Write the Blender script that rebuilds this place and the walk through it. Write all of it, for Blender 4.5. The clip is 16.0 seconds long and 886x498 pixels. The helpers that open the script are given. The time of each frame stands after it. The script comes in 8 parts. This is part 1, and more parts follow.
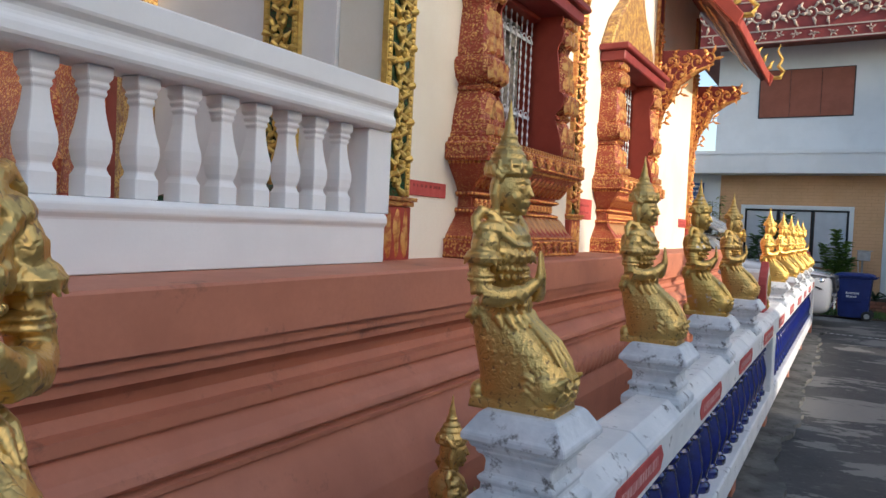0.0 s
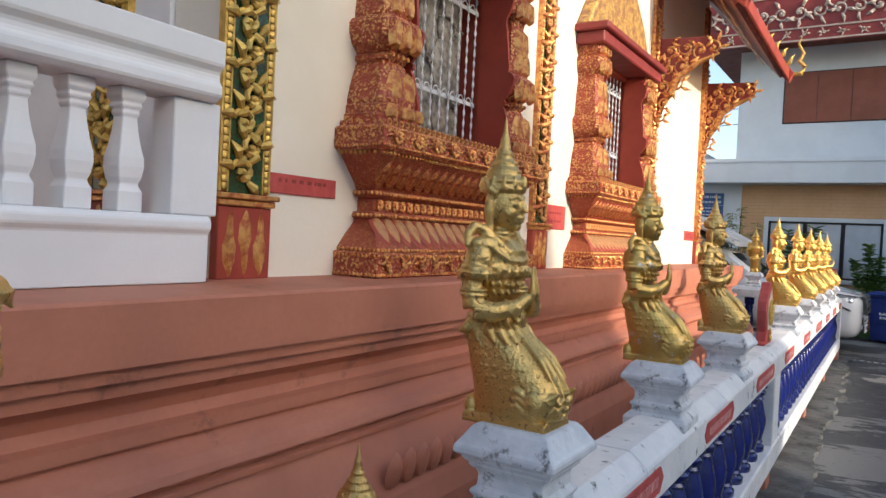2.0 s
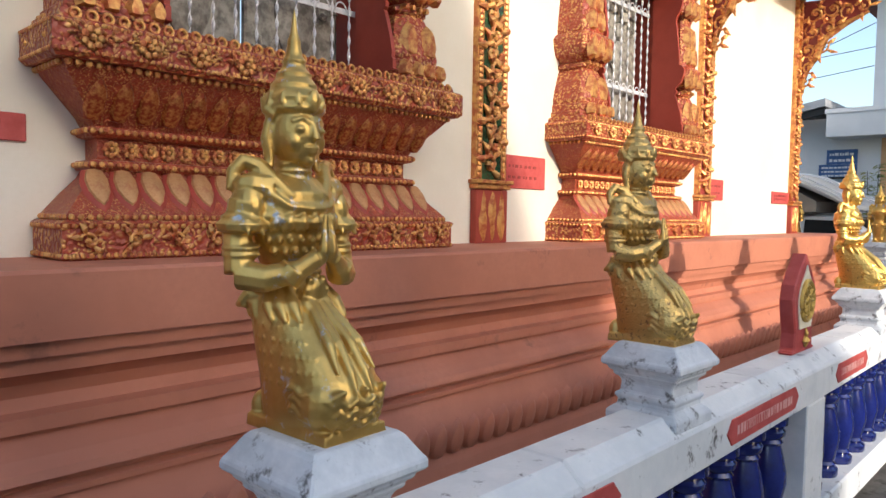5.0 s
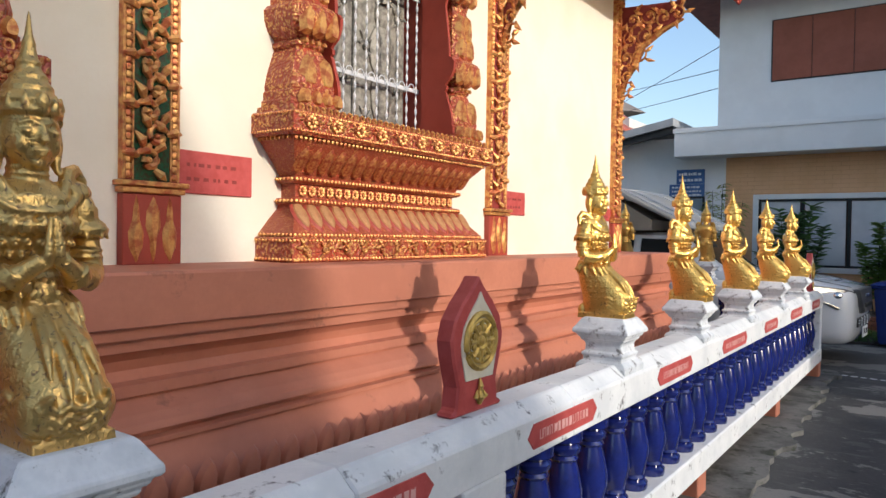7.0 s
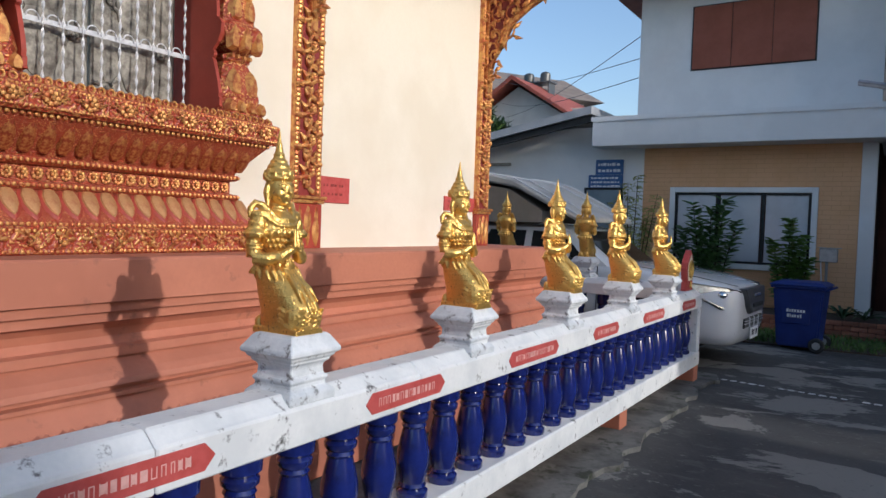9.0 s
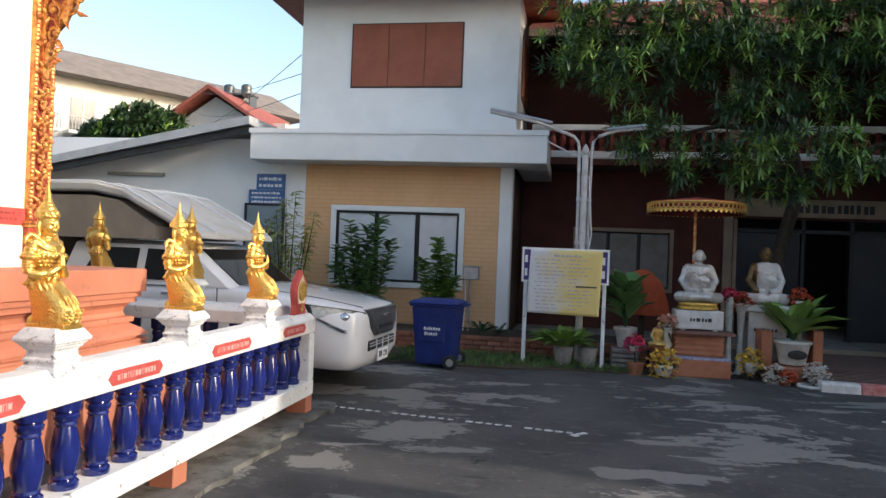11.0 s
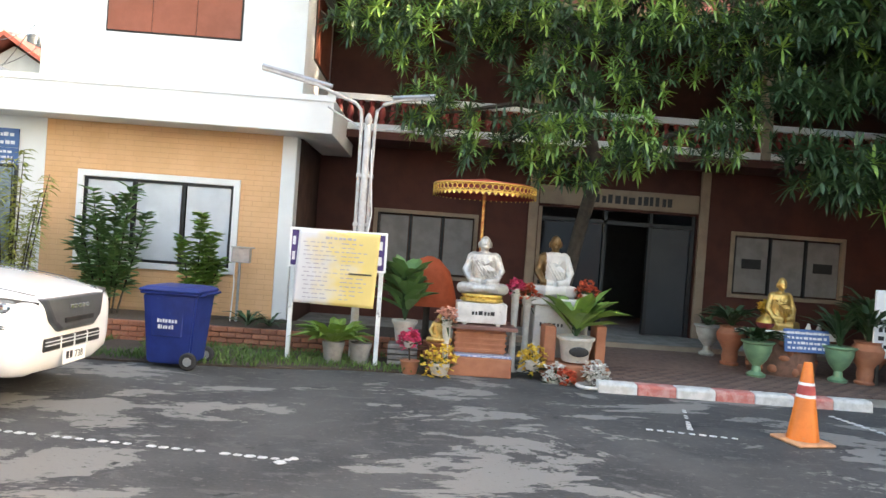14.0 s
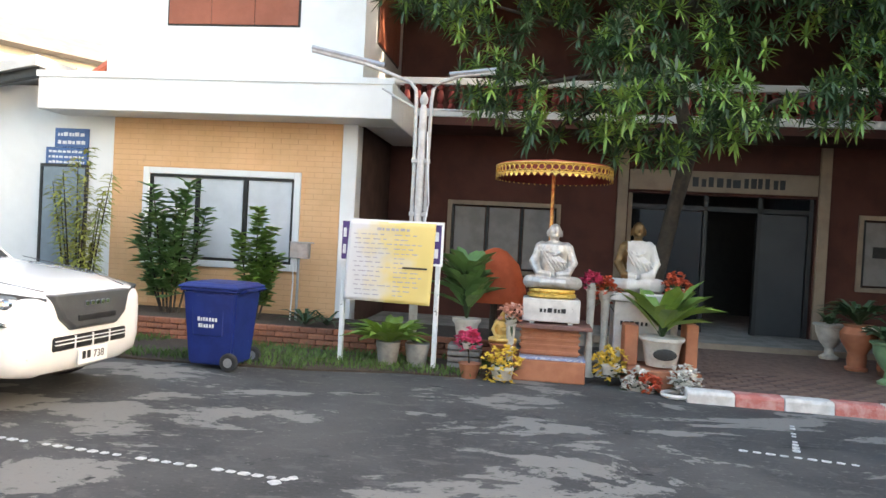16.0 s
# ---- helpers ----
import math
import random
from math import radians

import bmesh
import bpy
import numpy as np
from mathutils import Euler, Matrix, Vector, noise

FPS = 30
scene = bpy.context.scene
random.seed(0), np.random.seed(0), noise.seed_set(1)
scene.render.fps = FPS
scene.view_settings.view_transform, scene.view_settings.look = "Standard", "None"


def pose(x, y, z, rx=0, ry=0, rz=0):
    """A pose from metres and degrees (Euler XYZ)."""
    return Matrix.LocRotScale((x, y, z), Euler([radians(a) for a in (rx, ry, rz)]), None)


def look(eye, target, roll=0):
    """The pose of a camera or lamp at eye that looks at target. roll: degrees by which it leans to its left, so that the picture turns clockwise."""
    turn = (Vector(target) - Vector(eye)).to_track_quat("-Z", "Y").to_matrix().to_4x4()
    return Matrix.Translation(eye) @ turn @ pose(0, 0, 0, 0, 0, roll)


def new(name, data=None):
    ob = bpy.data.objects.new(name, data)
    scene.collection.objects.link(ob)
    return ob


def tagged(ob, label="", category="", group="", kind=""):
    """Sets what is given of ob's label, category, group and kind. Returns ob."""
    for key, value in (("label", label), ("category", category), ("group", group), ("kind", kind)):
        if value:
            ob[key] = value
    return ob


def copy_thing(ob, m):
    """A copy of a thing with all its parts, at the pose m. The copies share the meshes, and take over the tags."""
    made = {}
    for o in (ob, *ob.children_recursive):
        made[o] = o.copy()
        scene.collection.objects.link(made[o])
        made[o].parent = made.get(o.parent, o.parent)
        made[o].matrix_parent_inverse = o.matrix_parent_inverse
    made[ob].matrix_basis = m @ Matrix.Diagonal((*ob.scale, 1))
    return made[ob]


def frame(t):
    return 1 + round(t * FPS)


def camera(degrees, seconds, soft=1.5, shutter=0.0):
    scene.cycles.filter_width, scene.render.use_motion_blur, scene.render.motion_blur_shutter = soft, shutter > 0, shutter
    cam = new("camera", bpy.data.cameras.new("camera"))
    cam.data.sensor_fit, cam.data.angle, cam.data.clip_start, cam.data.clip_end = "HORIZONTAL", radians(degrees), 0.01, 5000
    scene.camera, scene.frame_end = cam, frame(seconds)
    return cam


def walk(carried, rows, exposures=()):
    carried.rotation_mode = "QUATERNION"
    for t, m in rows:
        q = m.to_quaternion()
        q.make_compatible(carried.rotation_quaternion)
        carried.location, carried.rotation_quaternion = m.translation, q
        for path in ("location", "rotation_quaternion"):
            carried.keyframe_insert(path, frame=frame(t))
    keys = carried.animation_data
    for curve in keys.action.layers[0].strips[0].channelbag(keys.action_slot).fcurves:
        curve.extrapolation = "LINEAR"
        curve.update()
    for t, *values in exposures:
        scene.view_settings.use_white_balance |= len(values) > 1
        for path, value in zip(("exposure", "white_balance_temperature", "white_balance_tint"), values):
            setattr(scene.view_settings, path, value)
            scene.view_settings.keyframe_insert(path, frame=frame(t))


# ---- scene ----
cam = camera(64.3, 16.0)
PATH = [
    (0, (0.506, -0.257, 1.447), (-0.495, 1.473, 1.376), 2.5),
    (0.5, (0.578, 0.013, 1.438), (-0.489, 1.701, 1.331), 4.3),
    (1, (0.58, 0.33, 1.435), (-0.429, 2.056, 1.357), 3.8),
    (1.5, (0.541, 0.626, 1.442), (-0.379, 2.402, 1.412), 1.8),
    (2, (0.579, 0.911, 1.455), (-0.493, 2.599, 1.417), 2.8),
    (2.5, (0.653, 1.189, 1.448), (-0.52, 2.808, 1.371), 2.5),
    (3, (0.675, 1.556, 1.42), (-0.386, 3.252, 1.449), 1.6),
    (3.2, (0.692, 1.687, 1.404), (-0.375, 3.379, 1.392), 1.2),
    (5.3, (0.875, 2.875, 1.403), (-0.543, 4.281, 1.294), 2.4),
    (5.5, (0.923, 2.991, 1.396), (-0.504, 4.388, 1.279), 3.7),
    (6, (0.937, 3.321, 1.411), (-0.362, 4.84, 1.319), 4.3),
    (6.5, (0.943, 3.688, 1.413), (-0.173, 5.348, 1.451), 2.3),
    (7, (1.033, 3.972, 1.379), (-0.125, 5.602, 1.342), 0.9),
    (7.5, (1.216, 4.158, 1.441), (0.026, 5.765, 1.421), 0.1),
    (8, (1.277, 4.502, 1.444), (0.174, 6.17, 1.463), 3.1),
    (8.5, (1.403, 4.797, 1.431), (0.303, 6.467, 1.406), -0.1),
    (9, (1.585, 5.027, 1.433), (0.504, 6.708, 1.361), 2.0),
    (9.5, (1.715, 5.372, 1.445), (0.947, 7.218, 1.408), 2.7),
    (9.6, (1.751, 5.428, 1.447), (1.03, 7.294, 1.431), 3.0),
    (10, (1.904, 5.639, 1.483), (1.293, 7.543, 1.417), 0.7),
    (10.2, (1.961, 5.747, 1.481), (1.39, 7.664, 1.445), 0.6),
    (12.3, (2.732, 6.539, 1.468), (2.683, 8.538, 1.497), 3.6),
    (12.5, (2.792, 6.661, 1.478), (2.735, 8.66, 1.467), 2.1),
    (13, (2.929, 6.946, 1.515), (3.091, 8.94, 1.519), 2.8),
    (13.5, (3.037, 7.155, 1.518), (3.222, 9.146, 1.487), 2.1),
    (14, (3.173, 7.339, 1.52), (3.231, 9.338, 1.503), 4.1),
    (14.5, (3.32, 7.528, 1.488), (3.239, 9.525, 1.407), 4.0),
    (15, (3.444, 7.778, 1.455), (3.421, 9.778, 1.486), 3.6),
    (15.5, (3.603, 7.95, 1.456), (3.516, 9.948, 1.432), 1.2),
    (16, (3.713, 8.19, 1.433), (3.458, 10.173, 1.399), 3.0),
]
walk(cam, [(t, look(eye, target, roll)) for t, eye, target, roll in PATH],
     [(0.0, 1.15, 6400, 10), (3.2, 1.25, 6400, 10), (5.3, 1.2, 6300, 10), (7.0, 0.8, 6100, 10), (9.0, 0.42, 5700, 10), (10.2, 0.7, 5900, 10), (12.2, 2.45, 7800, 10), (13.0, 2.85, 7900, 10), (14.0, 3.05, 7900, 10), (16.0, 2.95, 7700, 10)])
# ---------------------------------------------------------------- world, sun, exposure
SUN_EL, SUN_AZ = 18.0, 9.0          # elevation; swing of the sun from +x towards -y
world = bpy.data.worlds.new("world")
scene.world = world
world.use_nodes = True
wn = world.node_tree.nodes
sky = wn.new("ShaderNodeTexSky")
sky.sky_type, sky.sun_disc = "NISHITA", False
sky.sun_elevation, sky.sun_rotation = radians(SUN_EL), radians(90 + SUN_AZ)
sky.air_density, sky.dust_density, sky.ozone_density = 1.0, 2.0, 1.0
world.node_tree.links.new(sky.outputs[0], wn["Background"].inputs[0])
wn["Background"].inputs[1].default_value = 0.15
sun = new("sun", bpy.data.lights.new("sun", "SUN"))
sun.data.energy, sun.data.angle, sun.data.color = 1.7, radians(0.8), (1.0, 0.90, 0.78)
_e, _a = radians(SUN_EL), radians(SUN_AZ)
sun.matrix_world = look((30 * math.cos(_e) * math.cos(_a), -30 * math.cos(_e) * math.sin(_a), 30 * math.sin(_e)), (0, 0, 0))


# ---------------------------------------------------------------- mesh and material helpers
class Geo:
    """Vertices and faces of one part."""

    def __init__(self):
        self.v, self.f = [], []

    def add(self, verts, faces, m=None):
        o = len(self.v)
        self.v += [tuple(m @ Vector(p)) if m else tuple(p) for p in verts]
        self.f += [tuple(i + o for i in f) for f in faces]
        return self

    def box(self, x0, x1, y0, y1, z0, z1, m=None):
        vs = [(x, y, z) for x in (x0, x1) for y in (y0, y1) for z in (z0, z1)]
        return self.add(vs, [(0, 1, 3, 2), (4, 6, 7, 5), (0, 4, 5, 1), (2, 3, 7, 6), (0, 2, 6, 4), (1, 5, 7, 3)], m)

    def taper(self, cx, cy, z0, z1, a0, b0, a1, b1, m=None):
        """A block whose half sizes go from (a0, b0) at z0 to (a1, b1) at z1."""
        return self.rings([[(cx + sx * a, cy + sy * b, z) for sx, sy in ((-1, -1), (1, -1), (1, 1), (-1, 1))] for z, a, b in ((z0, a0, b0), (z1, a1, b1))], m)

    def rings(self, rings, m=None, caps=True, closed=True):
        n = len(rings[0])
        vs = [p for r in rings for p in r]
        fs = []
        for k in range(len(rings) - 1):
            for i in range(n if closed else n - 1):
                j = (i + 1) % n
                fs.append((k * n + i, k * n + j, (k + 1) * n + j, (k + 1) * n + i))
        if caps:
            fs.append(tuple(range(n))[::-1])
            fs.append(tuple((len(rings) - 1) * n + i for i in range(n)))
        return self.add(vs, fs, m)

    def lathe(self, prof, cx=0, cy=0, seg=16, m=None, sx=1.0, sy=1.0, phase=0.0):
        """prof: (radius, z) from the bottom up."""
        rs = [[(cx + sx * r * math.cos(phase + 2 * math.pi * i / seg), cy + sy * r * math.sin(phase + 2 * math.pi * i / seg), z) for i in range(seg)] for r, z in prof]
        return self.rings(rs, m)

    def prism_y(self, prof, y0, y1, m=None):
        """A closed (x, z) outline, counter-clockwise seen from -y, drawn from y0 to y1."""
        return self.rings([[(x, y, z) for x, z in prof] for y in (y1, y0)], m)

    def prism_x(self, prof, x0, x1, m=None):
        """A closed (y, z) outline drawn from x0 to x1."""
        return self.rings([[(x, y, z) for y, z in prof] for x in (x0, x1)], m)

    def prism_z(self, prof, z0, z1, m=None):
        return self.rings([[(x, y, z) for x, y in prof] for z in (z0, z1)], m)

    def tube(self, pts, r, seg=8, m=None):
        pts = [Vector(p) for p in pts]
        rs = []
        for i, p in enumerate(pts):
            d = (pts[min(i + 1, len(pts) - 1)] - pts[max(i - 1, 0)]).normalized()
            a = d.orthogonal() if abs(d.z) > 0.9 else d.cross(Vector((0, 0, 1)))
            a.normalize()
            b = d.cross(a)
            rr = r[i] if isinstance(r, (list, tuple)) else r
            rs.append([tuple(p + rr * (math.cos(2 * math.pi * k / seg) * a + math.sin(2 * math.pi * k / seg) * b)) for k in range(seg)])
        return self.rings(rs, m)

    def ball(self, c, r, seg=12, rows=8, m=None):
        """An ellipsoid; r is one radius or three."""
        r = r if isinstance(r, (list, tuple)) else (r, r, r)
        rs = []
        for k in range(rows + 1):
            th = math.pi * (0.02 + 0.96 * k / rows)
            rs.append([(c[0] + r[0] * math.sin(th) * math.cos(2 * math.pi * i / seg), c[1] + r[1] * math.sin(th) * math.sin(2 * math.pi * i / seg), c[2] - r[2] * math.cos(th)) for i in range(seg)])
        return self.rings(rs, m)

    def mesh(self, name, bevel=0.0, smooth=False, segs=1):
        me = bpy.data.meshes.new(name)
        me.from_pydata(self.v, [], self.f)
        bm = bmesh.new()
        bm.from_mesh(me)
        bmesh.ops.recalc_face_normals(bm, faces=bm.faces)
        if bevel:
            es = [e for e in bm.edges if len(e.link_faces) == 2 and e.calc_face_angle(0) > 0.5]
            bmesh.ops.bevel(bm, geom=es, offset=bevel, segments=segs, affect="EDGES", clamp_overlap=True)
        bm.to_mesh(me)
        bm.free()
        if smooth:
            for p in me.polygons:
                p.use_smooth = True
            me.set_sharp_from_angle(angle=radians(38))
        return me


def part(name, geo, material, parent=None, label="", bevel=0.0, smooth=False, segs=1, at=None):
    """One mesh object, under a thing or another part."""
    me = geo if isinstance(geo, bpy.types.Mesh) else geo.mesh(name, bevel, smooth, segs)
    if material and not me.materials:
        me.materials.append(material)
    ob = new(name, me)
    if parent:
        ob.parent = parent
    if at is not None:
        ob.matrix_basis = at
    return tagged(ob, label)


def thing(name, m, label, category, group="", kind=""):
    ob = new(name)
    ob.empty_display_size = 0.1
    ob.matrix_basis = m
    return tagged(ob, label, category, group, kind)


def structure(name, geo, material, label, category, bevel=0.0, smooth=False):
    return tagged(part(name, geo, material, None, label, bevel, smooth), "", category, "", "structure")


def mat(name, base, second=None, rough=0.6, metal=0.0, scale=8.0, bump=0.15, fine=90.0, stain=None, amount=0.35, spread=(0.42, 0.62), coat=0.0, per=0.0, rough2=None):
    """A worn surface: base colour broken by a second one at two scales, an optional stain, and fine relief."""
    m = bpy.data.materials.new(name)
    m.use_nodes = True
    nt = m.node_tree
    n, l = nt.nodes, nt.links
    b = n["Principled BSDF"]
    co = n.new("ShaderNodeTexCoord").outputs["Object"]

    def noise_tex(s, d=4.0, r=0.6):
        t = n.new("ShaderNodeTexNoise")
        t.inputs["Scale"].default_value, t.inputs["Detail"].default_value, t.inputs["Roughness"].default_value = s, d, r
        l.new(co, t.inputs["Vector"])
        return t.outputs["Fac"]

    def ramp(v, a, c):
        r = n.new("ShaderNodeMapRange")
        r.inputs["From Min"].default_value, r.inputs["From Max"].default_value = a, c
        l.new(v, r.inputs["Value"])
        return r.outputs["Result"]

    def mix(f, a, c, mode="MIX"):
        x = n.new("ShaderNodeMix")
        x.data_type, x.blend_type = "RGBA", mode
        for sock, v in ((x.inputs["Factor"], f), (x.inputs["A"], a), (x.inputs["B"], c)):
            if isinstance(v, (int, float)):
                sock.default_value = v
            elif isinstance(v, tuple):
                sock.default_value = (*v, 1.0)
            else:
                l.new(v, sock)
        return x.outputs["Result"]

    second = second or tuple(c * 0.72 for c in base)
    big, small = noise_tex(scale), noise_tex(fine, 2.0)
    col = mix(ramp(big, *spread), base, second)
    col = mix(ramp(small, 0.35, 0.75), col, mix(0.35, col, second))
    if stain:
        st = ramp(noise_tex(scale * 2.7, 6.0, 0.7), 0.72 - amount * 0.4, 0.78 - amount * 0.3)
        col = mix(st, col, stain)
    if per:
        oi = n.new("ShaderNodeObjectInfo").outputs["Random"]
        hsv = n.new("ShaderNodeHueSaturation")
        l.new(ramp(oi, 0.0, 1.0), hsv.inputs["Value"])
        hsv.inputs["Value"].default_value = 1.0
        mr = n.new("ShaderNodeMapRange")
        mr.inputs["To Min"].default_value, mr.inputs["To Max"].default_value = 1 - per, 1 + per
        l.new(oi, mr.inputs["Value"])
        l.new(mr.outputs["Result"], hsv.inputs["Value"])
        l.new(col, hsv.inputs["Color"])
        col = hsv.outputs["Color"]
    l.new(col, b.inputs["Base Color"])
    b.inputs["Metallic"].default_value = metal
    rr = n.new("ShaderNodeMapRange")
    rr.inputs["To Min"].default_value, rr.inputs["To Max"].default_value = rough, min(1.0, rough2 if rough2 is not None else rough * 1.35)
    l.new(big, rr.inputs["Value"])
    l.new(rr.outputs["Result"], b.inputs["Roughness"])
    if coat:
        b.inputs["Coat Weight"].default_value, b.inputs["Coat Roughness"].default_value = coat, 0.06
    if bump:
        bp = n.new("ShaderNodeBump")
        bp.inputs["Strength"].default_value, bp.inputs["Distance"].default_value = bump, 0.004
        l.new(mix(0.5, small, big), bp.inputs["Height"])
        l.new(bp.outputs["Normal"], b.inputs["Normal"])
    return m


def carved(name, ground, gilt, scale=55.0, cut=0.5, rough=0.42, metal=0.55, depth=0.012, worn=(0.62, 0.42)):
    """Painted carving: gilt on the raised parts, ground colour in the hollows."""
    m = bpy.data.materials.new(name)
    m.use_nodes = True
    n, l = m.node_tree.nodes, m.node_tree.links
    b = n["Principled BSDF"]
    co = n.new("ShaderNodeTexCoord").outputs["Object"]
    nz = n.new("ShaderNodeTexNoise")
    nz.inputs["Scale"].default_value, nz.inputs["Detail"].default_value = scale * 0.35, 2.0
    l.new(co, nz.inputs["Vector"])
    wv = n.new("ShaderNodeTexVoronoi")
    wv.feature, wv.distance = "SMOOTH_F1", "EUCLIDEAN"
    wv.inputs["Scale"].default_value, wv.inputs["Smoothness"].default_value = scale, 0.4
    add = n.new("ShaderNodeVectorMath")
    add.operation = "MULTIPLY_ADD"
    l.new(nz.outputs["Color"], add.inputs[0])
    add.inputs[1].default_value = (0.05, 0.05, 0.05)
    l.new(co, add.inputs[2])
    l.new(add.outputs[0], wv.inputs["Vector"])
    mr = n.new("ShaderNodeMapRange")
    mr.inputs["From Min"].default_value, mr.inputs["From Max"].default_value = cut - 0.1, cut + 0.1
    mr.inputs["To Min"].default_value, mr.inputs["To Max"].default_value = 1.0, 0.0
    l.new(wv.outputs["Distance"], mr.inputs["Value"])
    wear = n.new("ShaderNodeTexNoise")
    wear.inputs["Scale"].default_value, wear.inputs["Detail"].default_value = 14.0, 6.0
    l.new(co, wear.inputs["Vector"])
    wr = n.new("ShaderNodeMapRange")
    wr.inputs["From Min"].default_value, wr.inputs["From Max"].default_value = worn
    l.new(wear.outputs["Fac"], wr.inputs["Value"])
    f = n.new("ShaderNodeMath")
    f.operation = "MULTIPLY"
    l.new(mr.outputs["Result"], f.inputs[0])
    l.new(wr.outputs["Result"], f.inputs[1])
    mx = n.new("ShaderNodeMix")
    mx.data_type = "RGBA"
    mx.inputs["A"].default_value, mx.inputs["B"].default_value = (*ground, 1), (*gilt, 1)
    l.new(f.outputs[0], mx.inputs["Factor"])
    l.new(mx.outputs["Result"], b.inputs["Base Color"])
    mm = n.new("ShaderNodeMath")
    mm.operation = "MULTIPLY"
    mm.inputs[1].default_value = metal
    l.new(f.outputs[0], mm.inputs[0])
    l.new(mm.outputs[0], b.inputs["Metallic"])
    b.inputs["Roughness"].default_value = rough
    bp = n.new("ShaderNodeBump")
    bp.invert = True
    bp.inputs["Strength"].default_value, bp.inputs["Distance"].default_value = 0.8, depth
    l.new(wv.outputs["Distance"], bp.inputs["Height"])
    l.new(bp.outputs["Normal"], b.inputs["Normal"])
    return m


WALL = mat("cream_wall_paint", (0.80, 0.74, 0.62), (0.74, 0.67, 0.54), rough=0.75, scale=1.2, bump=0.1, fine=60)
PLINTH = mat("terracotta_paint", (0.53, 0.20, 0.118), (0.43, 0.155, 0.09), rough=0.55, scale=1.6, bump=0.2, fine=45, stain=(0.30, 0.115, 0.07), amount=0.3)
WHITE_OLD = mat("weathered_white_paint", (0.76, 0.77, 0.76), (0.64, 0.66, 0.66), rough=0.6, scale=5, bump=0.35, fine=70, stain=(0.10, 0.095, 0.09), amount=0.29)
WHITE_PED = mat("stained_white_paint", (0.74, 0.76, 0.77), (0.55, 0.58, 0.60), rough=0.65, scale=9, bump=0.45, fine=60, stain=(0.17, 0.165, 0.16), amount=0.40)
WHITE = mat("white_paint", (0.80, 0.80, 0.79), (0.74, 0.74, 0.73), rough=0.6, scale=1.5, bump=0.08)
BLUE_GLAZE = mat("cobalt_glaze", (0.012, 0.022, 0.16), (0.008, 0.012, 0.09), rough=0.12, scale=9, bump=0.06, coat=0.6)
GOLD = None
GILT = mat("worn_gilding", (0.74, 0.42, 0.13), (0.46, 0.13, 0.05), rough=0.4, metal=0.6, scale=25, bump=0.4, fine=120)
GILT_DARK = mat("dark_red_gold", (0.58, 0.27, 0.08), (0.30, 0.05, 0.02), rough=0.42, metal=0.5, scale=60, bump=0.8, fine=150, spread=(0.40, 0.58))
GILT_PALE = mat("pale_gilding", (0.54, 0.29, 0.115), (0.40, 0.12, 0.05), rough=0.45, metal=0.4, scale=30, bump=0.4, fine=120, spread=(0.5, 0.75))
GILT_YELLOW = mat("yellow_gilding", (0.72, 0.50, 0.13), (0.50, 0.32, 0.08), rough=0.4, metal=0.6, scale=25, bump=0.4, fine=120)
RED = mat("red_paint", (0.36, 0.052, 0.028), (0.29, 0.038, 0.02), rough=0.5, scale=4, bump=0.15)
RED_LABEL = mat("red_label_paint", (0.50, 0.085, 0.075), (0.42, 0.06, 0.05), rough=0.55, scale=14, bump=0.2, stain=(0.6, 0.3, 0.25), amount=0.12)
RED_DARK = mat("dark_red_paint", (0.26, 0.035, 0.03), (0.20, 0.025, 0.02), rough=0.5, scale=4, bump=0.15)
CARVED_RED = carved("red_gilt_carving", (0.33, 0.050, 0.020), (0.70, 0.38, 0.13), 60, cut=0.41, worn=(0.66, 0.46))
CARVED_FINE = carved("fine_red_gilt_carving", (0.34, 0.055, 0.022), (0.66, 0.34, 0.12), 110, cut=0.33, depth=0.006, worn=(0.64, 0.45))
CARVED_GOLD = carved("gold_carving", (0.30, 0.13, 0.05), (0.72, 0.48, 0.14), 70, cut=0.6)
GREEN_GLASS = mat("green_mirror_mosaic", (0.02, 0.10, 0.045), (0.05, 0.03, 0.015), rough=0.15, scale=60, bump=0.5, fine=140)
GOLD = carved("gold_paint", (0.24, 0.13, 0.04), (0.68, 0.45, 0.15), 100, cut=0.78, rough=0.38, metal=0.82, depth=0.0014, worn=(0.9, 0.66))
GOLD_NEW = carved("bright_gold_paint", (0.34, 0.17, 0.04), (0.82, 0.52, 0.14), 100, cut=0.78, rough=0.34, metal=0.85, depth=0.0016, worn=(0.85, 0.65))
# ---------------------------------------------------------------- temple: plinth, walls
Y0, Y1 = -14.0, 10.70               # the long wall; the near end lies behind the camera
WX = -1.625                          # face of the long wall
PLINTH_PROF = [(-3.2, 0.05), (-0.96, 0.05), (-0.96, 0.36), (-0.985, 0.44), (-1.03, 0.53), (-1.08, 0.62), (-1.105, 0.672), (-1.085, 0.675), (-1.085, 0.692), (-1.12, 0.697), (-1.125, 0.715), (-1.085, 0.722),
               (-1.095, 0.745), (-1.125, 0.772), (-1.165, 0.798), (-1.185, 0.812), (-1.19, 0.822), (-1.165, 0.826), (-1.165, 0.865), (-1.21, 0.872), (-1.225, 0.905), (-1.215, 0.94), (-1.185, 0.975),
               (-1.155, 0.978), (-1.155, 1.018), (-1.13, 1.022), (-1.13, 1.06), (-1.105, 1.065), (-1.105, 1.235), (-1.115, 1.245), (-3.2, 1.245)]


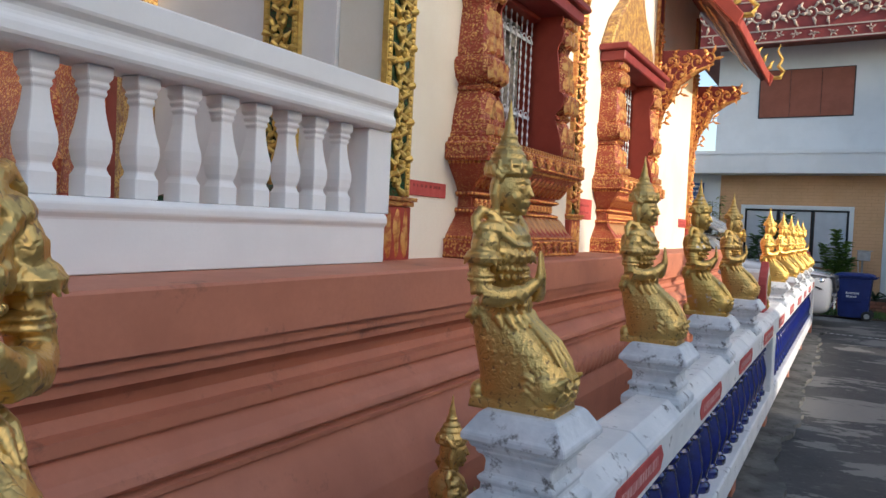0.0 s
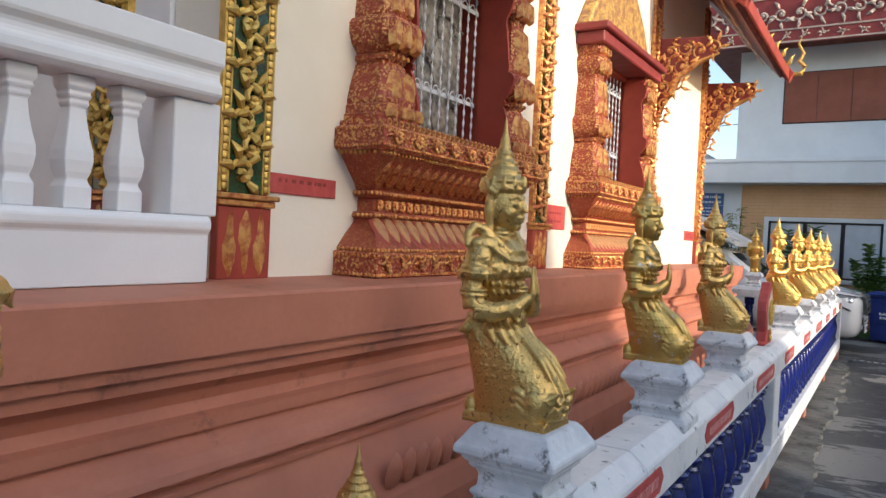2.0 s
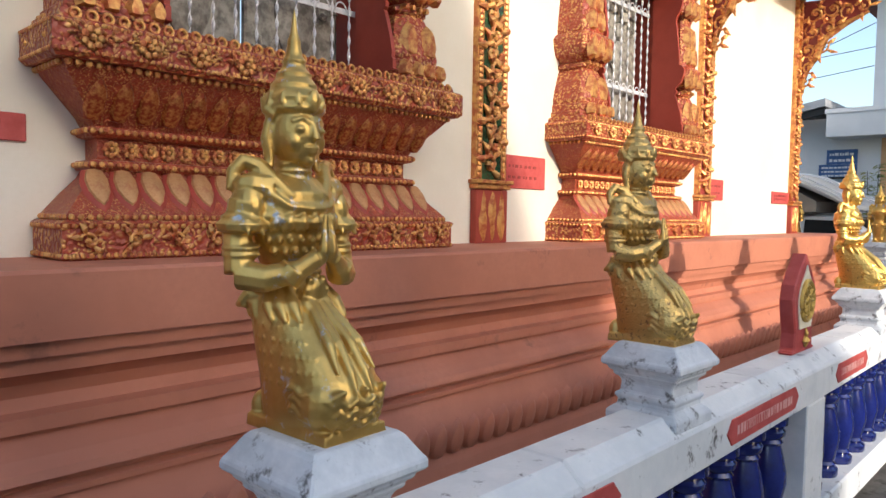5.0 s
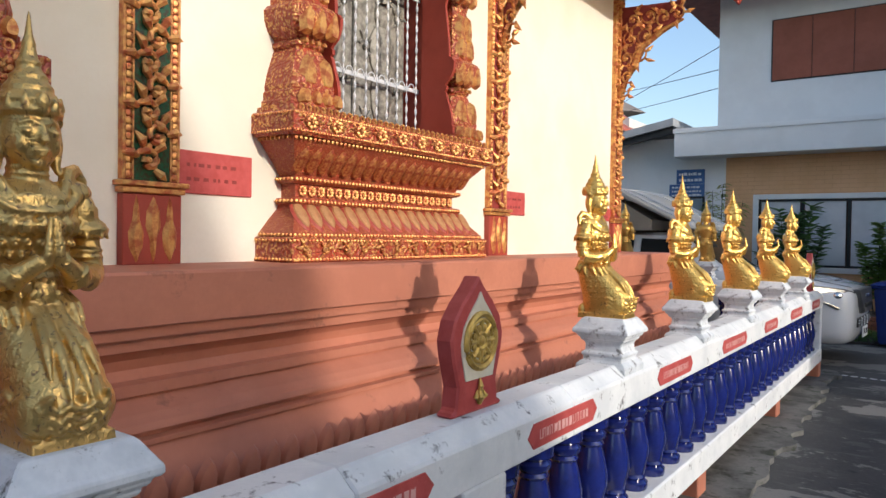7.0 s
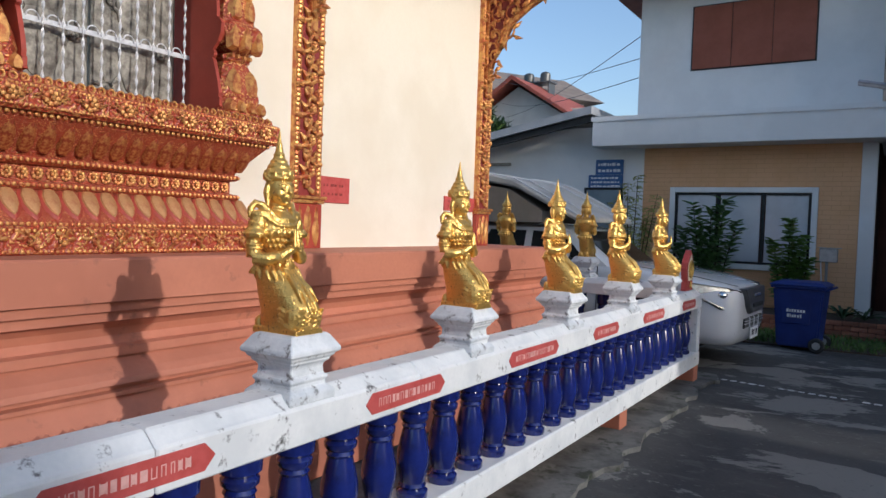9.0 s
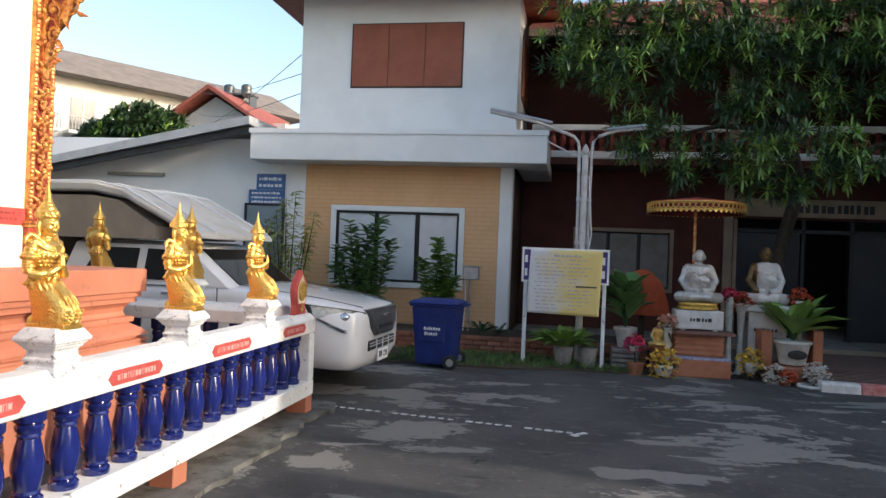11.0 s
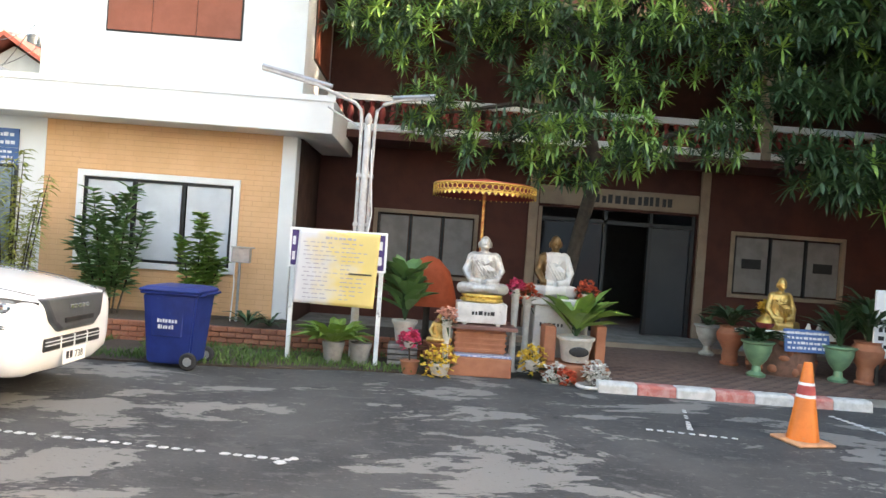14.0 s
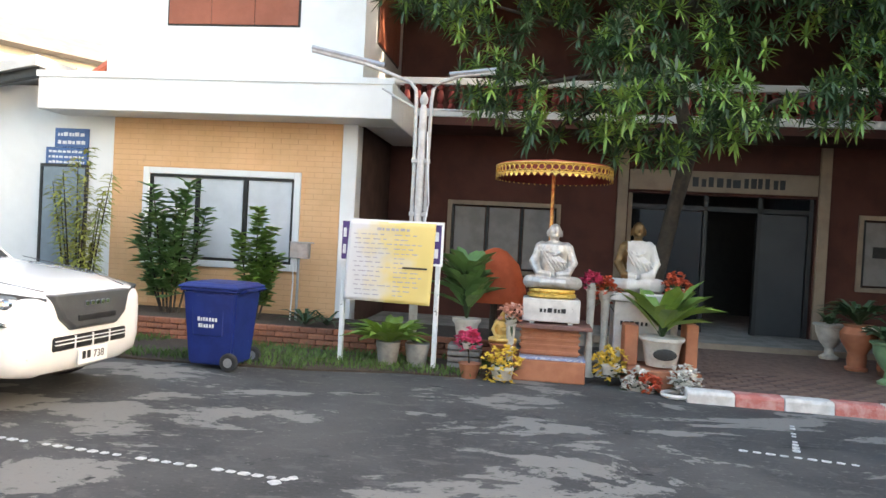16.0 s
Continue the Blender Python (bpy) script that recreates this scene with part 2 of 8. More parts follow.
def wrapped(prof, y0, y1, x_back):
    """A moulding along y that turns the corner at y1 and runs back along -x."""
    g = Geo()
    n = len(prof)
    off = [x - WX for x, _ in prof]
    r0 = [(x, y0, z) for x, z in prof]
    r1 = [(x, y1 + max(o, 0), z) if o > -1 else (x, y1 - 0.4, z) for (x, z), o in zip(prof, off)]
    r2 = [(x_back, y1 + max(o, 0), z) if o > -1 else (x_back, y1 - 0.4, z) for (x, z), o in zip(prof, off)]
    g.rings([r0, r1, r2], caps=False)
    return g


structure("temple_plinth", wrapped(PLINTH_PROF, Y0, Y1, -9.0), PLINTH, "terracotta painted moulded temple plinth with stepped bands", "plinth", smooth=False)
wallg = Geo()
WIN = [4.25, 7.0, 1.5 - 8.0]
OPEN_W, OPEN_Z0, OPEN_Z1 = 0.54, 1.90, 3.05
LOBBY = (-6.0, 2.74)                 # open porch behind the white balustrade
zt = 5.2


def wall_run(g, y0, y1, holes):
    """A 0.3 m wall on the line WX with square openings (y0, y1, z0, z1)."""
    y = y0
    for a, b, z0, z1 in holes:
        g.box(WX - 0.3, WX, y, a, 1.245, zt)
        g.box(WX - 0.3, WX, a, b, 1.245, z0)
        g.box(WX - 0.3, WX, a, b, z1, zt)
        y = b
    g.box(WX - 0.3, WX, y, y1, 1.245, zt)


wall_run(wallg, LOBBY[1], Y1, [(w - OPEN_W, w + OPEN_W, OPEN_Z0, OPEN_Z1) for w in (4.25, 7.0)])
structure("wall_east", wallg, WALL, "cream painted temple wall with two tall windows", "wall")
endg = Geo().box(-9.0, WX - 0.302, Y1 - 0.3, Y1, 1.245, zt)
structure("wall_north", endg, WALL, "cream painted end wall of the temple", "wall")
# the porch: a recessed grey-white wall, its floor and ceiling
structure("wall_porch", Geo().box(-7.2, -7.0, Y0, LOBBY[1], 1.249, zt).box(-7.0, WX - 0.31, LOBBY[1] - 0.02, LOBBY[1] + 0.2, 1.249, zt), WHITE, "white back wall of the temple porch", "wall")
structure("ceiling", Geo().box(-9.0, WX - 0.02, Y0, Y1 - 0.01, zt, zt + 0.1), RED_DARK, "dark red boarded eaves ceiling", "ceiling")


# ---------------------------------------------------------------- small ornaments
def petal_mesh(name, w, h, d, m, tip=0.35):
    """A domed pointed petal standing in the y-z plane, proud towards +x."""
    g = Geo()
    out = [(0, 0), (0.32, 0.03), (0.5, 0.3), (0.46, 0.6), (0.25, 0.86), (0, 1.0 + tip * 0), (-0.25, 0.86), (-0.46, 0.6), (-0.5, 0.3), (-0.32, 0.03)]
    ring0 = [(0, a * w, b * h) for a, b in out]
    ring1 = [(d * 0.7, a * w * 0.8, 0.06 * h + b * h * 0.86) for a, b in out]
    ring2 = [(d, a * w * 0.4, 0.2 * h + b * h * 0.55) for a, b in out]
    g.rings([ring0, ring1, ring2])
    me = g.mesh(name, smooth=True)
    me.materials.append(m)
    return me


def rosette_mesh(name, r, d, m, petals=8):
    g = Geo()
    for k in range(petals):
        a = 2 * math.pi * k / petals
        g.ball((d * 0.4, 0.66 * r * math.cos(a), 0.66 * r * math.sin(a)), (d * 0.6, r * 0.34, r * 0.34), 6, 4)
    g.ball((d * 0.55, 0, 0), (d * 0.7, r * 0.33, r * 0.33), 8, 4)
    me = g.mesh(name, smooth=True)
    me.materials.append(m)
    return me


def ring_mesh(name, r, d, m):
    """A raised ring with a hollow middle."""
    g = Geo()
    n, k = 12, 6
    rs = []
    for i in range(n):
        a = 2 * math.pi * i / n
        rs.append([(d * (0.5 + 0.5 * math.sin(2 * math.pi * j / k)), (r * 0.72 + r * 0.28 * math.cos(2 * math.pi * j / k)) * math.cos(a), (r * 0.72 + r * 0.28 * math.cos(2 * math.pi * j / k)) * math.sin(a)) for j in range(k)])
    g.rings(rs + [rs[0]], caps=False)
    me = g.mesh(name, smooth=True)
    me.materials.append(m)
    return me


def scroll(g, x, y, z, s, flip=1, turn=0.0, r=0.012):
    """A leafy S-scroll in the y-z plane: a curl, a stem and three leaves."""
    m = pose(x, y, z, turn, 0, 0)
    pts = []
    for i in range(16):
        a = 0.4 + i * 0.42
        q = s * (0.34 - 0.018 * i)
        pts.append((0.004 + 0.0006 * i, flip * q * math.cos(a), q * math.sin(a)))
    g.tube(pts, [r * (0.55 + 0.045 * i) for i in range(16)], 6, m)
    for a, ln in ((0.3, 0.42), (1.2, 0.5), (2.3, 0.44), (4.0, 0.4)):
        c, w = math.cos(a), math.sin(a)
        base = Vector((0.004, flip * s * 0.30 * c, s * 0.30 * w))
        d = Vector((0, flip * c, w))
        g.tube([base, base + d * s * ln * 0.5 + Vector((r * 0.9, 0, 0)), base + d * s * ln + Vector((0.002, flip * s * 0.08 * w, -s * 0.08 * c))], [r * 0.7, r * 1.25, r * 0.2], 6, m)
    g.ball((0.008, 0, 0), (r * 1.2, s * 0.10, s * 0.10), 8, 5, m)


PETAL_UP = petal_mesh("lotus_petal", 0.080, 0.156, 0.024, GILT_PALE)
PETAL_RIM = petal_mesh("petal_rim", 0.096, 0.180, 0.016, RED)
PETAL_RED = petal_mesh("cove_leaf", 0.066, 0.155, 0.020, GILT_DARK)
ROSETTE = rosette_mesh("rosette", 0.029, 0.016, GILT)
RING = ring_mesh("ring", 0.020, 0.012, GILT)
MEDALLION = rosette_mesh("medallion", 0.036, 0.020, GILT, 7)


def tier(prof, half, depth, x0=WX):
    """A three-sided moulding round a shelf: prof gives (how far proud of the wall, z); half the width at the widest."""
    g = Geo()
    big = max(p for p, _ in prof)
    rs = []
    for p, z in prof:
        e = half - (big - p)
        rs.append([(x0 - 0.02, -e, z), (x0 + p, -e, z), (x0 + p, e, z), (x0 - 0.02, e, z)])
    return g.rings(rs)


def window_surround(yc):
    t = thing("window_surround", pose(0, yc, 1.245), "carved red and gilt window pedestal with lotus columns on the plinth ledge", "window surround", "carved window surrounds")
    H = 0.83
    tiers = [("scroll_band", [(0.25, 0.0), (0.262, 0.008), (0.255, 0.02), (0.255, 0.095), (0.262, 0.11), (0.25, 0.118)], CARVED_RED),
             ("lotus_tier", [(0.235, 0.118), (0.235, 0.135), (0.222, 0.15), (0.178, 0.2), (0.128, 0.25), (0.115, 0.275)], CARVED_FINE),
             ("waist", [(0.128, 0.275), (0.138, 0.29), (0.128, 0.305), (0.098, 0.31), (0.098, 0.375), (0.122, 0.38), (0.138, 0.395), (0.128, 0.41)], CARVED_FINE),
             ("cove", [(0.112, 0.41), (0.128, 0.44), (0.178, 0.5), (0.225, 0.555), (0.245, 0.585)], CARVED_FINE),
             ("shelf", [(0.27, 0.585), (0.285, 0.6), (0.285, 0.685), (0.275, 0.695), (0.255, 0.70), (0.25, 0.725), (0.22, 0.73)], CARVED_RED)]
    for nm, prof, m in tiers:
        half = H - 0.262 + max(p for p, _ in prof)
        part(nm, tier(prof, half, 0), m, t, bevel=0.0)
    # rows of ornaments on the front and on the two ends
    def row(mesh, nm, proud, z, e, step, tilt=0.0, flip=False):
        n = max(1, int(2 * e / step))
        for k in range(n):
            y = -e + (k + 0.5) * 2 * e / n
            part(nm, mesh, None, t, at=pose(WX + proud, y, z, 0, tilt, 0) @ (pose(0, 0, 0, 180, 0, 0) if flip else Matrix()))
        if proud > 0.15:
            for s in (-1, 1):
                for xx in (WX + 0.06, WX + 0.06 + step):
                    if xx < WX + proud - 0.02:
                        part(nm, mesh, None, t, at=pose(xx, s * (e + 0.005), z, 0, 0, 90 * s) @ pose(0, 0, 0, 0, tilt, 0) @ (pose(0, 0, 0, 180, 0, 0) if flip else Matrix()))

    row(PETAL_UP, "lotus_petal", 0.122, 0.274, 0.735, 0.086, -38, True)
    row(PETAL_RIM, "petal_rim", 0.117, 0.276, 0.735, 0.086, -38, True)
    row(ROSETTE, "rosette", 0.099, 0.343, 0.655, 0.060)
    row(PETAL_RED, "cove_leaf", 0.122, 0.427, 0.735, 0.080, 39)
    row(RING, "ring", 0.252, 0.713, 0.805, 0.045)
    row(MEDALLION, "medallion", 0.285, 0.643, 0.83, 0.165)
    beads = Geo()
    for proud, z, r in ((0.258, 0.014, 0.009), (0.258, 0.102, 0.009), (0.236, 0.128, 0.010), (0.137, 0.291, 0.010), (0.137, 0.396, 0.010), (0.246, 0.576, 0.011), (0.284, 0.603, 0.007), (0.284, 0.682, 0.007)):
        e = H - 0.262 + proud
        n = int(2 * e / (2.6 * r))
        for k in range(n):
            beads.ball((WX + proud, -e + (k + 0.5) * 2 * e / n, z), r, 6, 4)
        for s in (-1, 1):
            for k in range(int(proud / (2.6 * r))):
                beads.ball((WX + (k + 0.5) * 2.6 * r, s * e, z), r, 6, 4)
    tagged(part("beading", beads, GILT, t, "rows of gilt beads", smooth=True), kind="stuff")
    leaf = Geo()
    for k in range(12):
        y = -0.75 + k * 1.5 / 11
        scroll(leaf, WX + 0.256, y, 0.058, 0.075, 1 if k % 2 else -1, 0, 0.008)
    for k in range(20):
        y = -0.78 + k * 1.56 / 19
        scroll(leaf, WX + 0.286, y, 0.643, 0.05, 1 if k % 2 else -1, 0, 0.005)
    tagged(part("scrollwork", leaf, GILT, t, "gilt leafy scrolls", smooth=True), kind="stuff")

    # lotus columns at both sides of the opening
    prof = [(0.155, 0.73), (0.155, 0.755), (0.145, 0.765), (0.145, 0.80), (0.135, 0.81), (0.138, 0.83), (0.125, 0.89), (0.105, 0.95), (0.088, 1.00), (0.078, 1.015), (0.092, 1.025), (0.092, 1.045), (0.080, 1.055),
            (0.092, 1.07), (0.122, 1.095), (0.142, 1.14), (0.148, 1.19), (0.128, 1.215), (0.106, 1.225), (0.108, 1.25), (0.100, 1.33), (0.086, 1.44), (0.072, 1.53), (0.078, 1.56), (0.105, 1.60), (0.118, 1.65), (0.116, 1.69),
            (0.090, 1.715), (0.105, 1.75), (0.105, 1.785)]
    for s in (-1, 1):
        cy = s * (OPEN_W + 0.10)
        g = Geo()
        rs = []
        for w, z in prof:
            d = 0.10 + w * 0.95
            c = 0.3 * w
            rs.append([(WX - 0.01, cy - w, z), (WX + d - c, cy - w, z), (WX + d, cy - w + c, z), (WX + d, cy + w - c, z), (WX + d - c, cy + w, z), (WX - 0.01, cy + w, z)])
        g.rings(rs)
        col = part("lotus_column", g, CARVED_RED, t, "carved red and gilt lotus column")
        pl = Geo()
        for z0, w, n, h in ((0.735, 0.14, 4, 0.075), (0.82, 0.112, 2, 0.16), (1.03, 0.080, 4, 0.03), (1.06, 0.125, 3, 0.155), (1.225, 0.094, 2, 0.15), (1.33, 0.082, 2, 0.19), (1.56, 0.102, 3, 0.14), (1.71, 0.095, 3, 0.07)):
            for k in range(n):
                yy = cy + (k - (n - 1) / 2) * 2 * w / n
                ww = 1.9 * w / n
                out = [(0, 0), (0.4, 0.05), (0.5, 0.4), (0.3, 0.8), (0, 1), (-0.3, 0.8), (-0.5, 0.4), (-0.4, 0.05)]
                r0 = [(WX + 0.09 + w, yy + a * ww, z0 + b * h) for a, b in out]
                r1 = [(WX + 0.125 + w, yy + a * ww * 0.55, z0 + h * (0.12 + b * 0.7)) for a, b in out]
                pl.rings([r0, r1])
        part("carved_leaves", pl, GILT, col, smooth=True)
        # the flat red cheek that faces the opening
        edge = [(WX - 0.02, 1.785), (WX - 0.02, 0.735)] + [(WX + 0.085 + w * 0.95, max(z, 0.735)) for w, z in prof[1:]]
        part("cheek", Geo().prism_y(edge, cy - s * 0.150 - 0.010, cy - s * 0.150 + 0.010), RED, t, "flat red painted cheek with a scalloped edge")
    part("lintel", Geo().box(WX, WX + 0.24, -0.80, 0.80, 1.787, 1.88).box(WX, WX + 0.28, -0.84, 0.84, 1.882, 1.94), RED_DARK, t, bevel=0.01)
    crown = Geo()
    crown.prism_x([(-0.82, 1.942), (0.82, 1.942), (0.6, 2.25), (0.3, 2.5), (0, 3.0), (-0.3, 2.5), (-0.6, 2.25)], WX, WX + 0.12)
    part("pediment", crown, CARVED_GOLD, t, "gilt flame pediment", bevel=0.015)
    return t


def window_leaf(yc):
    """The frame, the carved grey shutter and the twisted white bars inside the opening."""
    w = thing("window_1" if yc < 5 else "window_2", pose(WX, yc, OPEN_Z0), "barred temple window with carved grey shutters", "window", "", "structure")
    hh = OPEN_Z1 - OPEN_Z0
    W = OPEN_W
    fr = Geo()
    for s in (-1, 1):
        fr.box(-0.2, 0.01, s * W - 0.035, s * W + 0.035, 0, hh)
    fr.box(-0.2, 0.01, -W + 0.036, W - 0.036, 0, 0.04).box(-0.2, 0.01, -W + 0.036, W - 0.036, hh - 0.05, hh)
    part("window_frame", fr, RED, w, "red painted frame", bevel=0.006)
    for s in (-1, 1):
        part("shutter", Geo().box(-0.19, -0.15, s * 0.24 - 0.232, s * 0.24 + 0.232, 0.05, hh - 0.06), SHUTTER, w, "carved silver-grey shutter", bevel=0.01)
        # plain standing carved figure shapes
        fg = Geo()
        fg.ball((-0.145, s * 0.24, 0.80), (0.03, 0.07, 0.09), 10, 6).ball((-0.145, s * 0.24, 0.58), (0.035, 0.12, 0.17), 10, 6).ball((-0.145, s * 0.24, 0.33), (0.03, 0.10, 0.2), 10, 6)
        fg.lathe([(0.06, 0.86), (0.05, 0.92), (0.02, 1.0), (0.005, 1.06)], -0.145, s * 0.24, 8)
        for k in range(5):
            scroll(fg, -0.15, s * 0.24 + (0.15 if k % 2 else -0.15), 0.15 + k * 0.22, 0.12, 1 if k % 2 else -1, 0, 0.009)
        part("carved_relief", fg, SHUTTER, w, smooth=True)
    n = 11
    barmesh = None
    for k in range(n):
        y = -W + 0.075 + k * (2 * W - 0.15) / (n - 1)
        if barmesh is None:
            g = Geo()
            rs = []
            for i in range(70):
                a = i * 0.75
                z = 0.045 + i * (hh - 0.1) / 69
                rs.append([(0.008 * math.cos(a + q) * (1.0 if j % 2 == 0 else 0.4), 0.008 * math.sin(a + q) * (1.0 if j % 2 == 0 else 0.4), z) for j, q in enumerate((0, 1.57, 3.14, 4.71))])
            g.rings(rs)
            barmesh = g.mesh("twisted_bar", smooth=False)
            barmesh.materials.append(BAR)
        part("twisted_bar", barmesh, None, w, at=pose(-0.05, y, 0))
    for z in (0.38, 0.95):
        part("cross_bar", Geo().box(-0.062, -0.056, -W + 0.036, W - 0.036, z - 0.012, z + 0.012), BAR, w)
    curl = Geo()
    for k in range(n - 1):
        y = -W + 0.075 + (k + 0.5) * (2 * W - 0.15) / (n - 1)
        for z in (0.38, 0.95):
            curl.tube([(-0.05, y + 0.03 * math.cos(a), z + 0.035 * math.sin(a)) for a in [i * 0.5 for i in range(7)]], 0.004, 5)
    tagged(part("curls", curl, BAR, w, smooth=True), kind="stuff")
    return w


SHUTTER = mat("silver_grey_carving", (0.34, 0.32, 0.27), (0.15, 0.135, 0.115), rough=0.5, metal=0.2, scale=22, bump=0.7, fine=70)
BAR = mat("white_iron", (0.70, 0.71, 0.72), (0.55, 0.56, 0.58), rough=0.35, scale=30, bump=0.1, metal=0.2)
surround = window_surround(4.25)
copy_thing(surround, pose(0, 7.0, 1.245))
for yc in (4.25, 7.0):
    window_leaf(yc)


# ---------------------------------------------------------------- gilt pilasters and red bands
def pilaster(yc, w, ground, group="gilt pilasters", top=4.6, gilt=None):
    gilt = gilt or GILT
    t = thing("pilaster", pose(WX, yc, 1.245), "gilt scrolled wall pilaster with a red lotus foot", "pilaster", group)
    h = w / 2
    part("foot", Geo().box(0, 0.045, -h - 0.01, h + 0.01, 0, 0.285), RED, t, "red foot with gilt leaves", bevel=0.004)
    lf = Geo()
    for s in (-1, 0, 1):
        out = [(0, 0), (0.03, 0.06), (0.034, 0.12), (0.016, 0.17), (0.012, 0.22), (0, 0.27), (-0.012, 0.22), (-0.016, 0.17), (-0.034, 0.12), (-0.03, 0.06)]
        flip = s == 0
        r0 = [(0.045, s * h * 0.62 + a, 0.275 - b if flip else 0.01 + b) for a, b in out]
        r1 = [(0.060, s * h * 0.62 + a * 0.45, 0.262 - b * 0.85 if flip else 0.022 + b * 0.85) for a, b in out]
        lf.rings([r0, r1])
    part("foot_leaves", lf, GILT, t, smooth=True)
    part("collar", Geo().box(0, 0.06, -h - 0.02, h + 0.02, 0.287, 0.312).box(0, 0.075, -h - 0.03, h + 0.03, 0.314, 0.335), GILT, t, "dull gilt collar", bevel=0.004)
    part("shaft", Geo().box(0, 0.027, -h, h, 0.337, top - 1.245), RED, t, "red painted shaft", bevel=0.003)
    part("panel", Geo().box(0.0272, 0.031, -h + 0.032, h - 0.032, 0.337, top - 1.247), ground, t)
    ed = Geo()
    for s in (-1, 1):
        z = 0.36
        while z < min(top - 1.27, 2.6):
            ed.ball((0.032, s * (h - 0.018), z), (0.014, 0.017, 0.017), 6, 4)
            z += 0.03
        ed.box(0.0, 0.036, s * (h - 0.036) - 0.004, s * (h - 0.036) + 0.004, 0.34, top - 1.25)
        ed.box(0.0, 0.034, s * h - 0.006, s * h + 0.006, 0.34, top - 1.25)
    part("beaded_border", ed, gilt, t, "gilt beaded border", smooth=True)
    sc = Geo()
    z, k = 0.42, 0
    while z < min(top - 1.3, 2.6):
        scroll(sc, 0.032, (0.02 if k % 2 else -0.02) * w / 0.24, z, w * 0.66, 1 if k % 2 else -1, 0, 0.016)
        z += 0.098
        k += 1
    tagged(part("scrollwork", sc, gilt, t, "gilt leafy scrolls", smooth=True), kind="stuff")
    return t


pilaster(2.845, 0.25, GREEN_GLASS, gilt=GILT_YELLOW)
pilaster(5.62, 0.24, GREEN_GLASS)
pilaster(8.34, 0.24, RED_DARK)
pilaster(10.60, 0.20, RED_DARK)
# a second one at the porch corner, turned into the recess
pc = pilaster(2.60, 0.25, GREEN_GLASS, "gilt pilasters", gilt=GILT_YELLOW)
pc.matrix_basis = pose(-2.30, 2.72, 1.245, 0, 0, -90)


def band(y0, y1, z0, z1):
    b = part("wall_plaque", Geo().box(WX - 0.004, WX + 0.012, y0, y1, z0, z1), RED_LABEL, None, "red painted name plaque on the cream wall", bevel=0.003)
    tagged(b, category="plaque", group="red wall plaques")
    ink = Geo()
    rnd = random.Random(int(y0 * 100))
    for r in range(2 if z1 - z0 > 0.12 else 1):
        z = z1 - (z1 - z0) * (0.33 + 0.33 * r)
        y = y0 + 0.05
        while y < y1 - 0.08:
            w = rnd.uniform(0.01, 0.03)
            ink.box(WX + 0.012, WX + 0.0135, y, y + w, z - 0.008, z + 0.008)
            y += w + rnd.uniform(0.006, 0.03)
    tagged(part("faded_writing", ink, RED_DARK, b), kind="stuff")


band(2.995, 3.41, 1.60, 1.685)
band(5.745, 6.145, 1.545, 1.73)
band(8.465, 8.78, 1.545, 1.72)
band(10.0, 10.495, 1.545, 1.665)


# ---------------------------------------------------------------- white porch balustrade on the plinth
def porch_rail():
    t = thing("porch_balustrade", pose(-1.50, 0, 1.247), "white concrete porch balustrade with square vase balusters", "balustrade")
    ya, yb = -6.0, 2.58
    part("base", Geo().prism_y([(-0.09, 0), (0.03, 0), (0.03, 0.17), (0.045, 0.19), (0.045, 0.215), (0.03, 0.235), (-0.09, 0.235)], ya, yb), WHITE, t, bevel=0.004)
    part("rail", Geo().prism_y([(-0.11, 0.635), (0.05, 0.635), (0.075, 0.655), (0.075, 0.69), (0.06, 0.71), (0.06, 0.735), (0.085, 0.76), (0.085, 0.845), (-0.11, 0.845)], ya, yb), WHITE, t, bevel=0.006)
    part("end_post", Geo().box(-0.09, 0.03, yb - 0.16, yb + 0.03, 0.236, 0.634), WHITE, t, bevel=0.004)
    prof = [(0.043, 0.236), (0.043, 0.30), (0.036, 0.315), (0.033, 0.325), (0.040, 0.345), (0.045, 0.38), (0.044, 0.41), (0.036, 0.45), (0.029, 0.50), (0.026, 0.54), (0.032, 0.548), (0.032, 0.557), (0.029, 0.562), (0.037, 0.572),
            (0.037, 0.58), (0.033, 0.585), (0.043, 0.60), (0.043, 0.634)]
    g = Geo()
    g.rings([[(sx * w - 0.03, sy * w, z) for sx, sy in ((-1, -1), (1, -1), (1, 1), (-1, 1))] for w, z in prof])
    me = g.mesh("baluster", bevel=0.006)
    me.materials.append(WHITE)
    y = yb - 0.30
    while y > -2.6:
        part("baluster", me, None, t, at=pose(0, y, 0))
        y -= 0.172
    return t


porch_rail()
# ---------------------------------------------------------------- roadside balustrade
BX0, BX1 = -0.165, 0.05              # inner and outer face
SX = -0.06                           # line of the statues
BEND = 12.0                          # far end of the run
STATUES = [11.10, 10.0, 8.90, 7.79, 6.69, 4.50, 3.37, 2.29, 1.14, 0.02]
POSTS = [(5.47, 5.69), (11.88, 12.0), (-0.62, -0.40)]
FEET = [-3.9, -1.9, 0.3, 2.0, 3.9, 5.58, 7.8, 9.9]


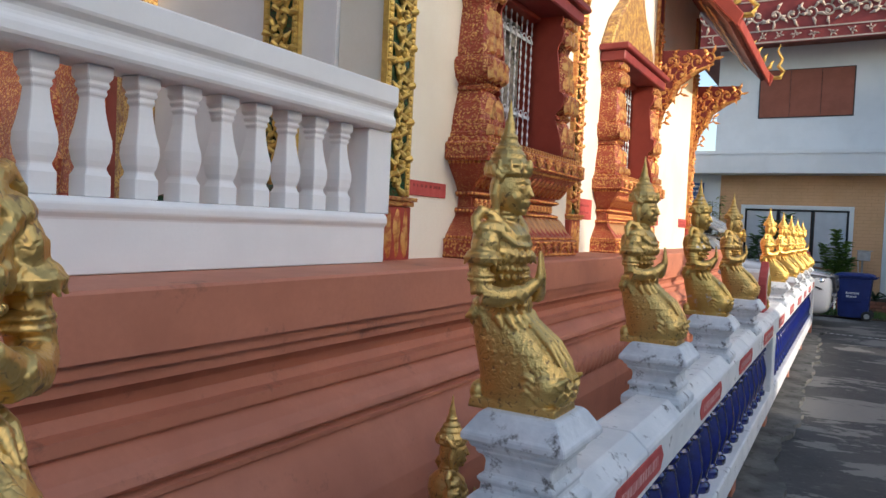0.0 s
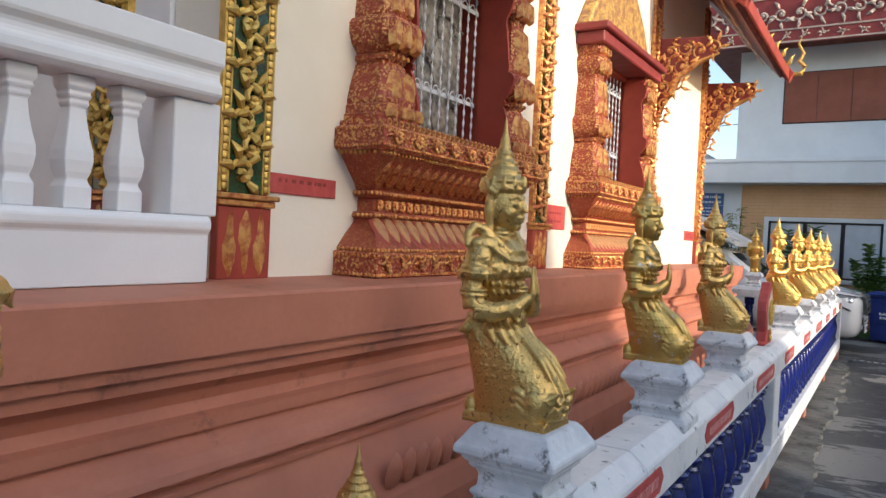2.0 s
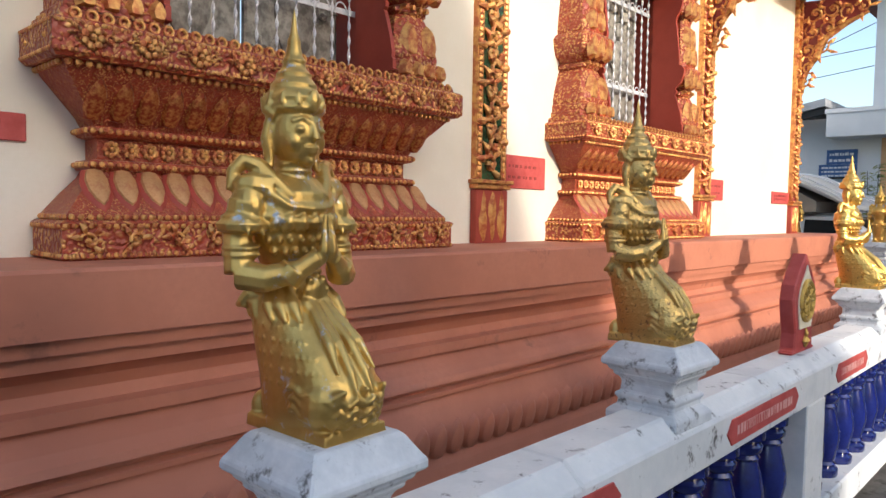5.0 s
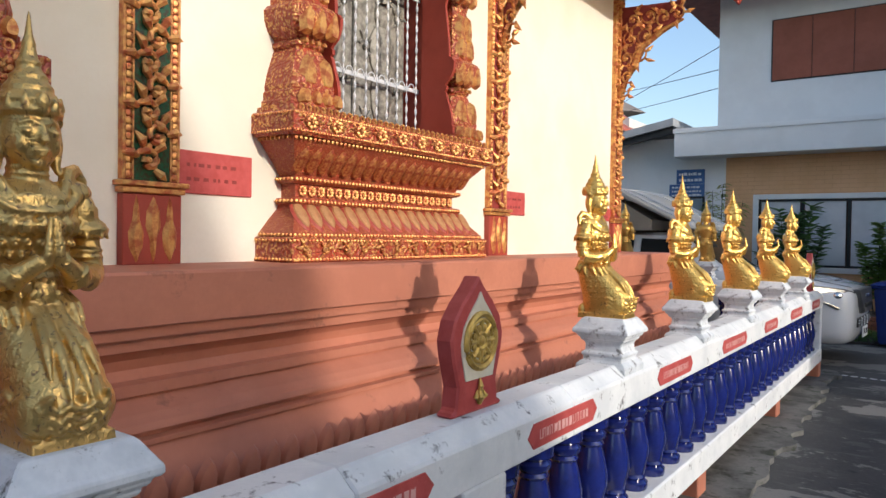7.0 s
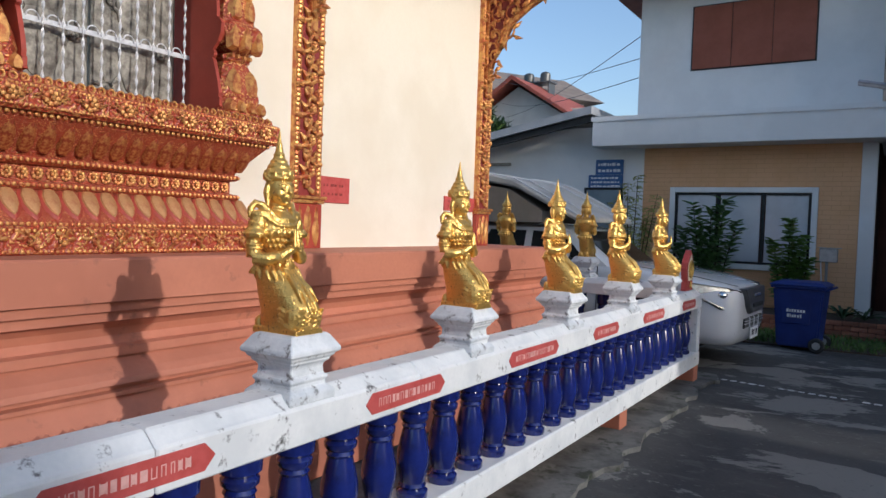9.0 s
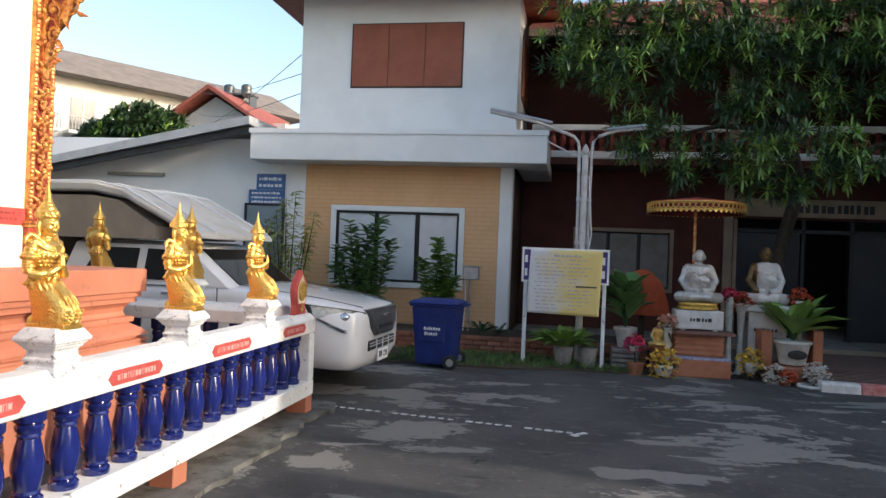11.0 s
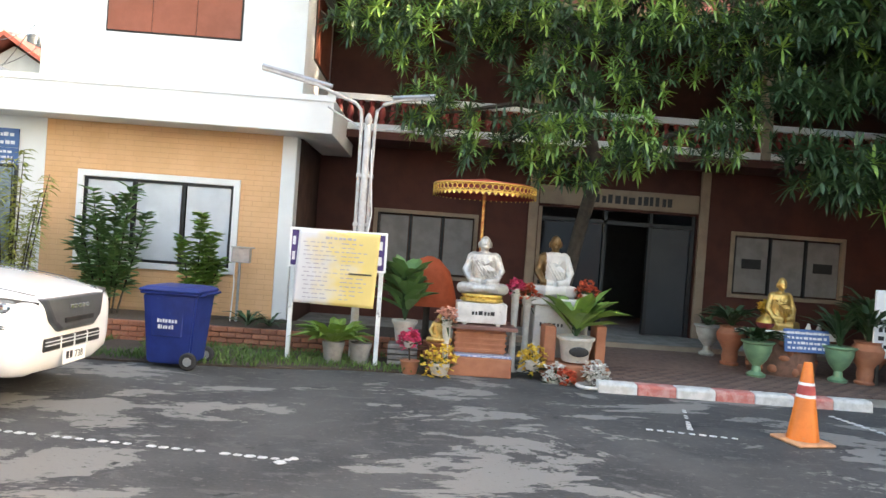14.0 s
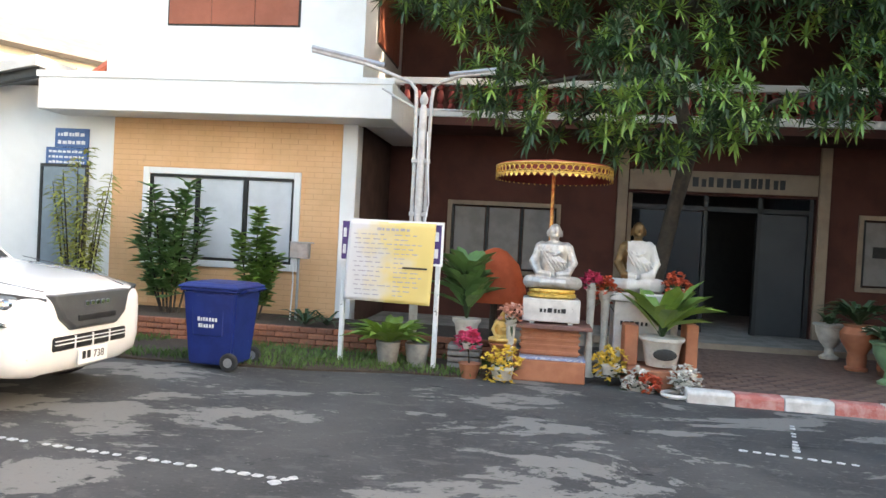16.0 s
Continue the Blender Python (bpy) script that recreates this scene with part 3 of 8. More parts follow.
def road_rail():
    t = thing("roadside_balustrade", pose(0, 0, 0), "weathered white beam balustrade with cobalt glazed balusters", "balustrade")
    up = [(BX1, 0.722), (BX1, 0.842), (BX1 - 0.012, 0.850), (BX1 - 0.045, 0.880), (BX1 - 0.055, 0.885), (BX0 + 0.055, 0.885), (BX0 + 0.045, 0.880), (BX0 + 0.012, 0.850), (BX0, 0.842), (BX0, 0.722)]
    cuts = [-6.0, -0.5, 1.72, 2.84, 3.95, 5.06, 6.12, 7.29, 8.40, 9.51, 10.62, BEND]
    for a, b in zip(cuts, cuts[1:]):
        part("top_beam", Geo().prism_y(up[::-1], a + 0.0015, b - 0.0015), WHITE_OLD, t, bevel=0.006)
    part("bottom_beam", Geo().box(BX0 + 0.006, BX1, -6.0, BEND, 0.172, 0.305), WHITE_OLD, t, bevel=0.008)
    for a, b in POSTS:
        part("post", Geo().box(BX0 + 0.012, BX1 - 0.004, a, b, 0.307, 0.720), WHITE_OLD, t, bevel=0.006)
    for f in FEET:
        part("foot", Geo().box(BX0 + 0.03, BX1 - 0.03, f - 0.075, f + 0.075, -0.02, 0.170), PLINTH, t, "short terracotta painted foot", bevel=0.006)
    part("foot", Geo().box(BX0 + 0.03, BX1 - 0.005, BEND - 0.16, BEND - 0.01, -0.02, 0.170), PLINTH, t, "short terracotta painted foot", bevel=0.006)
    prof = [(0.062, 0.283), (0.066, 0.295), (0.066, 0.32), (0.05, 0.333), (0.058, 0.345), (0.05, 0.358), (0.058, 0.40), (0.068, 0.455), (0.067, 0.50), (0.055, 0.565), (0.045, 0.61), (0.052, 0.622), (0.045, 0.635),
            (0.058, 0.65), (0.06, 0.668), (0.05, 0.68), (0.066, 0.695), (0.068, 0.753)]
    me = Geo().lathe([(r, 0.303 + (z - 0.283) * 0.894) for r, z in prof], 0, 0, 18).mesh("glazed_baluster", smooth=True)
    me.materials.append(BLUE_GLAZE)
    y = BEND - 0.27
    while y > -5.0:
        if not any(a - 0.07 < y < b + 0.07 for a, b in POSTS):
            part("glazed_baluster", me, None, t, at=pose(-0.045, y, 0))
        y -= 0.2285
    return t


road_rail()


def return_rail():
    """The short run that turns the corner and goes back along -x."""
    t = thing("return_balustrade", pose(0, 0, 0), "white balustrade with cobalt balusters round the temple corner", "balustrade")
    up = [(BEND - 0.02, 0.80), (BEND - 0.02, 0.905), (BEND - 0.10, 0.95), (BEND - 0.33, 0.95), (BEND - 0.40, 0.905), (BEND - 0.40, 0.80)]
    part("top_beam", Geo().prism_x(up, -8.0, BX0 - 0.003), WHITE_OLD, t, bevel=0.006)
    part("bottom_beam", Geo().box(-8.0, BX0 - 0.003, BEND - 0.36, BEND - 0.02, 0.178, 0.285), WHITE_OLD, t, bevel=0.008)
    prof = [(0.066, 0.287), (0.066, 0.32), (0.05, 0.333), (0.058, 0.40), (0.068, 0.455), (0.055, 0.565), (0.045, 0.62), (0.058, 0.65), (0.05, 0.68), (0.066, 0.695), (0.068, 0.798)]
    me = Geo().lathe(prof, 0, 0, 14).mesh("glazed_baluster", smooth=True)
    me.materials.append(BLUE_GLAZE)
    for k in range(24):
        part("glazed_baluster", me, None, t, at=pose(-0.60 - 0.25 * k, BEND - 0.19, 0))
    for k in range(4):
        part("foot", Geo().box(-0.9 - 2 * k, -0.75 - 2 * k, BEND - 0.28, BEND - 0.1, -0.02, 0.170), PLINTH, t, bevel=0.006)
    return t


return_rail()

PED_PROF = [(0.095, 0.0), (0.095, 0.028), (0.084, 0.040), (0.075, 0.046), (0.074, 0.062), (0.080, 0.066), (0.080, 0.076), (0.070, 0.082), (0.068, 0.108), (0.073, 0.120), (0.083, 0.126), (0.083, 0.136), (0.092, 0.140), (0.094, 0.150),
            (0.106, 0.155), (0.106, 0.170), (0.100, 0.178), (0.082, 0.208), (0.074, 0.216)]
ped_geo = Geo()
ped_geo.rings([[(sx * w, sy * w, z) for sx, sy in ((-1, -1), (1, -1), (1, 1), (-1, 1))] for w, z in [(a * 1.09, b) for a, b in PED_PROF]])
PED = ped_geo.mesh("statue_pedestal", bevel=0.003)
PED.materials.append(WHITE_PED)


def figure_geo():
    """A kneeling figure with joined palms and a spired crown, facing +x; the base at z = 0."""
    g = Geo()
    B = lambda c, r, s=14, k=10, m=None: g.ball(c, r, s, k, m)
    # base slab, folded legs under a wrapped skirt
    g.taper(0.072, 0, 0.0, 0.024, 0.122, 0.080, 0.118, 0.078)
    low = [(0.02, -0.040, 0.188, 0.078), (0.05, -0.042, 0.206, 0.085), (0.08, -0.042, 0.212, 0.088), (0.11, -0.048, 0.197, 0.089), (0.15, -0.058, 0.163, 0.089), (0.19, -0.066, 0.118, 0.086), (0.225, -0.066, 0.074, 0.079), (0.255, -0.062, 0.048, 0.067)]

    def skirt_at(z, a, grow=0.0):
        """A point on the skirt at height z, swung by a from the front."""
        k = max(0, min(len(low) - 2, sum(1 for r in low if r[0] <= z) - 1))
        f = max(0.0, min(1.0, (z - low[k][0]) / (low[k + 1][0] - low[k][0])))
        b, t, w = [low[k][q] * (1 - f) + low[k + 1][q] * f for q in (1, 2, 3)]
        c, n = math.cos(a), math.sin(a)
        return ((b + t) / 2 + ((t - b) / 2 + grow) * math.copysign(abs(c) ** 0.72, c), (w + grow) * math.copysign(abs(n) ** 0.72, n), z)

    g.rings([[skirt_at(z, i * math.pi / 16) for i in range(32)] for z, _, _, _ in low])
    for s in (-1, 1):
        B((0.150, s * 0.048, 0.068), (0.050, 0.046, 0.050))
        B((-0.036, s * 0.042, 0.034), (0.024, 0.030, 0.030))
    # rippled hem bands round the knees
    for z0, rr, amp in ((0.040, 0.0075, 0.007), (0.058, 0.006, 0.006), (0.076, 0.0055, 0.005)):
        g.tube([skirt_at(z0 + amp * math.sin(i * 1.35) + 0.018 * math.cos(i * 0.068) ** 8, (i - 22) * 0.068, 0.004) for i in range(45)], rr, 6)
    for s in (-1, 1):
        g.tube([(0.165, s * 0.056, 0.082), (0.196, s * 0.054, 0.086), (0.216, s * 0.050, 0.100)], [0.020, 0.013, 0.004], 8)
    g.tube([(0.165, 0, 0.088), (0.200, 0, 0.086), (0.222, 0, 0.100)], [0.020, 0.013, 0.004], 8)
    # woven lattice on the flanks
    for r in range(5):
        for k in range(9):
            for s in (-1, 1):
                B(skirt_at(0.098 + r * 0.024, s * (0.70 + (k + 0.5 * (r % 2)) * 0.15), -0.001), 0.0042, 6, 4)
    # peplum of overlapping pointed flaps below the belt
    for k in range(16):
        a = (k + 0.5) * 2 * math.pi / 16
        p0, p1, p2 = Vector(skirt_at(0.252, a, 0.0)), Vector(skirt_at(0.228, a, 0.004)), Vector(skirt_at(0.202, a, 0.004))
        g.tube([p0, p1, p2], [0.010, 0.014, 0.004], 8)
    for s in (-1, 1):
        g.tube([(-0.03, s * 0.080, 0.25), (-0.045, s * 0.090, 0.228), (-0.062, s * 0.092, 0.222)], [0.014, 0.013, 0.005], 8)
    # knotted sash with four tails over the lap
    for q, (yy, ln) in enumerate(((-0.034, 0.72), (-0.013, 1.0), (0.013, 1.0), (0.034, 0.72))):
        pts = [(0.056, yy * 0.5, 0.246), (0.104, yy * 0.8, 0.206), (0.154, yy * 1.1, 0.168), (0.192, yy * 1.35, 0.122), (0.214, yy * 1.5, 0.088)]
        n = 5 if ln > 0.8 else 4
        g.tube(pts[:n], [0.010, 0.0105, 0.0105, 0.010, 0.004][:n - 1] + [0.003], 8)
    # waist, belt and chest
    g.lathe([(0.080, 0.20), (0.078, 0.235), (0.068, 0.255), (0.058, 0.285), (0.061, 0.30), (0.082, 0.345), (0.094, 0.395), (0.088, 0.43), (0.055, 0.455), (0.034, 0.465)], -0.01, 0, 20, None, 0.82, 1.08)
    g.lathe([(0.074, 0.245), (0.080, 0.25), (0.080, 0.262), (0.070, 0.268), (0.064, 0.275), (0.069, 0.283), (0.060, 0.29)], -0.01, 0, 20, None, 0.84, 1.06)
    B((0.07, 0, 0.255), (0.014, 0.026, 0.026), 10, 6)
    for k in range(8):
        a = k * math.pi / 4
        B((0.072, 0.024 * math.cos(a), 0.255 + 0.024 * math.sin(a)), (0.010, 0.009, 0.009), 6, 4)
    # necklace and collar
    for z, r, q in ((0.44, 0.06, 0.010), (0.42, 0.078, 0.009), (0.395, 0.085, 0.008)):
        g.tube([(-0.01 + 0.95 * r * math.cos(a), 1.1 * r * math.sin(a), z - 0.02 * math.cos(a)) for a in [i * math.pi / 10 for i in range(-6, 7)]], q, 6)
    for k in range(7):
        a = (k - 3) * 0.32
        B((0.072 * math.cos(a), 0.09 * math.sin(a), 0.375), (0.009, 0.011, 0.016), 6, 4)
    for r in range(4):
        for k in range(9):
            a = (k - 4 + 0.5 * (r % 2)) * 0.27
            B((-0.01 + 0.074 * math.cos(a) + (0.004, 0.002, -0.001, -0.008)[r], 0.098 * math.sin(a) * (1.0, 0.97, 0.92, 0.84)[r], 0.385 - r * 0.021), 0.0068, 6, 4)
    for s in (-1, 1):
        g.tube([(0.050, s * 0.040, 0.418), (0.022, s * 0.062, 0.446), (-0.006, s * 0.082, 0.474), (-0.024, s * 0.104, 0.482), (-0.030, s * 0.124, 0.462), (-0.024, s * 0.136, 0.430)], [0.010, 0.015, 0.017, 0.016, 0.014, 0.006], 8)
        g.tube([(0.054, s * 0.052, 0.404), (0.030, s * 0.080, 0.424), (0.006, s * 0.104, 0.438), (-0.010, s * 0.124, 0.430)], [0.007, 0.010, 0.010, 0.005], 8)
        for k in range(6):
            a = -0.4 + k * 0.75
            g.tube([(-0.006 + 0.036 * math.cos(a), s * 0.118 + 0.034 * math.sin(a), 0.378), (-0.006 + 0.050 * math.cos(a), s * 0.118 + 0.047 * math.sin(a), 0.352)], [0.011, 0.003], 6)
        # winged shoulder pieces
        g.tube([(0.01, s * 0.07, 0.432), (0.0, s * 0.105, 0.438), (-0.012, s * 0.124, 0.442), (-0.015, s * 0.130, 0.448)], [0.03, 0.026, 0.016, 0.007], 8)
        g.tube([(0.02, s * 0.055, 0.442), (0.01, s * 0.08, 0.45), (0.005, s * 0.092, 0.462)], [0.02, 0.014, 0.007], 8)
        B((-0.005, s * 0.108, 0.40), (0.038, 0.032, 0.045))
        # arms: upper arm with bands, forearm to the joined palms
        g.tube([(-0.005, s * 0.112, 0.41), (-0.012, s * 0.125, 0.35), (0.0, s * 0.13, 0.285)], [0.034, 0.029, 0.029], 10)
        g.tube([(0.0, s * 0.13, 0.285), (0.045, s * 0.10, 0.278), (0.082, s * 0.05, 0.292), (0.10, s * 0.018, 0.315)], [0.029, 0.025, 0.020, 0.017], 10)
        for z in (0.385, 0.372, 0.33, 0.318):
            g.lathe([(0.03, z - 0.006), (0.04, z), (0.03, z + 0.006)], -0.008, s * 0.12, 12)
        g.lathe([(0.035, 0.385), (0.052, 0.372), (0.048, 0.36), (0.032, 0.355)], -0.006, s * 0.118, 10)
        g.tube([(0.066, s * 0.068, 0.276), (0.076, s * 0.056, 0.296)], 0.028, 10)
        for k in range(4):
            g.tube([(0.100 + 0.003 * k, s * 0.012, 0.305 + 0.006 * k), (0.108, s * 0.010, 0.345), (0.104, s * 0.005, 0.392 - 0.007 * k)], [0.011, 0.009, 0.004], 6)
    # neck, head, face
    g.tube([(-0.005, 0, 0.445), (0.0, 0, 0.50)], [0.040, 0.037], 16)
    for z in (0.468, 0.48):
        g.lathe([(0.036, z - 0.003), (0.042, z), (0.036, z + 0.003)], -0.003, 0, 14)
    B((0.008, 0, 0.537), (0.055, 0.055, 0.066), 24, 18)
    B((0.022, 0, 0.512), (0.038, 0.040, 0.038), 16, 12)
    B((0.046, 0, 0.488), (0.014, 0.016, 0.012), 10, 8)
    g.tube([(0.056, 0, 0.562), (0.065, 0, 0.540), (0.071, 0, 0.526), (0.058, 0, 0.520)], [0.005, 0.007, 0.010, 0.006], 8)
    B((0.060, 0, 0.5090), (0.008, 0.018, 0.0042), 10, 6)
    B((0.059, 0, 0.5005), (0.008, 0.013, 0.0045), 10, 6)
    for s in (-1, 1):
        B((0.0545, s * 0.023, 0.541), (0.006, 0.015, 0.0065), 12, 8)
        g.tube([(0.060, s * 0.008, 0.555), (0.056, s * 0.022, 0.5615), (0.043, s * 0.040, 0.554)], 0.0036, 6)
        B((0.036, s * 0.028, 0.520), (0.019, 0.019, 0.021), 12, 8)
        g.tube([(-0.004, s * 0.056, 0.56), (-0.008, s * 0.061, 0.525), (-0.004, s * 0.056, 0.49), (0.004, s * 0.058, 0.472)], [0.010, 0.013, 0.011, 0.005], 8)
        g.tube([(0.012, s * 0.05, 0.565), (-0.01, s * 0.06, 0.578), (-0.025, s * 0.062, 0.60)], [0.014, 0.012, 0.003], 8)
    # crown: brim, tiers and spire
    g.lathe([(0.052, 0.570), (0.063, 0.574), (0.065, 0.581), (0.060, 0.586), (0.060, 0.593), (0.063, 0.599), (0.055, 0.607), (0.046, 0.618), (0.048, 0.624), (0.041, 0.632), (0.034, 0.640), (0.037, 0.645), (0.026, 0.654),
             (0.022, 0.664), (0.025, 0.669), (0.018, 0.677), (0.013, 0.70), (0.014, 0.704), (0.008, 0.72), (0.002, 0.765)], 0.0, 0, 20)
    for k in range(12):
        a = k * math.pi / 6
        g.tube([(0.06 * math.cos(a), 0.06 * math.sin(a), 0.585), (0.058 * math.cos(a), 0.058 * math.sin(a), 0.612)], [0.008, 0.002], 6)
    B((0.062, 0, 0.592), (0.010, 0.014, 0.022), 8, 6)
    return g


def fused(name, geo, voxel, material):
    """Melts the pieces of a cast figure into one skin."""
    me = geo.mesh(name)
    ob = new(name, me)
    md = ob.modifiers.new("skin", "REMESH")
    md.mode, md.voxel_size, md.use_smooth_shade = "VOXEL", voxel, True
    sm = ob.modifiers.new("ease", "SMOOTH")
    sm.factor, sm.iterations = 0.5, 2
    out = bpy.data.meshes.new_from_object(ob.evaluated_get(bpy.context.evaluated_depsgraph_get()))
    bpy.data.objects.remove(ob)
    out.name = name
    for p in out.polygons:
        p.use_smooth = True
    out.materials.clear()
    out.materials.append(material)
    return out


FIGURE = fused("kneeling_statue", figure_geo(), 0.0031, GOLD)
FIGURE_NEW = FIGURE.copy()
FIGURE_NEW.materials.clear()
FIGURE_NEW.materials.append(GOLD_NEW)
FIGURE_CHIP = FIGURE.copy()
FIGURE_CHIP.materials.clear()
FIGURE_CHIP.materials.append(mat("chipped_gold_paint", (0.70, 0.47, 0.14), (0.55, 0.34, 0.09), rough=0.3, metal=0.75, scale=7, bump=0.3, fine=75, stain=(0.62, 0.66, 0.70), amount=0.32, rough2=0.45))
ZT = 0.908
for i, y in enumerate(STATUES):
    p = part("statue_pedestal", PED, None, None, "stained white stepped pedestal on the balustrade beam", at=pose(SX, y, ZT - 0.06, 0, 0, 1.5 * math.sin(i * 2.3)))
    tagged(p, category="pedestal", group="statue pedestals")
    old, chip = i >= 5, i == 6
    s = part("kneeling_statue", FIGURE_CHIP if chip else FIGURE if old else FIGURE_NEW, None, None,
             "chipped gold kneeling figure with joined palms" if chip else "dull gold kneeling figure with joined palms" if old else "bright gold kneeling figure with joined palms",
             at=pose(SX - (0.088 if old else 0.078 if i == 4 else 0.055), y, ZT + 0.150, 0, 0, random.uniform(-4, 4)) @ Matrix.Diagonal((0.82, 0.77, 0.87, 1)))
    tagged(s, category="statue", group="kneeling statues")
for k, x in enumerate((-1.05, -1.95, -3.1)):
    p = part("statue_pedestal", PED, None, None, "stained white stepped pedestal on the return balustrade", at=pose(x, BEND - 0.21, 0.935))
    tagged(p, category="pedestal", group="statue pedestals")
    s = part("kneeling_statue", FIGURE_NEW, None, None, "bright gold kneeling figure facing away", at=pose(x, BEND - 0.235, 1.145, 0, 0, 90) @ Matrix.Diagonal((0.84, 0.74, 0.87, 1)))
    tagged(s, category="statue", group="kneeling statues")


def name_label(y0, y1):
    """A red lozenge-ended plate on the beam, its lettering as pale strokes."""
    ym, h = (y0 + y1) / 2, 0.038
    out = [(y0, 0), (y0 + 0.035, -h), (y1 - 0.035, -h), (y1, 0), (y1 - 0.035, h), (y0 + 0.035, h)]
    b = part("name_label", Geo().prism_x([(y, 0.785 + z) for y, z in out], BX1 - 0.002, BX1 + 0.004), RED_LABEL, None, "red painted name label on the white beam", bevel=0.001)
    tagged(b, category="label", group="beam name labels")
    ink, rnd = Geo(), random.Random(int(y0 * 50) + 7)
    y = y0 + 0.07
    while y < y1 - 0.075:
        w = rnd.uniform(0.010, 0.018)
        ink.box(BX1 + 0.004, BX1 + 0.005, y, y + 0.003, 0.770, 0.800).box(BX1 + 0.004, BX1 + 0.005, y + w, y + w + 0.003, 0.770, 0.800)
        ink.box(BX1 + 0.004, BX1 + 0.005, y + 0.0032, y + w - 0.0002, 0.797 if rnd.random() < 0.6 else 0.770, 0.800 if rnd.random() < 0.6 else 0.773)
        y += w + rnd.uniform(0.008, 0.016)
    tagged(part("pale_lettering", ink, PALE_INK, b), kind="stuff")


PALE_INK = mat("pale_pink_ink", (0.72, 0.42, 0.38), (0.62, 0.34, 0.30), rough=0.6, scale=30, bump=0.0)
for a, b in ((6.95, 7.46), (8.03, 8.62), (9.15, 9.62), (10.16, 10.72), (11.28, 11.76), (5.80, 6.30), (4.70, 5.33), (3.55, 4.1), (2.5, 3.0), (1.38, 1.9)):
    name_label(a, b)


def leaf_plaque(y, name="boundary_plaque"):
    """An upright leaf-shaped red board with a gilt wheel and a flame below it."""
    t = thing(name, pose(-0.055, y, 0.886), "red rimmed leaf-shaped plaque with a gilt wheel", "plaque", "leaf plaques")
    out = [(-0.15, 0), (-0.15, 0.012), (-0.125, 0.02), (-0.115, 0.08), (-0.145, 0.16), (-0.155, 0.21), (-0.135, 0.265), (-0.09, 0.31), (-0.03, 0.355), (0, 0.385), (0.03, 0.355), (0.09, 0.31), (0.135, 0.265), (0.155, 0.21), (0.145, 0.16), (0.115, 0.08), (0.125, 0.02), (0.15, 0.012), (0.15, 0)]
    out = [(a * 0.86, b) for a, b in out]
    part("rim", Geo().prism_x(out, -0.03, 0.025), RED_LABEL, t, bevel=0.006)
    inn = [(a * 0.70, 0.03 + (b - 0.0) * 0.80) for a, b in out[3:16]]
    part("face", Geo().prism_x(inn, 0.026, 0.030), CREAM, t, "cream painted face")
    wh = Geo()
    R = 0.076
    for rr, q in ((R, 0.010), (R * 0.78, 0.006), (R * 0.3, 0.008)):
        pts = [(0.032, rr * math.cos(i * math.pi / 12), 0.20 + rr * math.sin(i * math.pi / 12)) for i in range(25)]
        wh.tube(pts, q, 6)
    for k in range(8):
        a = k * math.pi / 4
        wh.tube([(0.033, 0.02 * math.cos(a), 0.20 + 0.02 * math.sin(a)), (0.033, R * 0.78 * math.cos(a), 0.20 + R * 0.78 * math.sin(a))], [0.006, 0.009], 6)
        wh.ball((0.033, R * 0.5 * math.cos(a + 0.39), 0.20 + R * 0.5 * math.sin(a + 0.39)), (0.006, 0.012, 0.012), 6, 4)
    wh.ball((0.034, 0, 0.20), (0.010, 0.016, 0.016), 8, 5)
    part("wheel", wh, GILT_YELLOW, t, "gilt eight-spoked wheel", smooth=True)
    fl = Geo()
    for k, (dy, dz, s) in enumerate(((0, 0.02, 1.0), (-0.016, 0.028, 0.7), (0.016, 0.028, 0.7), (0, 0.055, 0.8))):
        fl.tube([(0.031, dy * 0.5, dz), (0.035, dy * 1.6, dz + 0.022 * s), (0.031, dy * 0.8, dz + 0.05 * s)], [0.005, 0.011 * s, 0.002], 6)
    part("flame", fl, GILT_YELLOW, t, "gilt flame ornament", smooth=True)
    return t


CREAM = mat("cream_paint", (0.78, 0.72, 0.56), (0.68, 0.62, 0.47), rough=0.6, scale=12, bump=0.15)
lp = leaf_plaque(5.65)
copy_thing(lp, pose(-0.055, 11.84, 0.886))
# ---------------------------------------------------------------- temple roof over the far bay, brackets
ROOF_TILE = mat("red_roof_tile", (0.34, 0.09, 0.06), (0.24, 0.06, 0.04), rough=0.55, scale=6, bump=0.5, fine=40)
SOFFIT = mat("brown_red_soffit", (0.24, 0.06, 0.03), (0.18, 0.045, 0.025), rough=0.5, scale=6, bump=0.15)


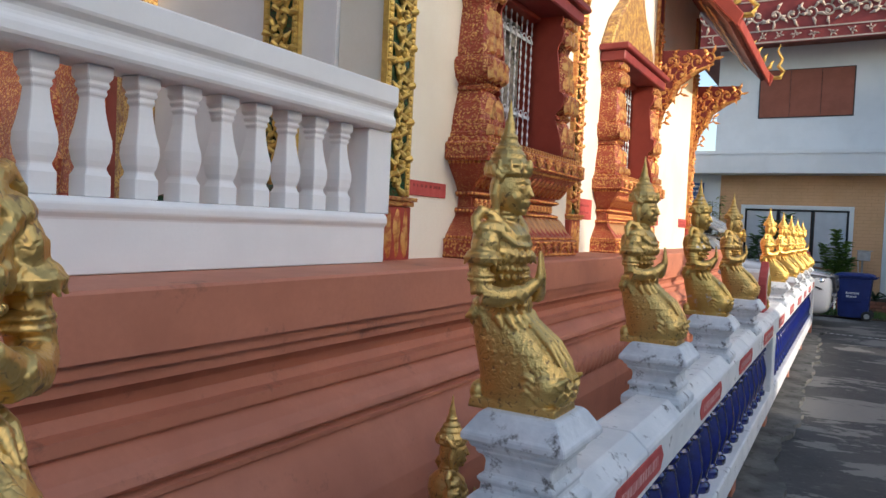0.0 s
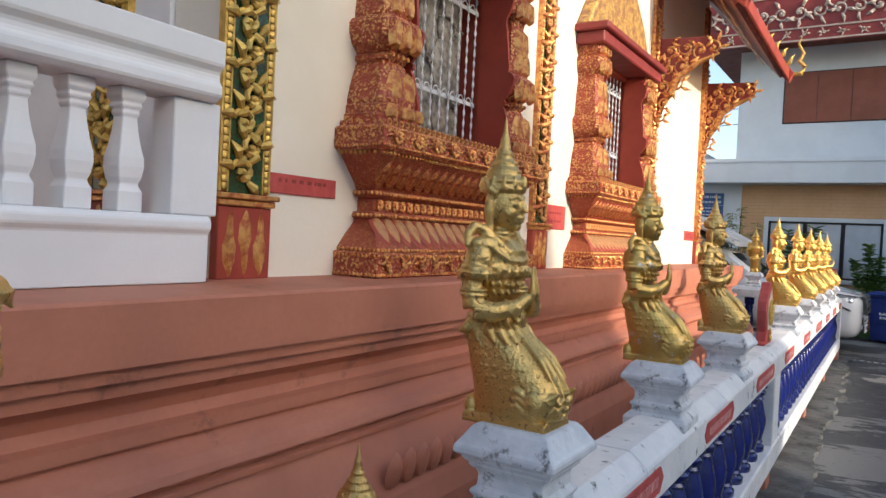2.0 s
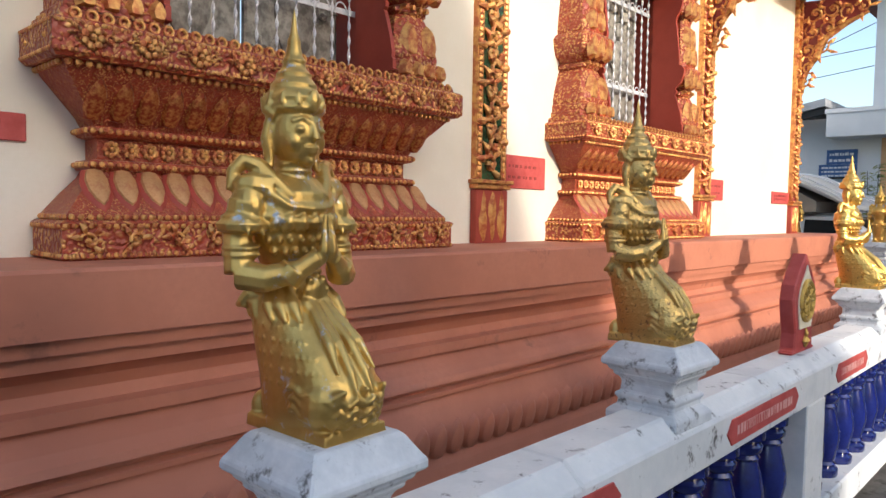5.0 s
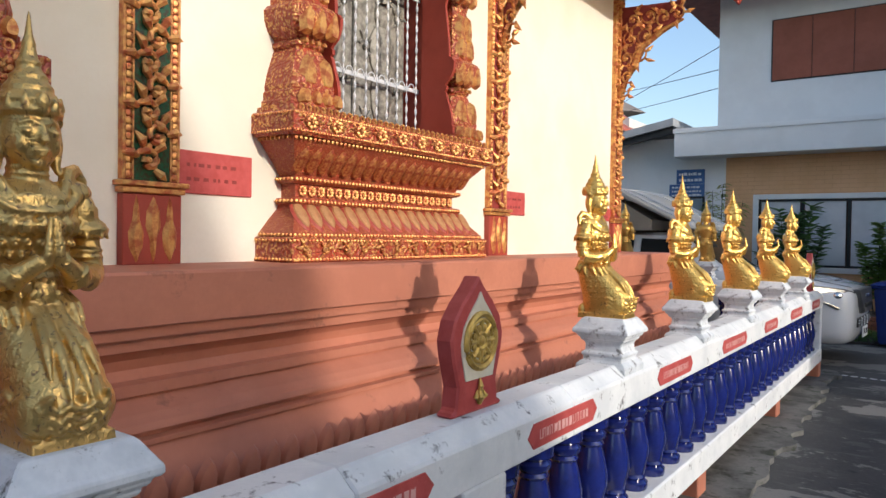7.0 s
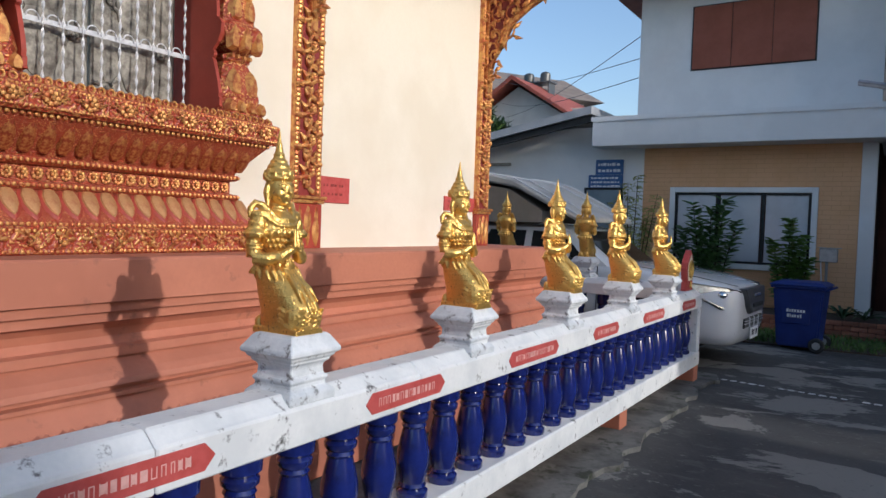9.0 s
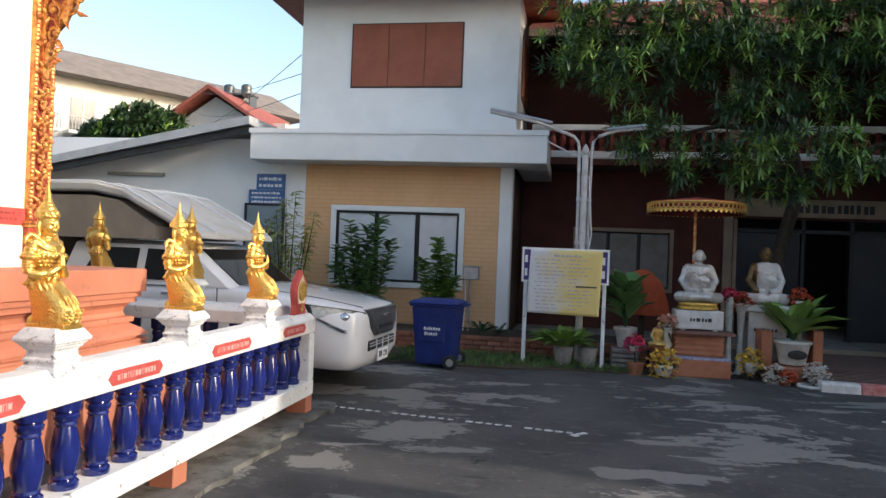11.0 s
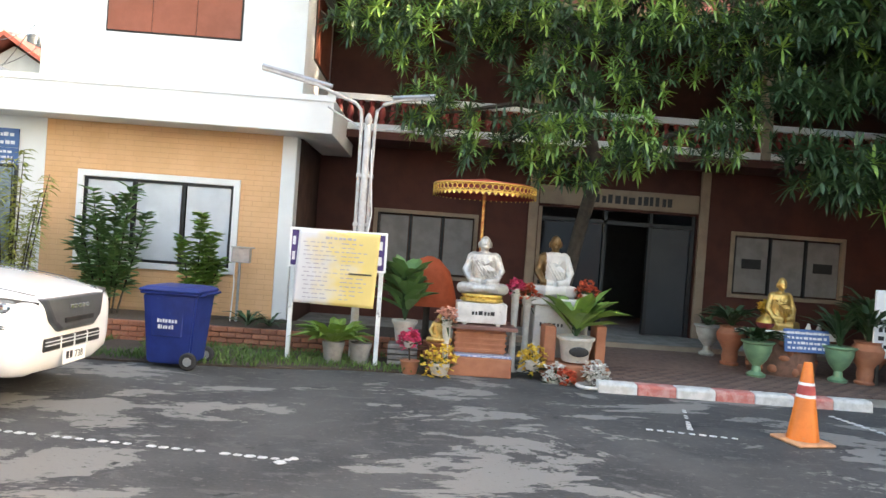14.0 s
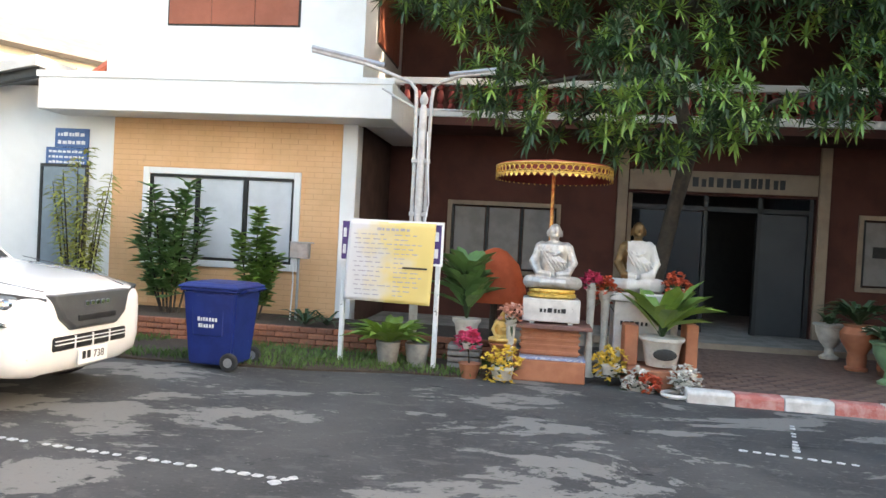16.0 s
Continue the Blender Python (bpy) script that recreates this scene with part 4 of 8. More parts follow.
def temple_roof():
    t = thing("temple_roof", pose(0, 0, 0), "low temple roof tier with a red bargeboard and gilt finials", "roof")
    ya, yb = 8.05, 11.45
    lo, hi = (-0.86, 3.84), (-1.75, 4.93)
    part("tiles", Geo().prism_y([(lo[0] + 0.1, lo[1]), (lo[0] + 0.13, lo[1] + 0.09), (hi[0], hi[1] + 0.16), (hi[0], hi[1])], ya, yb), ROOF_TILE, t)
    part("soffit", Geo().prism_y([(lo[0] + 0.05, lo[1] - 0.03), (lo[0] + 0.09, lo[1] - 0.004), (hi[0], hi[1] - 0.004), (hi[0], hi[1] - 0.04)], ya + 0.05, yb - 0.05), SOFFIT, t, "brown-red soffit with gilt ovals")
    dx, dz = hi[0] - lo[0], hi[1] - lo[1]
    ln = math.hypot(dx, dz)
    ang = math.degrees(math.atan2(dz, -dx))
    for k in range(6):
        for q in range(2):
            c = Vector((lo[0] + dx * (0.2 + 0.22 * q), ya + 0.35 + k * 0.54, lo[1] + dz * (0.2 + 0.22 * q) - 0.045))
            part("gilt_oval", Geo().ball((0, 0, 0), (0.11, 0.2, 0.008), 14, 5), GILT, t, at=Matrix.Translation(c) @ pose(0, 0, 0, 0, ang, 0))
    for y in (ya, yb):
        part("bargeboard", Geo().prism_y([(lo[0] + 0.16, lo[1] - 0.1), (lo[0] + 0.22, lo[1] + 0.03), (hi[0], hi[1] + 0.26), (hi[0], hi[1] - 0.02)], y - 0.05, y + 0.05), RED, t, "bright red bargeboard", bevel=0.01)
        fin = Geo()
        b = Vector((lo[0] + 0.2, y, lo[1] + 0.02))
        fin.tube([b, b + Vector((0.10, 0, 0.0)), b + Vector((0.14, 0, 0.09)), b + Vector((0.07, 0, 0.17)), b + Vector((0.12, 0, 0.27)), b + Vector((0.05, 0, 0.40)), b + Vector((0.09, 0, 0.5))], [0.03, 0.034, 0.03, 0.03, 0.022, 0.016, 0.003], 8)
        part("naga_finial", fin, GILT_YELLOW, t, "curling gilt finial", smooth=True)
        for k in range(9):
            f = 0.12 + k * 0.1
            c = Vector((lo[0] + 0.20 + dx * f, y, lo[1] + 0.02 + dz * f))
            part("flame_crest", Geo().tube([c, c + Vector((0.06, 0, 0.03)), c + Vector((0.08, 0, 0.10)), c + Vector((0.12, 0, 0.13))], [0.03, 0.035, 0.02, 0.003], 6), GILT_YELLOW, t, smooth=True)
    part("eave_board", Geo().box(lo[0] + 0.13, lo[0] + 0.16, ya + 0.06, yb - 0.06, lo[1] - 0.06, lo[1] + 0.08), RED, t, bevel=0.006)


temple_roof()


def eave_bracket(y):
    """A pierced carved bracket between the pilaster and the eave."""
    t = thing("eave_bracket", pose(WX + 0.03, y, 2.62), "pierced gilt scrollwork eave bracket", "bracket", "eave brackets")
    spine = Geo()
    spine.tube([(0.01, 0, 0), (0.05, 0, 0.22), (0.16, 0, 0.42), (0.24, 0, 0.60), (0.42, 0, 0.72), (0.62, 0, 0.80)], [0.012, 0.03, 0.035, 0.035, 0.03, 0.012], 8)
    spine.box(0.0, 0.03, -0.03, 0.03, 0.0, 1.0)
    part("spine", spine, GILT, t, smooth=True)
    sc = Geo()
    rnd = random.Random(3)
    for x, z, s in ((0.06, 0.18, 0.10), (0.10, 0.33, 0.13), (0.08, 0.50, 0.14), (0.20, 0.52, 0.15), (0.12, 0.68, 0.16), (0.27, 0.70, 0.17), (0.14, 0.86, 0.16), (0.30, 0.88, 0.16), (0.44, 0.84, 0.15), (0.57, 0.86, 0.14)):
        g = Geo()
        scroll(g, 0, 0, 0, s * 1.5, rnd.choice((-1, 1)), rnd.uniform(0, 360), 0.016)
        sc.add(g.v, g.f, pose(x, 0, z, 0, 0, -90))
    tagged(part("scrollwork", sc, GILT, t, "pierced gilt scrollwork", smooth=True), kind="stuff")
    part("web", Geo().prism_y([(0.0, 0.02), (0.05, 0.24), (0.14, 0.42), (0.22, 0.60), (0.40, 0.72), (0.60, 0.79), (0.62, 0.97), (0.0, 1.0)], -0.008, 0.008), RED_DARK, t, "dark red web behind the scrolls")
    return t


eb = eave_bracket(8.34)
copy_thing(eb, pose(WX + 0.03, 10.58, 2.62))
copy_thing(eb, pose(WX + 0.03, 5.62, 3.3))

# porch interior: red and gilt columns, a plant pot
for y in (0.9, -0.6, -2.1):
    t = thing("porch_column", pose(-4.6, y, 1.25), "red lacquered porch column with gilt bands", "column", "porch columns")
    part("shaft", Geo().lathe([(0.13, 0), (0.13, 3.9)], 0, 0, 18), RED, t, smooth=True)
    for z in (0.12, 0.55, 0.95):
        part("gilt_band", Geo().lathe([(0.134, z), (0.15, z + 0.03), (0.15, z + 0.12), (0.134, z + 0.15)], 0, 0, 18), CARVED_GOLD, t, smooth=True)
for k, y in enumerate((1.62, 1.0)):
    t = thing("offering_stand", pose(-2.7, y, 1.249), "red and gold tiered offering stand behind the balustrade", "stand", "offering stands")
    part("bowl", Geo().lathe([(0.10, 0), (0.05, 0.05), (0.035, 0.2), (0.07, 0.3), (0.08, 0.42), (0.05, 0.46), (0.045, 0.55), (0.07, 0.6), (0.06, 0.72), (0.02, 0.8)], 0, 0, 14), GILT_YELLOW if k else CARVED_RED, t, smooth=True)
t = thing("potted_flower", pose(-2.3, 1.95, 1.249), "small yellow pot with a green plant", "plant")
part("pot", Geo().lathe([(0.03, 0), (0.05, 0.16), (0.055, 0.18)], 0, 0, 12), GILT_YELLOW, t, smooth=True)
part("leaves", Geo().ball((0, 0, 0.22), (0.05, 0.05, 0.06), 8, 6), GREEN_GLASS, t, smooth=True)

t = thing("door_3", pose(-4.55, LOBBY[1] - 0.02, 1.249), "red lacquered porch door with a gilt frame", "door", "", "structure")
for s in (-1, 1):
    lf = part("leaf", Geo().box(s * 0.46 - 0.45, s * 0.46 + 0.45, -0.05, -0.003, 0, 2.4), RED, t, bevel=0.01)
    part("gilt_panel", Geo().box(s * 0.46 - 0.28, s * 0.46 + 0.28, -0.065, -0.051, 0.3, 2.1), CARVED_RED, lf)
    part("gilt_jamb", Geo().box(s * 1.06 - 0.12, s * 1.06 + 0.12, -0.12, -0.003, 0, 2.6), CARVED_GOLD, t, bevel=0.01)
part("gilt_lintel", Geo().box(-0.93, 0.93, -0.11, -0.003, 2.41, 2.62), CARVED_GOLD, t, bevel=0.01)

# ---------------------------------------------------------------- ground
ASPHALT = mat("worn_asphalt", (0.034, 0.034, 0.034), (0.085, 0.082, 0.077), rough=0.7, scale=1.1, bump=1.0, fine=38, spread=(0.35, 0.7), stain=(0.018, 0.018, 0.018), amount=0.2)


def add_patches(m, pale, scale, lo, hi):
    """Pale worn patches with crisp ragged edges."""
    n, l = m.node_tree.nodes, m.node_tree.links
    b = n["Principled BSDF"]
    old = b.inputs["Base Color"].links[0].from_socket
    co = n.new("ShaderNodeTexCoord")
    mp = n.new("ShaderNodeMapping")
    mp.inputs["Scale"].default_value = (0.66, 1.25, 1.0)
    l.new(co.outputs["Object"], mp.inputs["Vector"])
    t = n.new("ShaderNodeTexNoise")
    t.inputs["Scale"].default_value, t.inputs["Detail"].default_value, t.inputs["Roughness"].default_value, t.inputs["Distortion"].default_value = scale, 12.0, 0.68, 0.35
    l.new(mp.outputs[0], t.inputs["Vector"])
    r = n.new("ShaderNodeMapRange")
    r.inputs["From Min"].default_value, r.inputs["From Max"].default_value = lo, hi
    l.new(t.outputs["Fac"], r.inputs["Value"])
    x = n.new("ShaderNodeMix")
    x.data_type = "RGBA"
    l.new(r.outputs["Result"], x.inputs["Factor"])
    l.new(old, x.inputs["A"])
    x.inputs["B"].default_value = (*pale, 1)
    l.new(x.outputs["Result"], b.inputs["Base Color"])


add_patches(ASPHALT, (0.085, 0.082, 0.077), 6.0, 0.55, 0.60)
add_patches(ASPHALT, (0.20, 0.19, 0.172), 0.95, 0.535, 0.548)
add_patches(ASPHALT, (0.022, 0.022, 0.023), 2.3, 0.62, 0.66)
add_patches(ASPHALT, (0.16, 0.15, 0.14), 24.0, 0.60, 0.66)
add_patches(ASPHALT, (0.020, 0.020, 0.020), 31.0, 0.62, 0.68)
structure("ground", Geo().box(-600, 600, -600, 900, -0.5, 0.0), ASPHALT, "dark patched asphalt yard with pale worn areas", "ground")
CONCRETE = mat("rough_concrete", (0.30, 0.29, 0.26), (0.20, 0.19, 0.17), rough=0.85, scale=4, bump=0.7, fine=50, stain=(0.10, 0.10, 0.07), amount=0.3)
DAMP_CONCRETE = mat("damp_concrete", (0.17, 0.165, 0.15), (0.07, 0.068, 0.062), rough=0.7, scale=3.2, bump=0.9, fine=45, stain=(0.035, 0.04, 0.025), amount=0.45)
edge = []
rnd = random.Random(5)
y = -8.0
while y < 12.3:
    edge.append((0.20 + 0.16 * noise.noise((y * 0.9, 0, 0)) + 0.08 * noise.noise((y * 4.1, 3, 0)) + rnd.uniform(-0.025, 0.025), y))
    y += 0.09
edge += [(0.15, 12.35), (-0.1, 12.4), (-0.9, 12.35)]
structure("pavement", Geo().prism_z([(-0.98, -8.0)] + edge + [(-0.98, 12.3)], -0.02, 0.035), DAMP_CONCRETE, "ragged concrete strip under the balustrade", "pavement")
LINE = mat("worn_road_paint", (0.62, 0.62, 0.60), (0.40, 0.40, 0.39), rough=0.7, scale=22, bump=0.3)


def road_line(x0, y0, x1, y1, w):
    """A rope-like painted line broken into short worn dabs."""
    t = thing("road_line", pose(0, 0, 0), "worn dashed white parking line on the asphalt", "road marking", "parking lines", "structure")
    n = int(math.hypot(x1 - x0, y1 - y0) / 0.085)
    rnd = random.Random(int(x0 * 10) + n)
    g = Geo()
    for k in range(n):
        if rnd.random() < 0.1:
            continue
        c = Vector((x0 + (x1 - x0) * (k + 0.5) / n, y0 + (y1 - y0) * (k + 0.5) / n, 0))
        a = math.degrees(math.atan2(y1 - y0, x1 - x0))
        s = rnd.uniform(0.7, 1.1)
        g.add([(px * 0.036 * s, py * w * s, z) for z in (0.0005, 0.004) for px, py in ((-1, -0.3), (-0.5, -0.5), (0.6, -0.5), (1, 0.2), (0.4, 0.5), (-0.8, 0.45))],
              [(5, 4, 3, 2, 1, 0), (6, 7, 8, 9, 10, 11)] + [(i, (i + 1) % 6, 6 + (i + 1) % 6, 6 + i) for i in range(6)], Matrix.Translation(c) @ pose(0, 0, 0, 0, 0, a))
    tagged(part("paint_dabs", g, LINE, t), kind="stuff")


road_line(0.1, 12.33, 2.42, 12.05, 0.05)
road_line(2.30, 11.95, 2.45, 12.14, 0.07)
road_line(5.25, 13.52, 6.05, 13.38, 0.05)
road_line(5.66, 13.5, 5.95, 14.45, 0.05)
road_line(7.55, 14.6, 8.0, 12.6, 0.08)

# ---------------------------------------------------------------- white building with the orange ground floor
ORANGE = mat("apricot_painted_brick", (0.66, 0.38, 0.20), (0.60, 0.34, 0.17), rough=0.7, scale=1.4, bump=0.1)
BROWN = mat("brown_red_shutter", (0.30, 0.085, 0.045), (0.25, 0.07, 0.035), rough=0.5, scale=3, bump=0.1)
BY = 17.5
DARK_BROWN = mat("dark_brown_boards", (0.10, 0.05, 0.035), (0.07, 0.035, 0.025), rough=0.7, scale=3, bump=0.2)
OX0, OX1 = -2.25, 1.10
WIN_BOX = (-1.68, 0.43, 0.94, 2.115)
g = Geo()
x0, x1, z0, z1 = WIN_BOX
g.box(OX0, x0, BY, BY + 0.25, 0, 2.885).box(x1, OX1, BY, BY + 0.25, 0, 2.885).box(x0, x1, BY, BY + 0.25, 0, z0).box(x0, x1, BY, BY + 0.25, z1, 2.885)
front = structure("wall_office", g, ORANGE, "apricot painted brick wall of the office", "wall")
# brick courses, shallowly proud
course = Geo().box(0, 0.238, -0.006, 0.0, 0.0, 0.066).mesh("brick", bevel=0.003)
course.materials.append(mat("apricot_brick", (0.75, 0.45, 0.24), (0.70, 0.41, 0.21), rough=0.7, scale=3, bump=0.25, stain=(0.62, 0.36, 0.19), amount=0.2))
bricks = Geo()
row_i = 0
z = 0.30
kept = 0
while z < 2.86:
    x = OX0 + (0.0 if row_i % 2 else -0.12) + 0.004
    while x < OX1 - 0.05:
        a, b = max(x, OX0 + 0.004), min(x + 0.238, OX1 - 0.03)
        spans = [(a, b)]
        if z + 0.066 > z0 - 0.092 and z < z1 + 0.092:
            spans = [(a, min(b, x0 - 0.094)), (max(a, x1 + 0.094), b)]
        for a, b in spans:
            if b - a > 0.012:
                bricks.box(a, b, BY - 0.006, BY - 0.0002, z, z + 0.066)
        x += 0.246
    z += 0.074
    row_i += 1
tagged(part("brick_courses", bricks, course.materials[0], front, "apricot painted brick courses"), kind="stuff")
structure("wall_office_side", Geo().box(OX1 - 0.02, OX1 + 0.17, BY + 0.252, 21.5, 0, 2.885), DARK_BROWN, "dark side wall of the office", "wall")
structure("pillar_office", Geo().box(OX1 - 0.02, OX1 + 0.19, BY - 0.03, BY + 0.249, 0, 2.883), WHITE, "white corner pillar of the office", "pillar", bevel=0.01)
structure("wall_annex", Geo().box(-9.0, OX0 - 0.003, BY, BY + 0.25, 0, 3.30), WHITE, "white wall of the low annex", "wall")


def office_window():
    w = thing("window_3", pose(0, BY, 0), "wide white framed window with dark mullions and frosted panes", "window", "", "structure")
    fr = Geo()
    for a, b, c, d in ((x0 - 0.09, x0, z0 - 0.09, z1 + 0.09), (x1, x1 + 0.09, z0 - 0.09, z1 + 0.09), (x0, x1, z1, z1 + 0.09), (x0, x1, z0 - 0.09, z0)):
        fr.box(a, b, -0.035, 0.03, c, d)
    part("window_frame", fr, WHITE, w, "white painted surround", bevel=0.006)
    dk = Geo()
    for a in (x0 + 0.02, x0 + 0.71, x0 + 1.41, x1 - 0.02):
        dk.box(a - 0.02, a + 0.02, -0.005, 0.05, z0 + 0.002, z1 - 0.002)
    dk.box(x0 + 0.041, x1 - 0.041, -0.004, 0.049, z1 - 0.04, z1 - 0.003).box(x0 + 0.041, x1 - 0.041, -0.004, 0.049, z0 + 0.003, z0 + 0.04)
    part("mullions", dk, BLACK, w, "black mullions")
    for k in range(3):
        a = x0 + 0.045 + k * 0.70
        part("pane", Geo().box(a, a + 0.62, 0.02, 0.03, z0 + 0.042, z1 - 0.042), FROST, w, "frosted pale pane")


# Black for painted parts, and for the shade in entrance room and wheel wells.
BLACK = mat("black_paint_and_shade", (0.02, 0.02, 0.02), (0.012, 0.012, 0.012), rough=0.4, scale=8, bump=0.05)
FROST = mat("frosted_glass", (0.60, 0.63, 0.66), (0.52, 0.55, 0.58), rough=0.12, scale=2, bump=0.0)
office_window()
structure("canopy", Geo().box(-3.04, 1.84, 16.96, BY + 0.2, 2.887, 3.37).box(1.32, 1.84, BY + 0.2, 21.5, 2.887, 3.37), WHITE, "white concrete canopy over the ground floor", "canopy", bevel=0.01)
structure("canopy_trim", Geo().box(-3.06, 1.86, 16.94, 16.958, 3.32, 3.40), WHITE, "thin coping along the canopy", "trim")
g = Geo().box(-2.42, 1.30, BY + 0.02, BY + 0.25, 3.372, 5.95)
structure("wall_upper", g, WHITE, "white upper storey wall", "wall")
structure("wall_upper_side", Geo().box(1.10, 1.298, BY + 0.252, 21.5, 3.372, 5.95).box(-2.42, -2.22, BY + 0.252, 21.5, 3.372, 5.95), WHITE, "white side walls of the upper storey", "wall")


def upper_shutter(m, w, name="window_4"):
    t = thing(name, m, "closed brown-red boarded shutters in the white wall", "window", "", "structure")
    part("reveal", Geo().box(-w / 2 - 0.02, w / 2 + 0.02, -0.012, 0.03, -0.02, 1.07), BLACK, t)
    for k in range(3):
        part("shutter", Geo().box(-w / 2 + k * w / 3 + 0.004, -w / 2 + (k + 1) * w / 3 - 0.004, -0.03, -0.0125, 0, 1.05), BROWN, t, bevel=0.004)


upper_shutter(pose(-0.57, BY + 0.02, 4.21), 1.88)
upper_shutter(pose(1.30, 19.0, 4.21, 0, 0, 90), 1.5, "window_5")
structure("roof_office", Geo().box(-3.1, 2.0, 16.62, 22, 5.80, 5.86), SOFFIT, "dark red eaves soffit of the white building", "roof")
BARGE = carved("red_scroll_frieze", (0.26, 0.05, 0.05), (0.50, 0.42, 0.36), 9, cut=0.45, metal=0.0, rough=0.6)


def frieze():
    t = thing("carved_frieze", pose(0, 16.60, 5.66), "red eaves frieze with pale scrollwork", "frieze")
    part("board", Geo().box(-3.1, 2.0, -0.01, 0.015, 0, 1.0), RED_DARK, t)
    pale = mat("pale_scroll_paint", (0.52, 0.42, 0.34), (0.42, 0.33, 0.27), rough=0.6, scale=10, bump=0.1)
    for zz in (0.02, 0.27, 0.93):
        part("rail", Geo().box(-3.1, 2.0, -0.03, -0.011, zz, zz + 0.03), pale, t)
    sc = Geo()
    for k in range(15):
        g2 = Geo()
        scroll(g2, 0, 0, 0, 0.42, 1 if k % 2 else -1, 40 * k, 0.03)
        sc.add(g2.v, g2.f, pose(-2.9 + k * 0.34, -0.012, 0.60, 0, 0, -90))
        g2 = Geo()
        scroll(g2, 0, 0, 0, 0.15, 1 if k % 2 else -1, 70 * k, 0.014)
        sc.add(g2.v, g2.f, pose(-2.8 + k * 0.34, -0.012, 0.16, 0, 0, -90))
    tagged(part("scrollwork", sc, pale, t, smooth=True), kind="stuff")


frieze()
structure("roof_office_tiles", Geo().prism_x([(16.6, 6.665), (22, 6.665), (19.3, 8.4)], -3.15, 2.05), ROOF_TILE, "red tiled roof of the white building", "roof")
# annex lean-to roof
structure("roof_annex", Geo().prism_y([(-9.0, 2.30), (-3.05, 3.46), (-3.05, 3.60), (-9.0, 2.44)], 16.9, 22), mat("grey_sheet_roof", (0.45, 0.46, 0.47), (0.36, 0.37, 0.38), rough=0.5, scale=3, bump=0.2), "grey sheet roof sloping down over the annex", "roof")
structure("trim_annex", Geo().prism_y([(-9.0, 2.20), (-3.05, 3.34), (-3.05, 3.455), (-9.0, 2.295)], 16.98, 17.1), BLACK, "dark fascia under the annex roof", "trim")
part_bar = structure("trim_annex_louvre", Geo().box(-6.0, -4.9, BY - 0.05, BY - 0.002, 2.62, 2.68), CONCRETE, "narrow ledge on the annex wall", "trim")

SIGN_BLUE = mat("blue_sign_enamel", (0.06, 0.14, 0.33), (0.05, 0.115, 0.28), rough=0.4, scale=6, bump=0.05)
SIGN_INK = mat("white_sign_ink", (0.75, 0.76, 0.78), (0.65, 0.66, 0.68), rough=0.5, scale=20, bump=0.0)


def bars(g, x0, x1, z, h, y, rnd, gap=0.02, w=(0.02, 0.07)):
    """Unreadable lettering as short bars along x."""
    x = x0
    while x < x1 - w[0]:
        ww = min(rnd.uniform(*w), x1 - x)
        g.box(x, x + ww, y - 0.002, y, z, z + h * rnd.uniform(0.75, 1.0))
        x += ww + rnd.uniform(0.4, 1.2) * gap


def wall_sign(x0, x1, z0, z1, rows, seed):
    t = thing("wall_sign", pose(0, BY, 0), "blue enamel wall sign with white lettering", "sign", "blue wall signs")
    part("plate", Geo().box(x0, x1, -0.03, -0.004, z0, z1), SIGN_BLUE, t, bevel=0.004)
    g, rnd = Geo(), random.Random(seed)
    for k in range(rows):
        h = (z1 - z0) / (rows + 0.6) * 0.55
        bars(g, x0 + 0.05, x1 - 0.05, z1 - (k + 1) * (z1 - z0) / (rows + 0.4), h, -0.031, rnd)
    tagged(part("lettering", g, SIGN_INK, t), kind="stuff")


wall_sign(-3.14, -2.62, 2.43, 2.70, 2, 4)
wall_sign(-3.27, -2.62, 2.17, 2.425, 3, 9)
t = thing("door_1", pose(0, BY, 0), "blue-grey metal door in the annex wall", "door", "", "structure")
part("leaf", Geo().box(-3.30, -2.65, -0.03, -0.003, 0.1, 2.15), mat("blue_grey_door", (0.20, 0.26, 0.30), (0.16, 0.21, 0.25), rough=0.3, scale=2, bump=0.05), t, bevel=0.006)
part("frame", Geo().box(-3.34, -3.302, -0.04, -0.003, 0.1, 2.19).box(-2.648, -2.61, -0.04, -0.003, 0.1, 2.19).box(-3.30, -2.65, -0.04, -0.003, 2.152, 2.19), BLACK, t)

# ---------------------------------------------------------------- the dark house with the balcony
HY = 19.6
HOUSE = mat("dark_red_plaster", (0.10, 0.030, 0.020), (0.075, 0.023, 0.016), rough=0.7, scale=2, bump=0.15)
TRIM = mat("buff_trim_paint", (0.34, 0.255, 0.18), (0.27, 0.20, 0.145), rough=0.6, scale=3, bump=0.1)
DOOR_X = (5.15, 7.95)
g = Geo().box(1.30, 2.30, HY, HY + 0.25, 0.16, 3.1).box(2.30, 4.10, HY, HY + 0.25, 0.16, 0.95).box(2.30, 4.10, HY, HY + 0.25, 1.98, 3.1).box(4.10, DOOR_X[0], HY, HY + 0.25, 0.16, 3.1)
g.box(DOOR_X[0], DOOR_X[1], HY, HY + 0.25, 2.30, 3.1).box(DOOR_X[1], 8.6, HY, HY + 0.25, 0.16, 3.1).box(8.6, 10.6, HY, HY + 0.25, 0.16, 1.0).box(8.6, 10.6, HY, HY + 0.25, 2.02, 3.1).box(10.6, 22, HY, HY + 0.25, 0.16, 3.1)
structure("wall_house", g, HOUSE, "dark red plaster wall of the shaded house", "wall")
structure("floor_house", Geo().box(1.3, 22, HY - 1.3, 26, 0.0, 0.16), CONCRETE, "raised concrete floor of the house with a pale step edge", "floor")
